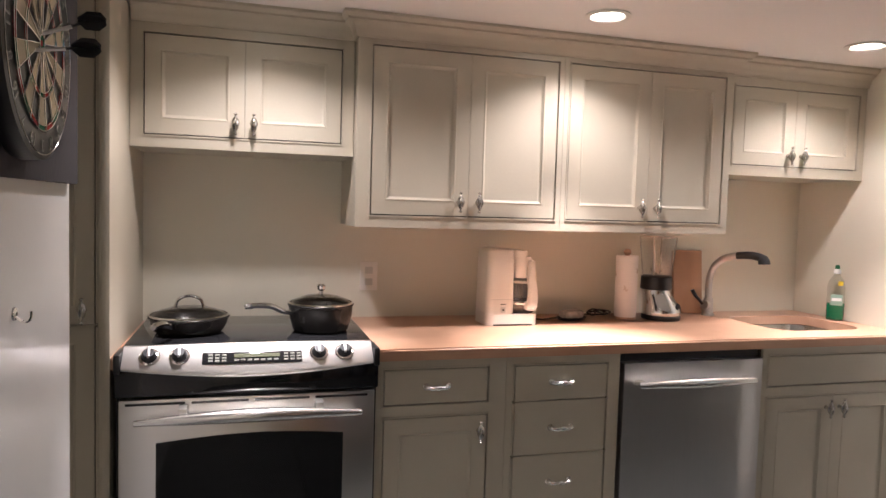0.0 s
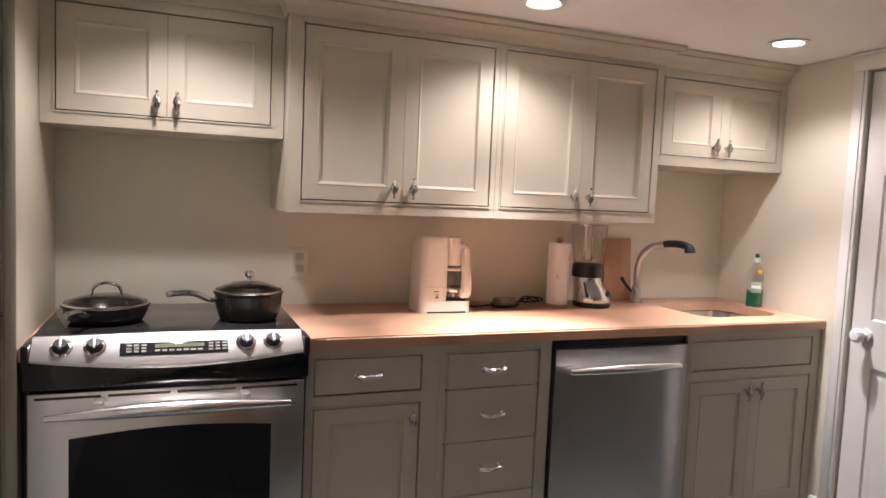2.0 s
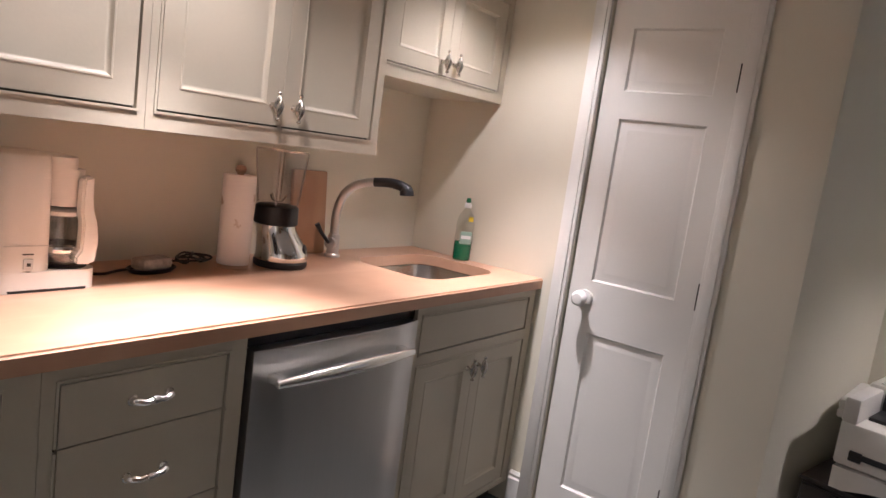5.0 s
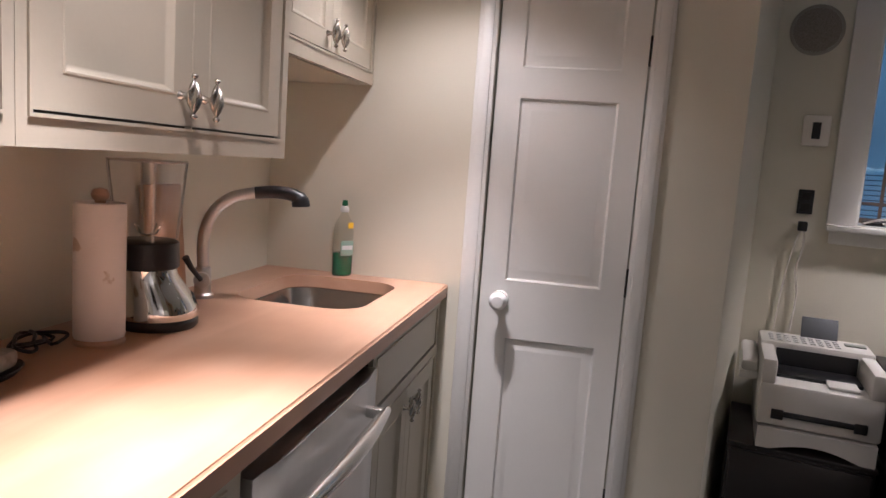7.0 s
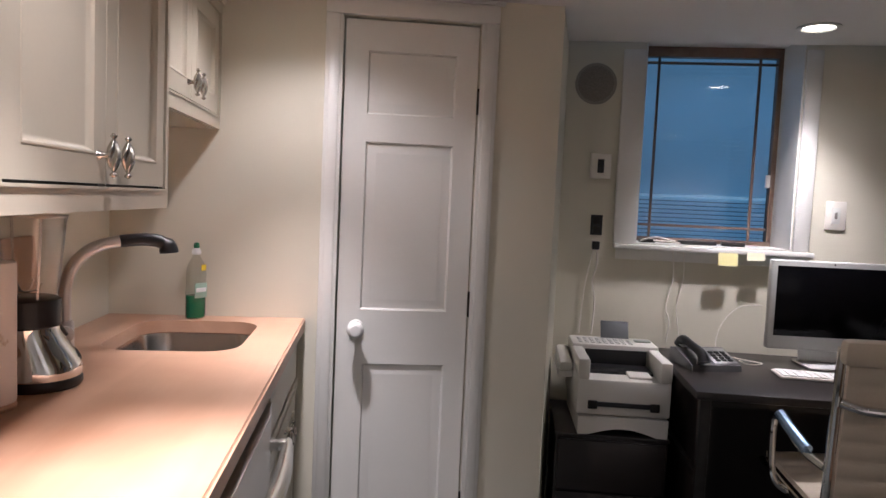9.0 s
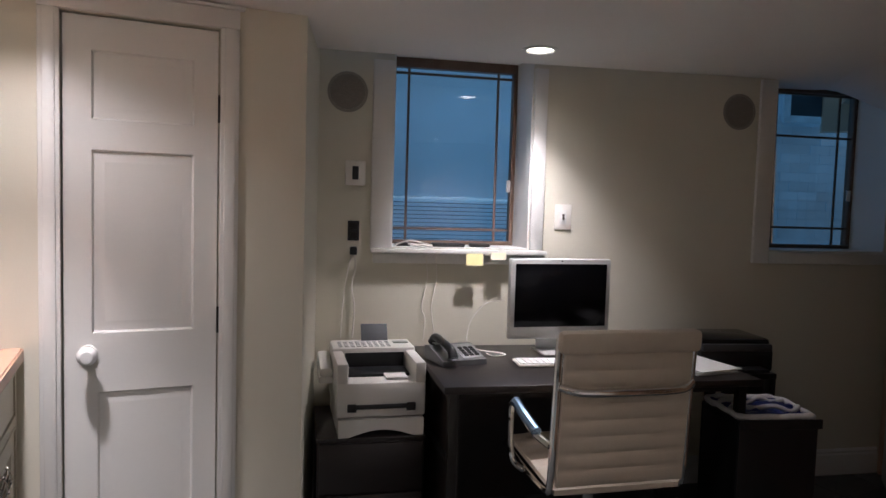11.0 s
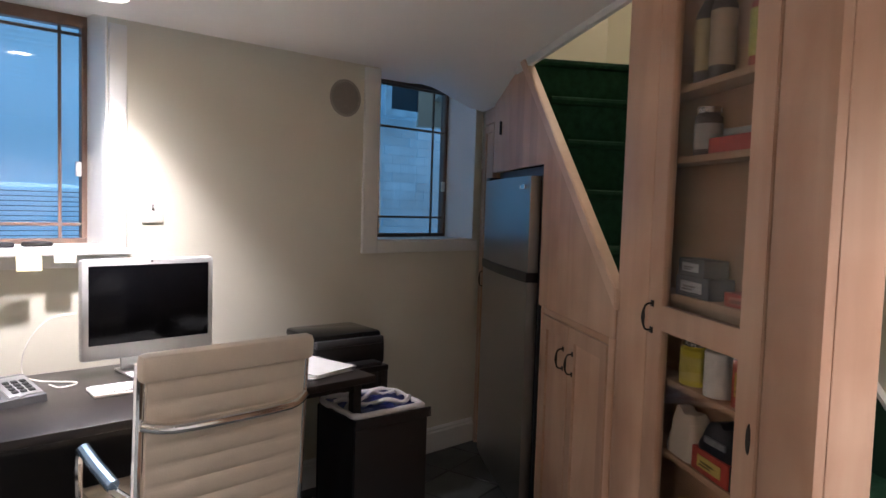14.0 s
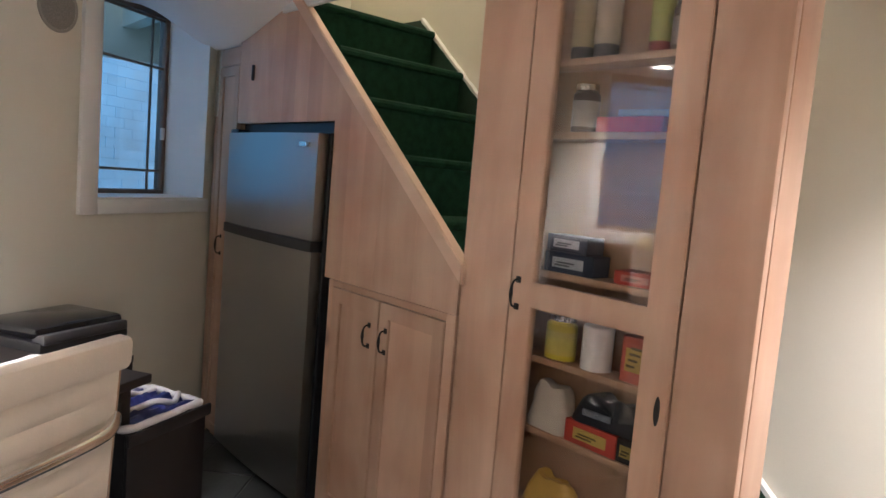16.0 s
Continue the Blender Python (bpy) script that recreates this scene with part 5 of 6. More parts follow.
part("display", box(B(), -0.014, 0.014, -0.024, -0.021, -0.030, 0.030, 0.001), BLACK, th, "dark display")
duplex_plate(DESK @ pose(1.005, -0.001, 1.352), 0.085, 0.122, [(-0.017, 0.017, -0.034, 0.034, TRIM), (-0.007, 0.007, -0.014, 0.014, PEWTER)], "white single rocker light switch", "light_switch")
wo = duplex_plate(DESK @ pose(0.003, -0.001, 1.265), 0.052, 0.090, [(-0.016, 0.016, 0.005, 0.035, DARK_IRON), (-0.016, 0.016, -0.035, -0.005, DARK_IRON)], "dark uncovered wall outlet with plugs", "wall_outlet", BLACK)


def plug(x, z, y=-0.02):
    ob = thing("power_plug", DESK @ pose(x, y, z, 0, 0, 0), "black plug hanging from the outlet on pale cords", "plug")
    part("plug_body", box(B(), -0.016, 0.016, -0.022, 0.018, -0.018, 0.018, 0.005), BLACK, ob)
    part("cord", tube(B(), smooth_path([(0.004, -0.004, -0.016), (0.012, 0.006, -0.08), (-0.004, 0.010, -0.16), (0.010, 0.008, -0.26), (0.004, 0.008, -0.40)], 6), 0.004, 6), CREAM_PLASTIC, ob, "pale hanging cord")
    part("second_cord", tube(B(), smooth_path([(-0.006, -0.004, -0.016), (-0.024, 0.004, -0.10), (-0.040, 0.010, -0.22), (-0.050, 0.010, -0.40)], 6), 0.003, 6), CREAM_PLASTIC, ob, "pale hanging cord")


plug(0.003, 1.175)
for cx, zz in ((0.38, 0.80), (0.335, 0.86)):
    bm = tube(B(), smooth_path([(cx, -0.03, 1.165), (cx + 0.012, -0.012, 1.05), (cx - 0.010, -0.010, 0.92), (cx + 0.006, -0.012, zz), (cx, -0.012, 0.76)], 6), 0.0022, 6)
    solid("hanging_cord", bm, CREAM_PLASTIC, DESK, "thin pale cord hanging from the window sill", "cable")

# sill clutter and the sticky note
nt = solid("sticky_note", box(B(), -0.040, 0.040, -0.0015, 0.0, -0.055, 0.0, 0), material("yellow_paper", (0.85, 0.78, 0.38), 0.8), DESK @ pose(0.560, -0.055, 1.172, -8), "yellow sticky note hanging from the sill edge", "note")
solid("sticky_note", box(B(), -0.036, 0.036, -0.0015, 0.0, -0.034, 0.0, 0), material("pale_yellow_paper", (0.85, 0.82, 0.60), 0.8), DESK @ pose(0.675, -0.055, 1.178, -10), "pale yellow paper note hanging from the sill edge", "note")


def sill_remote(x, y, w, mat, rz):
    solid("sill_object", box(B(), -w / 2, w / 2, -0.02, 0.02, 0.0, 0.018, 0.006), mat, DESK @ pose(x, y, 1.197, 0, 0, rz), "small dark remote lying on the window sill", "remote")


sill_remote(0.45, 0.03, 0.16, BLACK, 4)
sill_remote(0.61, 0.06, 0.10, DARK_IRON, -6)
sill_remote(0.235, 0.04, 0.07, DARK_IRON, 15)
bm = tube(B(), smooth_path([(0.20, 0.02, 1.203), (0.26, 0.0, 1.225), (0.32, 0.03, 1.215), (0.36, 0.05, 1.205), (0.30, 0.06, 1.204), (0.24, 0.05, 1.214), (0.28, 0.02, 1.204), (0.38, 0.01, 1.203)], 5), 0.004, 6)
solid("coiled_cable", bm, CREAM_PLASTIC, DESK, "pale coiled cable on the window sill", "cable")


# ---- desk and what stands on it ----
def desk():
    ob = thing("desk", DESK, "dark espresso desk with a thin top and metal legs", "desk")
    part("desktop", box(B(), 0.285, 1.575, -0.760, -0.04, 0.712, 0.740, 0.004), ESPRESSO, ob, "dark laminate top")
    for lx in (0.33, 1.52):
        for ly in (-0.70, -0.10):
            part("leg", box(B(), lx - 0.018, lx + 0.018, ly - 0.018, ly + 0.018, 0.0, 0.712, 0.003), DARK_IRON, ob, "dark metal leg")
    part("back_panel", box(B(), 0.35, 1.50, -0.105, -0.09, 0.03, 0.711), ESPRESSO, ob)
    part("side_panel", box(B(), 0.349, 0.364, -0.68, -0.12, 0.03, 0.711), ESPRESSO, ob)
    part("side_rail", box(B(), 0.32, 0.34, -0.68, -0.12, 0.40, 0.425), DARK_IRON, ob)
    part("front_rail", box(B(), 0.35, 1.50, -0.705, -0.690, 0.680, 0.711), DARK_IRON, ob)


desk()
DT = 0.741


def computer(x, y):
    ob = thing("desktop_computer", DESK @ pose(x, y, DT, 0, 0, 3), "all-in-one desktop computer with a silver-white bezel and dark screen", "computer")
    f = part("bezel", box(B(), -0.245, 0.245, -0.022, 0.016, 0.062, 0.425, 0.010), PRINTER_SILVER, ob, "silver-white casing")
    part("screen", box(B(), -0.222, 0.222, -0.0245, -0.0215, 0.118, 0.402, 0.001), SCREEN, f, "switched-off dark screen")
    part("camera_dot", lathe(B(), [(0.0, 0.0235), (0.004, 0.0225)], (0, 0, 0.414), 12, Matrix.Rotation(radians(90), 4, "X")), BLACK, f)
    s = part("stand", box(B(), -0.09, 0.09, 0.030, 0.040, 0.006, 0.26, 0.003, Matrix.Rotation(radians(-6), 4, "X")), PRINTER_SILVER, ob, "aluminium stand")
    part("foot", box(B(), -0.10, 0.10, -0.10, 0.075, 0.0, 0.008, 0.003), PRINTER_SILVER, s, "aluminium foot")


PRINTER_SILVER = material("silver_plastic", (0.58, 0.58, 0.56), 0.30, 0.25, vary=0.03)
SCREEN = material("dark_screen", (0.004, 0.004, 0.005), 0.12, vary=0.05, bump=0, spec=0.12)
computer(0.925, -0.20)


def keyboard(x, y):
    ob = thing("keyboard", DESK @ pose(x, y, DT, 0, 0, -3), "white flat computer keyboard", "keyboard")
    part("tray", box(B(), -0.21, 0.21, -0.06, 0.06, 0.0, 0.010, 0.004), CREAM_PLASTIC, ob)
    bm = B()
    for i in range(15):
        for j in range(5):
            box(bm, -0.200 + i * 0.0268, -0.200 + i * 0.0268 + 0.023, -0.052 + j * 0.021, -0.052 + j * 0.021 + 0.018, 0.010, 0.0145)
    tagged(part("keys", bm, PAPER, ob, "white keys", False), kind="stuff")


keyboard(0.865, -0.44)
bm = tube(B(), smooth_path([(0.70, -0.10, 0.96), (0.62, -0.06, 0.94), (0.555, -0.05, 0.86), (0.535, -0.06, 0.76), (0.56, -0.16, 0.746), (0.66, -0.26, 0.746), (0.60, -0.30, 0.746), (0.58, -0.24, 0.746)], 6), 0.0024, 6)
solid("computer_cable", bm, CREAM_PLASTIC, DESK, "thin white cable looping behind the computer", "cable")


def telephone(x, y):
    ob = thing("telephone", DESK @ pose(x, y, DT, 0, 0, 14), "black desk telephone with a grey keypad", "telephone")
    bm = B()
    prism(bm, [(-0.09, 0.0), (0.10, 0.0), (0.10, 0.055), (0.06, 0.062), (-0.085, 0.022)], -0.10, 0.10, Matrix(((0, 0, 1, 0), (1, 0, 0, 0), (0, 1, 0, 0), (0, 0, 0, 1))))
    b = part("base", bm, material("telephone_grey", (0.10, 0.10, 0.10), 0.4, vary=0.1), ob, "dark grey wedge base")
    deck = pose(0, 0, 0.0420, 15.4)
    part("keypad_plate", box(B(), -0.005, 0.095, -0.075, 0.05, 0.004, 0.008, 0.002), material("keypad_silver", (0.30, 0.30, 0.30), 0.3, 0.5, vary=0.05), b, "silver keypad plate", at=deck)
    bm = B()
    for i in range(3):
        for j in range(4):
            box(bm, 0.012 + i * 0.025, 0.012 + i * 0.025 + 0.017, -0.060 + j * 0.021, -0.060 + j * 0.021 + 0.013, 0.008, 0.012)
    tagged(part("keys", bm, BLACK, b, "dark keys", False, at=deck), kind="stuff")
    part("memo_card", box(B(), -0.075, -0.03, 0.045, 0.085, 0.0, 0.002), PAPER, b, "white name card", at=pose(0, 0, 0.062, 4))
    part("handset", tube(B(), smooth_path([(-0.060, -0.095, 0.035), (-0.060, -0.075, 0.066), (-0.060, 0.0, 0.082), (-0.060, 0.075, 0.090), (-0.060, 0.098, 0.066)], 5), [0.024 - 0.008 * math.sin(math.pi * k / 20) for k in range(21)], 12), BLACK, ob, "black curved handset")


telephone(0.415, -0.36)


def stacked_paper(name, m, w, d, n, label, mat=None):
    ob = thing(name, m, label, "papers")
    for k in range(n):
        part("sheet", box(B(), -w / 2, w / 2, -d / 2, d / 2, 0, 0.004, 0.0), mat or PAPER, ob, at=pose(random.uniform(-0.012, 0.012), random.uniform(-0.012, 0.012), 0.0045 * k, 0, 0, random.uniform(-6, 6)))


stacked_paper("paper_stack", DESK @ pose(1.42, -0.53, DT, 0, 0, 8), 0.215, 0.28, 4, "loose white papers on the desk")


# ---- office machines ----
def laser_printer(x, y, z):
    ob = thing("fax_printer", DESK @ pose(x, y, z, 0, 0, 2), "beige laser fax machine with a paper tray and handset", "printer")
    w = 0.178
    body = B()
    box(body, -w, w, -0.215, 0.20, 0.075, 0.215, 0.010)
    b = part("body", body, PRINTER_WHITE, ob, "beige plastic body")
    part("side_wall", box(B(), -w, -w + 0.045, -0.215, 0.20, 0.210, 0.292, 0.008), PRINTER_WHITE, b)
    part("side_wall", box(B(), w - 0.045, w, -0.215, 0.20, 0.210, 0.292, 0.008), PRINTER_WHITE, b)
    part("rear_deck", box(B(), -w, w, 0.02, 0.20, 0.210, 0.305, 0.010), PRINTER_WHITE, b)
    part("output_slot", box(B(), -w + 0.05, w - 0.05, -0.12, 0.019, 0.214, 0.226, 0.002), BLACK, b, "black output tray")
    part("slot_back", box(B(), -w + 0.052, w - 0.052, 0.012, 0.019, 0.226, 0.285), BLACK, b, "dark paper slot")
    part("paper_rest", box(B(), 0.02, 0.11, -0.19, -0.10, 0.217, 0.228, 0.005), PRINTER_WHITE, b)
    deck = pose(0, 0.0, 0.3055, 0)
    bm = B()
    for i in range(9):
        for j in range(4):
            box(bm, -0.150 + i * 0.026, -0.150 + i * 0.026 + 0.016, 0.040 + j * 0.030, 0.040 + j * 0.030 + 0.014, 0.0, 0.004)
    tagged(part("keys", bm, PRINTER_SILVER, b, "small grey keys", False, at=deck), kind="stuff")
    part("display", box(B(), 0.095, 0.160, 0.10, 0.14, 0.0, 0.004, 0.001), material("grey_display", (0.16, 0.18, 0.15), 0.3), b, "grey display", at=deck)
    part("front_slot", box(B(), -0.115, 0.115, -0.222, -0.212, 0.110, 0.128, 0.002), BLACK, b, "black manual feed slot")
    for sx in (-0.118, 0.118):
        part("slot_latch", box(B(), sx - 0.018, sx + 0.018, -0.224, -0.213, 0.100, 0.132, 0.003), DARK_IRON, b)
    bm = B()
    n = 12
    outl = [(-0.170, 0.070), (-0.170, 0.0)] + [(-0.130 + 0.26 * k / n, 0.0 + 0.028 * math.sin(math.pi * k / n)) for k in range(n + 1)] + [(0.170, 0.0), (0.170, 0.070)]
    prism(bm, outl, -0.225, 0.19, Matrix(((1, 0, 0, 0), (0, 0, 1, 0), (0, 1, 0, 0), (0, 0, 0, 1))))
    part("paper_cassette", bm, PRINTER_WHITE, ob, "beige paper cassette with arched front")
    part("paper_support", box(B(), -0.060, 0.060, 0.0, 0.006, 0.0, 0.09, 0.003), material("grey_support", (0.08, 0.085, 0.09), 0.5), ob, "dark paper support", at=pose(0.02, 0.165, 0.295, -25))
    h = part("handset", box(B(), -0.028, 0.028, -0.11, 0.11, 0.0, 0.042, 0.014), PRINTER_WHITE, ob, "beige telephone handset", at=pose(-w - 0.03, 0.05, 0.215, 8))
    part("cradle", box(B(), -0.030, 0.030, -0.10, 0.10, -0.03, 0.0, 0.006), PRINTER_WHITE, h)


def file_stand():
    ob = thing("drawer_unit", DESK @ pose(0.06, -0.255, 0), "dark two-drawer cabinet under the fax machine", "cabinet")
    part("carcass", box(B(), -0.215, 0.21, -0.215, 0.22, 0.02, 0.455, 0.003), ESPRESSO, ob)
    part("top", box(B(), -0.22, 0.215, -0.225, 0.225, 0.456, 0.470, 0.003), ESPRESSO, ob)
    for z in (0.045, 0.252):
        part("drawer", box(B(), -0.205, 0.20, -0.232, -0.2155, z, z + 0.195, 0.003), ESPRESSO, ob)
        part("foot", lathe(B(), [(0.0, 0.0), (0.018, 0.0), (0.018, 0.02)], (-0.19 if z < 0.1 else 0.19, -0.19, 0), 10), BLACK, ob)
        part("foot", lathe(B(), [(0.0, 0.0), (0.018, 0.0), (0.018, 0.02)], (-0.19 if z < 0.1 else 0.19, 0.19, 0), 10), BLACK, ob)


file_stand()
laser_printer(0.088, -0.250, 0.470)


def inkjet(x, y, z):
    ob = thing("inkjet_printer", DESK @ pose(x, y, z, 0, 0, -4) @ Matrix.Diagonal((0.86, 0.86, 0.95, 1)), "black all-in-one inkjet printer", "printer")
    part("base", box(B(), -0.21, 0.21, -0.17, 0.17, 0.0, 0.115, 0.018), BLACK, ob)
    part("lid", box(B(), -0.205, 0.205, -0.14, 0.168, 0.116, 0.160, 0.018), BLACK_GLOSS, ob, "glossy black scanner lid")
    part("panel", box(B(), -0.20, 0.20, -0.185, -0.12, 0.085, 0.120, 0.008, Matrix.Rotation(radians(-6), 4, "X")), material("dark_grey_plastic", (0.05, 0.05, 0.052), 0.4), ob, "dark control panel")
    part("output_tray", box(B(), -0.14, 0.14, -0.25, -0.165, 0.015, 0.030, 0.004), BLACK, ob)


def low_table():
    ob = thing("side_table", DESK @ pose(1.755, -0.22, 0), "low dark side table under the inkjet printer", "table")
    part("tabletop", box(B(), -0.18, 0.165, -0.18, 0.18, 0.640, 0.665, 0.003), ESPRESSO, ob)
    for lx in (-0.16, 0.145):
        for ly in (-0.16, 0.16):
            part("leg", box(B(), lx - 0.018, lx + 0.018, ly - 0.018, ly + 0.018, 0.0, 0.640, 0.002), ESPRESSO, ob)
    part("side_panel", box(B(), 0.130, 0.155, -0.14, 0.14, 0.02, 0.639), ESPRESSO, ob)


low_table()
inkjet(1.745, -0.22, 0.666)


def file_bin():
    ob = thing("waste_bin", DESK @ pose(1.665, -0.62, 0, 0, 0, -4), "tall black plastic waste bin beside the desk", "waste bin")
    t = 0.014
    for a, b, c, d in ((-0.17, 0.17, -0.15, -0.15 + t), (-0.17, 0.17, 0.15 - t, 0.15), (-0.17, -0.17 + t, -0.15 + t, 0.15 - t), (0.17 - t, 0.17, -0.15 + t, 0.15 - t)):
        part("side", box(B(), a, b, c, d, 0.02, 0.570, 0.003), BLACK, ob)
    part("bottom", box(B(), -0.169, 0.169, -0.149, 0.149, 0.0, 0.02), BLACK, ob)
    part("rim", box(B(), -0.18, 0.18, -0.165, -0.151, 0.54, 0.580, 0.005), BLACK, ob)


file_bin()
BLUE_FILM = material("blue_film_lining", (0.025, 0.035, 0.16), 0.35, vary=0.3, scale=30, bump=0.05)
WHITE_FILM = material("white_film_lining", (0.70, 0.69, 0.70), 0.4, vary=0.08, scale=25, bump=0.05)


def bin_lining():
    """A two-coloured bag folded over the rim of the bin, lying in loose folds inside it."""
    ob = thing("bin_liner", DESK @ pose(1.665, -0.62, 0.5705, 0, 0, -4), "white and dark blue bag folded over the bin's rim", "bin liner")
    corners = rounded(-0.163, 0.163, -0.143, 0.143, 0.03, 4)
    ring = []
    for i, (x, y) in enumerate(corners):
        nx, ny = corners[(i + 1) % len(corners)]
        for k in range(6):
            f = k / 6
            px, py = x + (nx - x) * f, y + (ny - y) * f
            ring.append((px * (1 + 0.03 * noise.noise((px * 14, py * 14, 3))), py * (1 + 0.03 * noise.noise((px * 14, py * 14, 7))), 0.016 + 0.010 * noise.noise((px * 20, py * 20, 1))))
    part("folded_rim", tube(B(), ring + [ring[0]], [0.011 + 0.006 * abs(noise.noise((p[0] * 18, p[1] * 18, 5))) for p in ring + [ring[0]]], 8), WHITE_FILM, ob, "crumpled white rim", 60)
    bm = B()
    n = 22
    grid = [[bm.verts.new((-0.148 + 0.296 * i / n, -0.128 + 0.256 * j / n, 0.014 + 0.022 * noise.noise((i * 0.10, j * 0.55, 2)) + 0.008 * noise.noise((i * 0.5, j * 0.7, 9)))) for j in range(n + 1)] for i in range(n + 1)]
    for i in range(n):
        for j in range(n):
            bm.faces.new((grid[i][j], grid[i + 1][j], grid[i + 1][j + 1], grid[i][j + 1]))
    bmesh.ops.recalc_face_normals(bm, faces=bm.faces)
    part("lining", bm, BLUE_FILM, ob, "dark blue folded lining", 60)
    for y0, bend in ((-0.045, 0.03), (0.050, -0.02)):
        pts = [(-0.150 + 0.030 * k, y0 + bend * math.sin(k * 0.62), 0.026 + 0.010 * math.sin(k * 1.3)) for k in range(11)]
        part("fold", tube(B(), smooth_path(pts, 3), 0.010, 8), WHITE_FILM, ob, "white fold of the bag", 60)


bin_lining()


# ---- office chair ----
def office_chair():
    ob = thing("office_chair", DESK @ pose(0.815, -0.86, 0, 0, 0, 2), "cream ribbed leather office chair with a chrome frame", "office chair")
    # the back leans a little away from the desk
    lean = Matrix.Translation((0, -0.205, 0.45)) @ Matrix.Rotation(radians(4), 4, "X")

    def ribbed(w, length, n, thick):
        bm = B()
        cols = 7
        rows = n * 6
        faces = []
        for side in (-1, 1):
            g = []
            for i in range(rows + 1):
                f = i / rows
                puff = abs(math.sin(math.pi * f * n)) ** 0.5
                row = []
                for j in range(cols):
                    x = -w / 2 + w * j / (cols - 1)
                    edge = 1 - (abs(2 * j / (cols - 1) - 1)) ** 6
                    row.append(bm.verts.new((x, side * thick * (0.45 + 0.55 * puff * edge), length * f)))
                g.append(row)
            for i in range(rows):
                for j in range(cols - 1):
                    bm.faces.new((g[i][j], g[i][j + 1], g[i + 1][j + 1], g[i + 1][j]))
            faces.append(g)
        a, b = faces
        for i in range(rows):
            bm.faces.new((a[i][0], a[i + 1][0], b[i + 1][0], b[i][0]))
            bm.faces.new((a[i][-1], b[i][-1], b[i + 1][-1], a[i + 1][-1]))
        for r in (0, rows):
            for j in range(cols - 1):
                bm.faces.new((a[r][j], a[r][j + 1], b[r][j + 1], b[r][j]))
        bmesh.ops.recalc_face_normals(bm, faces=bm.faces)
        return bm

    part("backrest", ribbed(0.455, 0.50, 9, 0.016), LEATHER, ob, "ribbed cream leather backrest", 50, at=lean @ pose(0, 0, 0.04))
    part("top_roll", box(B(), -0.250, 0.250, -0.026, 0.022, 0.485, 0.560, 0.018), LEATHER, ob, "padded cream head roll", at=lean)
    part("seat", ribbed(0.455, 0.46, 8, 0.020), LEATHER, ob, "ribbed cream leather seat", 50, at=pose(0, -0.20, 0.465, -86))
    for sx in (-0.240, 0.240):
        part("side_rail", tube(B(), smooth_path([(sx, -0.228, 0.98), (sx, -0.210, 0.72), (sx, -0.195, 0.50), (sx, -0.150, 0.452), (sx, 0.02, 0.452), (sx, 0.26, 0.475)], 6), 0.013, 10), CHROME, ob, "polished side rail")
        arm = part("armrest", tube(B(), smooth_path([(sx * 1.02, -0.195, 0.62), (sx * 1.12, -0.10, 0.64), (sx * 1.22, 0.02, 0.70), (sx * 1.22, 0.06, 0.66), (sx * 1.20, 0.05, 0.50), (sx * 1.03, 0.03, 0.455)], 6), 0.012, 10), CHROME, ob, "chrome loop armrest")
        part("arm_pad", tube(B(), smooth_path([(sx * 1.10, -0.12, 0.645), (sx * 1.17, -0.04, 0.680), (sx * 1.22, 0.02, 0.712)], 5), 0.018, 10), material("blue_film", (0.22, 0.32, 0.46), 0.2, 0.8, vary=0.1), arm, "blue-tinted polished arm pad")
    part("back_brace", tube(B(), smooth_path([(-0.235, -0.232, 0.825), (-0.17, -0.262, 0.812), (0, -0.268, 0.810), (0.17, -0.262, 0.812), (0.235, -0.232, 0.825)], 6), 0.015, 12), CHROME, ob, "chrome back brace")
    part("column", rod(B(), (0, 0.02, 0.10), (0, 0.02, 0.43), 0.026), CHROME, ob, "chrome gas column")
    part("tilt_box", box(B(), -0.10, 0.10, -0.06, 0.12, 0.405, 0.445, 0.008), BLACK, ob, "black tilt mechanism")
    for k in range(5):
        a = radians(72 * k + 20)
        leg = part("base_leg", tube(B(), [(0.02 * math.cos(a), 0.02 + 0.02 * math.sin(a), 0.115), (0.29 * math.cos(a), 0.02 + 0.29 * math.sin(a), 0.075)], [0.022, 0.013], 8), CHROME, ob, "chrome star leg")
        part("caster", rod(B(), (0.29 * math.cos(a) - 0.018 * math.sin(a), 0.02 + 0.29 * math.sin(a) + 0.018 * math.cos(a), 0.03), (0.29 * math.cos(a) + 0.018 * math.sin(a), 0.02 + 0.29 * math.sin(a) - 0.018 * math.cos(a), 0.03), 0.030), BLACK, leg, "black caster")


office_chair()


# ---- stairs and the wooden wall under them ----
def string_top(u):
    """The lower edge of the sloped cap over the panelling."""
    return 1.078 + 0.862 * (-1.37 - u)


panel = structure("wall_panelling", box(B(), -2.13, -1.40, 0.022, 0.045, 0.985, 1.05), MAPLE_Z, "knotty maple board panelling under the stairs", STAIR, "wall")
edge, k = -3.03, 0
while edge < -1.405:
    wide = min(0.108, -1.40 - edge)
    bm = B()
    z0 = 1.585 if edge + wide / 2 < -2.13 else 0.986
    if z0 > 1.5 and edge + wide > -2.13:
        wide = -2.13 - edge
    a, b = edge + 0.0004, edge + wide - 0.0004
    za, zb = min(string_top(a), 2.10), min(string_top(b), 2.10)
    prism(bm, [(a, z0), (b, z0), (b, zb), (a, za)], 0.0, 0.020, Matrix(((1, 0, 0, 0), (0, 0, 1, 0), (0, 1, 0, 0), (0, 0, 0, 1))))
    part("board", bm, MAPLE_Z, panel, smooth=False)
    edge += wide
bm = B()
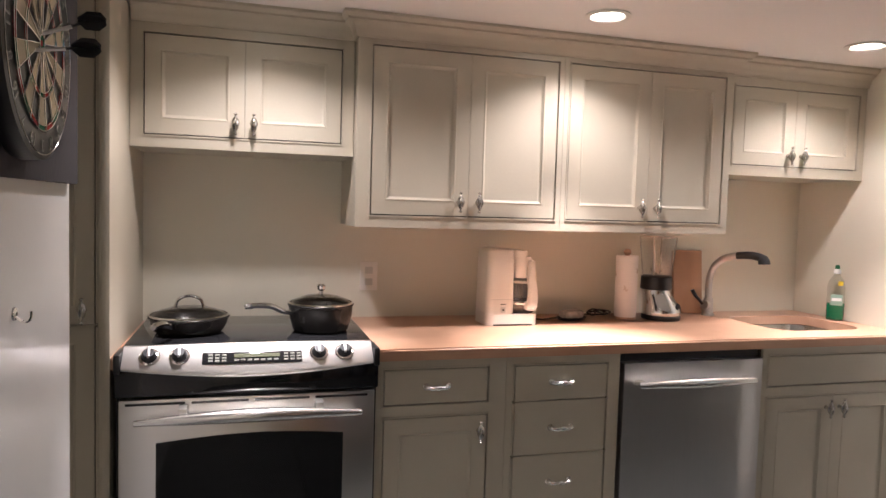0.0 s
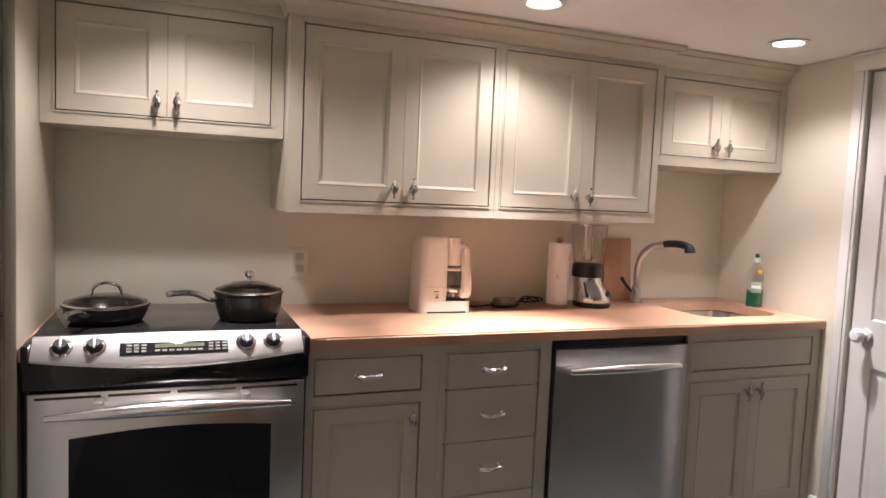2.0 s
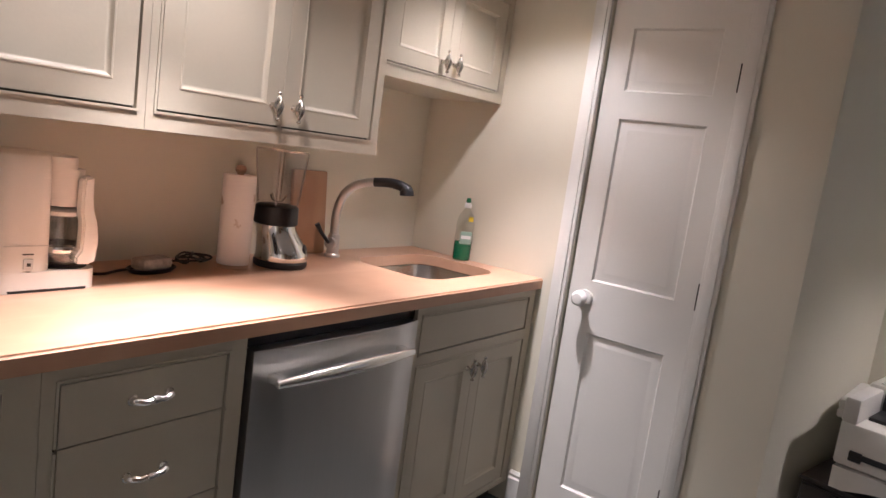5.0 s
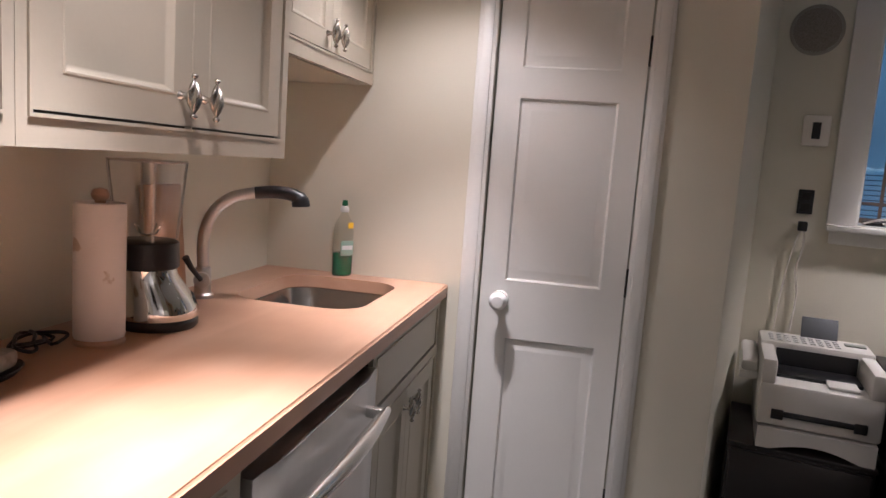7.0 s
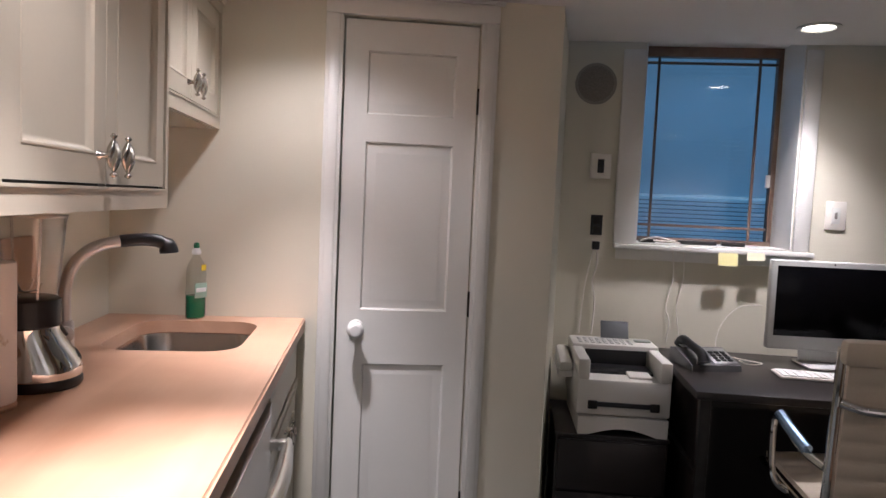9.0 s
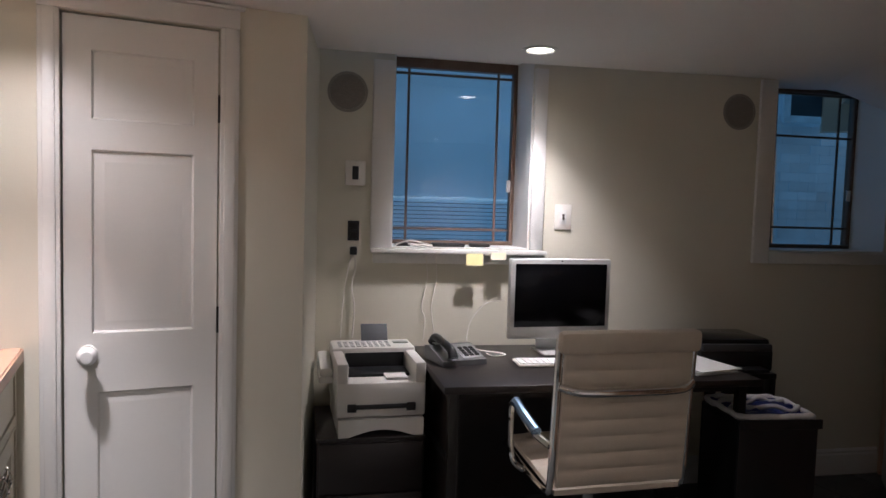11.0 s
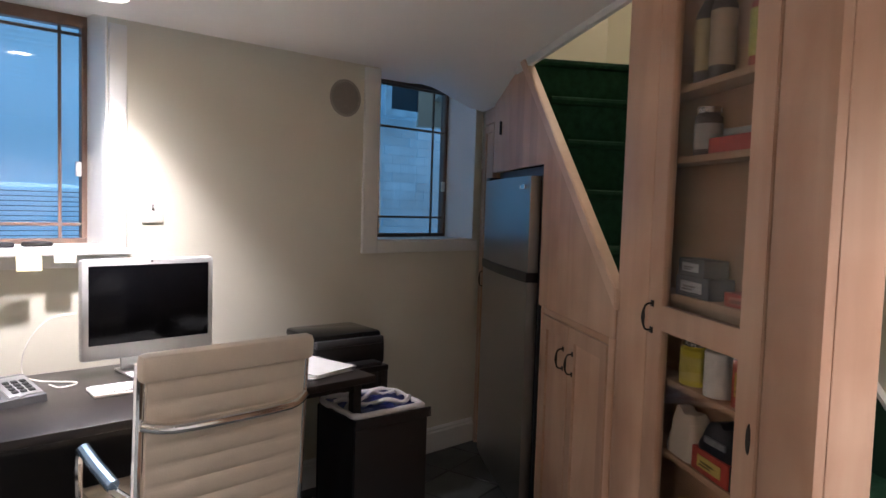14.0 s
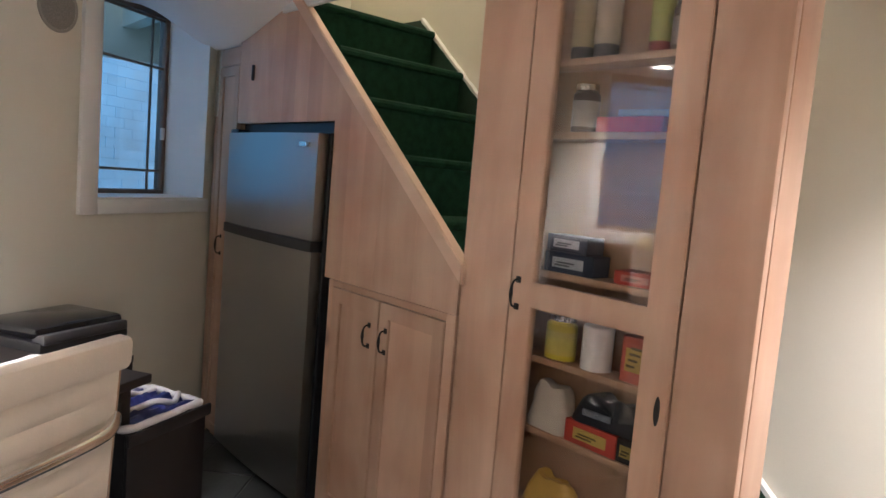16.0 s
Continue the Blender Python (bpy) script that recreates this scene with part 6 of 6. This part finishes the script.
prism(bm, [(-1.375, string_top(-1.375)), (-1.375, string_top(-1.375) + 0.066), (-2.62, string_top(-2.62) + 0.066), (-2.62, string_top(-2.62))], -0.018, 0.021, Matrix(((1, 0, 0, 0), (0, 0, 1, 0), (0, 1, 0, 0), (0, 0, 0, 1))))
bmesh.ops.bevel(bm, geom=list(bm.edges), offset=0.004, segments=2, affect="EDGES")
structure("trim_stringer_cap", bm, MAPLE_PALE, "pale maple cap along the slope of the stairs", STAIR, "trim", None)
# fridge niche lining and stair space backing, black in place of the shade there
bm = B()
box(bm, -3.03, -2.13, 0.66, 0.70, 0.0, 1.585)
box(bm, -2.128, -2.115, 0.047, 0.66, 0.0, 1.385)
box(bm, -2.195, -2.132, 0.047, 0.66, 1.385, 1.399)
# thin black sheets across the niche's mouth, where only shade would show
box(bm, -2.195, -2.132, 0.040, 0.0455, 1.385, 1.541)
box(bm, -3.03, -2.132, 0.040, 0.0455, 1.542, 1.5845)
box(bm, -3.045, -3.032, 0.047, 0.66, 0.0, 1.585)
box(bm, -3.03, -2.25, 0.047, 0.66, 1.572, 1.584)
structure("niche_shade_lining", bm, BLACK, "black sheets standing in for shade in the refrigerator niche", STAIR, "wall")
bm = B()
box(bm, -3.03, -2.95, 0.024, 0.046, 1.585, 2.1)
structure("panel_batten", bm, MAPLE_Z, "hidden batten behind the boards", STAIR, "wall")

RISE, RUN, FIRST_U, FIRST_Z = 0.2065, 0.2225, -0.4765, 0.2315
stairs = thing("stairs", STAIR, "steep basement stairs covered in worn dark green carpet", "stairs")
UPRIGHT = Matrix(((1, 0, 0, 0), (0, 0, 1, 0), (0, 1, 0, 0), (0, 0, 0, 1)))
for k in range(10):
    u, z = FIRST_U - RUN * k, FIRST_Z + RISE * k
    back = u - RUN - 0.02 if k < 9 else -3.24
    low = max(1.60 if k > 6 else 0.0, z - 0.55)
    out = [(back, z), (u + 0.010, z + 0.001), (u + 0.020, z - 0.005), (u + 0.024, z - 0.016), (u + 0.019, z - 0.029), (u + 0.003, z - 0.035)]
    if k == 7:
        out += [(u, z - RISE - 0.02), (u - 0.06, z - RISE - 0.02), (u - 0.06, low), (back, low)]
    else:
        out += [(u, low), (back, low)]
    part("step", prism(B(), out, 0.13 if k < 5 else 0.0462, 0.695, UPRIGHT), CARPET, stairs, "carpeted top landing" if k == 9 else "")
bm = B()
top = lambda u: 0.565 + 0.871 * (-0.746 - u)
prism(bm, [(-0.38, top(-0.38)), (-2.575, top(-2.575)), (-3.24, top(-2.575) + 0.01), (-3.24, 2.05), (-2.575, top(-2.575) - 0.30), (-0.50, 0.0), (-0.38, 0.0)], 0.700, 0.719, UPRIGHT)
structure("trim_stair_skirt", bm, material("green_skirt_paint", (0.014, 0.045, 0.024), 0.6, vary=0.3, scale=12), "dark green painted skirt board beside the stairs", STAIR, "trim")
rows = []
bm = B()
for i in range(120):
    u = -0.38 - 2.195 * i / 119
    lo = top(u) - 0.004 - 0.016 * abs(noise.noise((u * 9, 0.3, 0))) - 0.010 * abs(noise.noise((u * 31, 1.3, 0)))
    hi = top(u) + 0.006 + 0.010 * abs(noise.noise((u * 14, 2.7, 0)))
    rows.append([bm.verts.new((u, 0.6985, lo)), bm.verts.new((u, 0.6985, hi)), bm.verts.new((u, 0.7195, hi + 0.003))])
for a, b in zip(rows, rows[1:]):
    for k in range(2):
        bm.faces.new((a[k], a[k + 1], b[k + 1], b[k]))
structure("trim_skirt_edge", bm, TRIM, "ragged white paint edge along the green skirt", STAIR, "trim")
structure("trim_ceiling_edge", box(B(), -2.62, -0.74, -0.012, 0.008, 2.04, 2.085, 0.002), TRIM, "white trim along the edge of the stair opening", STAIR, "trim", None)

# sloped soffit where the stair turns over the corner window
def ease(f):
    f = min(1.0, max(0.0, f))
    return f * f * (3 - 2 * f)


bm = B()
low, high = [], []
for i in range(15):
    u = -2.40 - 0.92 * i / 14
    low.append([])
    high.append([])
    for j in range(13):
        d = 0.030 - 0.68 * j / 12
        at = STAIR @ Vector((u, d, 0))
        z = ceiling_at(at.y) + 0.004 - 0.150 * ease((-2.42 - u) / 0.75) * (1 - ease((0.03 - d) / 0.42))
        low[-1].append(bm.verts.new((u, d, z)))
        high[-1].append(bm.verts.new((u, d, 2.22)))
for i in range(14):
    for j in range(12):
        for g in (low, high):
            bm.faces.new((g[i][j], g[i][j + 1], g[i + 1][j + 1], g[i + 1][j]))
for g in range(14):
    for j in (0, 12):
        bm.faces.new((low[g][j], low[g + 1][j], high[g + 1][j], high[g][j]))
for g in range(12):
    for i in (0, 14):
        bm.faces.new((low[i][g], low[i][g + 1], high[i][g + 1], high[i][g]))
bmesh.ops.recalc_face_normals(bm, faces=bm.faces)
structure("ceiling_soffit", bm, CEILING, "curved painted soffit sloping down over the corner window", STAIR, "ceiling", 60)


def shaker(x0, x1, z0, z1, rail=0.055, rails=(), thick=0.020):
    """A flat door frame of stiles and rails, open between them."""
    levels = sorted([z0 + rail, z1 - rail, *[z for r in rails for z in r]])
    holes = [(x0 + rail, x1 - rail, c, d) for c, d in zip(levels[::2], levels[1::2])]
    bm = lattice(B(), (x0, x1, x0 + rail, x1 - rail), (z0, z1, *levels), holes, 0, thick)
    edges = [e for e in bm.edges if all(abs(v.co.y) < 1e-6 for v in e.verts) and len(e.link_faces) == 2 and e.calc_face_angle() > 1]
    bmesh.ops.bevel(bm, geom=edges, offset=0.0025, segments=2, affect="EDGES")
    return bm


def c_pull(parent, x, z, h=0.085):
    part("handle", tube(B(), smooth_path([(0, 0, h / 2), (0, -0.018, h / 2 - 0.002), (0, -0.026, h / 2 - 0.016), (0, -0.028, 0), (0, -0.026, -h / 2 + 0.016), (0, -0.018, -h / 2 + 0.002), (0, 0, -h / 2)], 4), [0.0030 + 0.0028 * max(0, 1 - abs(k - 12) / 5) for k in range(25)], 8), DARK_IRON, parent, "black iron pull", at=pose(x, 0, z))
    for s in (-1, 1):
        part("foot_plate", box(B(), -0.009, 0.009, -0.003, 0.0, s * h / 2 - 0.009, s * h / 2 + 0.009, 0.002), DARK_IRON, parent, at=pose(x, 0, z))


def understair_cabinet():
    ob = thing("understair_cabinet", STAIR, "maple cabinet with two doors under the stairs", "cabinet")
    part("carcass", box(B(), -2.112, -1.405, 0.024, 0.08, 0.0, 0.984), MAPLE_IN, ob)
    for a, b, c, d, nm in ((-2.13, -2.10, 0.0, 0.984, "stile"), (-1.445, -1.402, 0.0, 0.984, "stile"), (-2.10, -1.445, 0.960, 0.984, "rail"), (-2.10, -1.445, 0.0, 0.10, "rail")):
        part(nm, box(B(), a, b, 0.0, 0.022, c, d, 0.002), MAPLE_Z if nm == "stile" else MAPLE_X, ob)
    for a, b, hx in ((-2.097, -1.792, -1.842), (-1.788, -1.448, -1.745)):
        d = part("door", shaker(a, b, 0.104, 0.956), MAPLE_Z, ob, "framed maple door", at=pose(0, -0.003, 0))
        part("door_panel", box(B(), a + 0.054, b - 0.054, 0.009, 0.016, 0.158, 0.902), MAPLE_Z, d)
        c_pull(d, hx, 0.825, 0.075)


understair_cabinet()


def narrow_cabinet():
    ob = thing("broom_cabinet", STAIR, "narrow tall maple cabinet between wall and refrigerator", "cabinet")
    part("carcass", box(B(), -3.22, -3.034, 0.024, 0.30, 0.0, 1.945), MAPLE_IN, ob)
    part("stile", box(B(), -3.30, -3.262, 0.0, 0.022, 0.0, 1.945, 0.002), MAPLE_Z, ob)
    part("top_rail", box(B(), -3.262, -3.034, 0.0, 0.022, 1.862, 1.945, 0.002), MAPLE_X, ob)
    d = part("door", shaker(-3.258, -3.036, 0.03, 1.857, 0.045), MAPLE_Z, ob, "narrow framed maple door", at=pose(0, -0.001, 0))
    part("door_panel", box(B(), -3.215, -3.08, 0.008, 0.015, 0.07, 1.81), MAPLE_Z, d)
    c_pull(d, -3.150, 0.99)
    bm = box(B(), -2.885, -2.872, -0.012, 0.0, 1.775, 1.845, 0.003)
    part("catch", bm, DARK_IRON, ob, "dark metal catch")


narrow_cabinet()


# ---- refrigerator ----
def refrigerator():
    ob = thing("refrigerator", STAIR @ pose(0, -0.045, 0), "stainless steel top-freezer refrigerator with black sides", "refrigerator")
    x0, x1 = -3.015, -2.210
    part("cabinet", box(B(), x0 + 0.004, x1 + 0.012, 0.055, 0.68, 0.03, 1.540, 0.006), BLACK, ob, "black steel body")
    def bowed(z0, z1):
        bm = B()
        n = 16
        out = [(x0 + (x1 - x0) * k / n, 0.004 - 0.016 * math.sin(math.pi * k / n)) for k in range(n + 1)] + [(x1, 0.05), (x0, 0.05)]
        return prism(bm, out, z0, z1)
    part("freezer_door", bowed(1.118, 1.535), FRIDGE_STEEL, ob, "brushed steel freezer door")
    part("fridge_door", bowed(0.06, 1.072), FRIDGE_STEEL, ob, "brushed steel refrigerator door")
    bm = B()
    n = 16
    out = [(x0 - 0.002 + (x1 - x0 + 0.004) * k / n, -0.002 - 0.018 * math.sin(math.pi * k / n)) for k in range(n + 1)] + [(x1, 0.05), (x0, 0.05)]
    prism(bm, out, 1.074, 1.116)
    part("grip_band", bm, BLACK, ob, "black recessed grip band")
    part("badge", box(B(), -2.33, -2.25, -0.0125, -0.004, 1.480, 1.500, 0.001), CHROME, ob, "small chrome badge")
    part("hinge_cover", box(B(), x0 + 0.02, x0 + 0.10, 0.0, 0.06, 1.5355, 1.552, 0.004), BLACK, ob)


refrigerator()


# ---- pantry ----
def pantry():
    ob = thing("pantry_cabinet", STAIR, "floor-to-ceiling maple pantry cabinet with a glazed door", "pantry")
    D = 0.125
    TOP = 2.13
    part("stile", box(B(), -1.390, -1.192, 0.0, 0.024, 0.0, TOP, 0.002), MAPLE_Z, ob, "wide maple stile")
    part("stile", box(B(), -0.668, -0.502, 0.0, 0.024, 0.0, TOP, 0.002), MAPLE_Z, ob, "wide maple stile")
    part("side", box(B(), -0.524, -0.500, 0.0245, D, 0.0, TOP, 0.002), MAPLE_Z, ob, "maple end panel")
    part("side", box(B(), -1.390, -1.370, 0.0245, D, 0.0, TOP), MAPLE_Z, ob)
    part("back", box(B(), -1.370, -0.524, D - 0.010, D, 0.0, TOP), MAPLE_IN, ob, "maple back panel")
    part("top_rail", box(B(), -1.192, -0.668, 0.0, 0.024, 2.06, TOP), MAPLE_X, ob)
    part("kick_board", box(B(), -1.192, -0.668, 0.0, 0.024, 0.0, 0.09), MAPLE_X, ob)
    d = part("door", shaker(-1.1865, -0.6735, 0.094, 2.056, 0.082, [(1.068, 1.138)], 0.022), MAPLE_Z, ob, "glazed maple door", at=pose(0, -0.002, 0))
    for a, b in ((0.176, 1.068), (1.138, 1.974)):
        g = part("pane", box(B(), -1.106, -0.754, 0.011, 0.014, a, b), PANTRY_GLASS, d, "clear glass pane")
        g.visible_shadow = False
    c_pull(d, -1.158, 1.100, 0.075)
    part("keyhole_plate", lathe(B(), [(0.0, 0.0035), (0.009, 0.003), (0.011, 0.0)], turn=Matrix.Diagonal((0.7, 1, 3.2, 1)) @ Matrix.Rotation(radians(90), 4, "X")), DARK_IRON, d, "dark oval knot plate", at=pose(-0.700, 0, 0.905))
    # dark strips put behind the door's edges in place of shade
    for gx in (-1.1955, -0.6725):
        part("shade_sheet", box(B(), gx, gx + 0.008, 0.0245, 0.0285, 0.092, 2.058), GAP_SHADE_PRINT, ob, "dark strip standing in for shade beside the door")
    for z in SHELVES:
        part("shelf", box(B(), -1.369, -0.525, 0.030, D - 0.011, z - 0.018, z, 0.002), MAPLE_IN, ob, "maple shelf")


SHELVES = (1.735, 1.545, 1.172, 0.935, 0.735, 0.50)
pantry()


def goods(name, kind, u, z, w, h, d, color, label, cat, band=None, dep=0.072, rz=0):
    m = STAIR @ pose(u, dep, z + 0.0005, 0, 0, rz)
    mat = material(name + "_print", color, 0.45, vary=0.08, scale=30, bump=0.01)
    ob = thing(name, m, label, cat)
    if kind == "sack":
        bm = box(B(), -w / 2, w / 2, -d / 2, d / 2, 0, h)
        bmesh.ops.subdivide_edges(bm, edges=list(bm.edges), cuts=5, use_grid_fill=True)
        for v in bm.verts:
            f = v.co.z / h
            squeeze = 1 - 0.38 * f * f
            v.co.x *= squeeze * (1 - 0.25 * (2 * v.co.y / d) ** 4)
            v.co.y *= 1 - 0.30 * f
            lump = noise.noise(v.co * 26 + Vector((u * 9, 0, z * 5)))
            v.co += Vector((0.010 * lump, 0.004 * lump, 0.016 * lump * f))
        part("pouch", bm, mat, ob, smooth=50)
        if band:
            part("print_patch", box(B(), -w * 0.30, w * 0.10, -d / 2 - 0.002, -d / 2 + 0.004, h * 0.30, h * 0.52, 0.001), material(name + "_label", band, 0.5, vary=0.3, scale=60), ob)
    elif kind == "box":
        part("carton", box(B(), -w / 2, w / 2, -d / 2, d / 2, 0, h, 0.002), mat, ob)
        if band:
            part("label_patch", box(B(), -w * 0.32, w * 0.32, -d / 2 - 0.0015, -d / 2 + 0.001, h * 0.25, h * 0.75), material(name + "_label", band, 0.5), ob)
            ink = material(name + "_ink", [c * 0.25 for c in band], 0.5)
            for r in range(2 if h < 0.07 else 4):
                part("print_line", box(B(), -w * (0.26 - 0.04 * r), w * (0.05 + 0.09 * r), -d / 2 - 0.0022, -d / 2 - 0.001, h * (0.34 + 0.13 * r), h * (0.34 + 0.13 * r) + min(0.006, h * 0.08)), ink, ob)
        part("end_flap", box(B(), w / 2 - 0.0005, w / 2 + 0.0012, -d * 0.46, d * 0.46, h * 0.06, h * 0.94), material(name + "_flap", [min(1, c * 1.3 + 0.02) for c in color], 0.5), ob)
    else:
        prof = {"can": [(0, 0), (w / 2, 0), (w / 2, h - 0.004), (w / 2 - 0.003, h), (0, h)],
                "bottle": [(0, 0), (w / 2, 0), (w / 2, h * 0.66), (w * 0.36, h * 0.74), (w * 0.17, h * 0.82), (w * 0.16, h), (0, h)],
                "jar": [(0, 0), (w / 2, 0), (w / 2, h * 0.80), (w * 0.40, h * 0.86), (w * 0.40, h), (0, h)],
                "bag": [(0, 0), (w * 0.42, 0), (w / 2, h * 0.3), (w * 0.45, h * 0.75), (w * 0.2, h * 0.95), (0, h)]}[kind]
        part("body", lathe(B(), prof, seg=20, turn=Matrix.Diagonal((1, min(1, d / w), 1, 1))), mat, ob)
        if kind == "jar":
            part("lid", lathe(B(), [(w * 0.42, h * 0.88), (w * 0.44, h * 0.89), (w * 0.44, h + 0.001), (0, h + 0.003)], seg=20, turn=Matrix.Diagonal((1, min(1, d / w), 1, 1))), PEWTER, ob, "grey metal lid")
        if band:
            part("label", lathe(B(), [(w / 2 + 0.0008, h * 0.12), (w / 2 + 0.0008, h * (0.62 if kind == "bottle" else 0.66))], seg=20, turn=Matrix.Diagonal((1, min(1, d / w), 1, 1))), material(name + "_label", band, 0.5, vary=0.15, scale=40), ob)


S0, S1, S2z, S3, S4, S5 = SHELVES
goods("wine_bottle", "bottle", -1.075, S0, 0.062, 0.27, 0.062, (0.035, 0.025, 0.02), "dark bottle with a buff label on the shelf", "bottle", (0.42, 0.32, 0.15))
goods("wine_bottle", "bottle", -1.000, S0, 0.066, 0.28, 0.064, (0.04, 0.03, 0.03), "dark bottle with a pale label on the shelf", "bottle", (0.50, 0.40, 0.28))
goods("sauce_bottle", "bottle", -0.845, S0, 0.052, 0.22, 0.05, (0.30, 0.04, 0.02), "sauce bottle with a yellow-green label", "bottle", (0.45, 0.45, 0.10))
goods("spice_jar", "jar", -0.790, S0, 0.045, 0.12, 0.045, (0.12, 0.08, 0.05), "small dark spice jar", "jar", (0.35, 0.30, 0.25))
goods("preserve_jar", "jar", -1.045, S1, 0.072, 0.125, 0.07, (0.055, 0.030, 0.024), "dark preserve jar with a pale label and metal lid", "jar", (0.36, 0.33, 0.30))
goods("snack_box", "box", -0.885, S1, 0.19, 0.038, 0.075, (0.45, 0.045, 0.03), "flat red carton on the shelf", "box")
goods("foil_packet", "box", -0.855, S1 + 0.039, 0.13, 0.016, 0.06, (0.42, 0.42, 0.42), "crumpled silver packet lying on a red carton", "packet", None, 0.07, 8)
goods("dark_carton", "box", -1.025, S2z, 0.16, 0.055, 0.075, (0.035, 0.045, 0.075), "dark blue carton on the shelf", "box", (0.35, 0.36, 0.38))
goods("dark_carton", "box", -1.035, S2z + 0.056, 0.14, 0.045, 0.07, (0.05, 0.055, 0.075), "dark blue carton stacked on another", "box", (0.42, 0.43, 0.45), 0.072, -4)
goods("red_carton", "box", -0.820, S2z, 0.12, 0.034, 0.07, (0.48, 0.06, 0.035), "small flat red carton", "box", (0.55, 0.20, 0.15))
goods("yellow_canister", "jar", -1.050, S3, 0.092, 0.118, 0.070, (0.62, 0.50, 0.03), "yellow canister with a grey picture and metal lid", "canister", (0.60, 0.50, 0.10))
goods("paper_roll", "can", -0.930, S3, 0.082, 0.115, 0.08, (0.78, 0.75, 0.70), "white paper roll standing on the shelf", "paper roll")
goods("tea_box", "box", -0.800, S3, 0.075, 0.115, 0.06, (0.55, 0.10, 0.05), "red and yellow tall carton", "box", (0.65, 0.42, 0.08))
goods("paper_bag", "sack", -1.055, S4, 0.14, 0.125, 0.072, (0.55, 0.47, 0.38), "pale crumpled bag on the shelf", "bag")
goods("cookie_carton", "box", -0.900, S4, 0.16, 0.060, 0.075, (0.50, 0.05, 0.03), "red and yellow cookie carton", "box", (0.60, 0.45, 0.10))
goods("black_pouch", "sack", -0.870, S4 + 0.0605, 0.21, 0.075, 0.066, (0.012, 0.012, 0.016), "crumpled black pouch lying on a red carton", "bag", (0.20, 0.20, 0.22), 0.074, 3)
goods("black_box", "box", -0.790, S4, 0.06, 0.060, 0.07, (0.02, 0.02, 0.02), "small black carton on the shelf", "box", (0.45, 0.35, 0.08))
goods("orange_bag", "sack", -1.03, S5, 0.17, 0.10, 0.072, (0.55, 0.33, 0.06), "orange bag on a low shelf", "bag")

tile_floor()
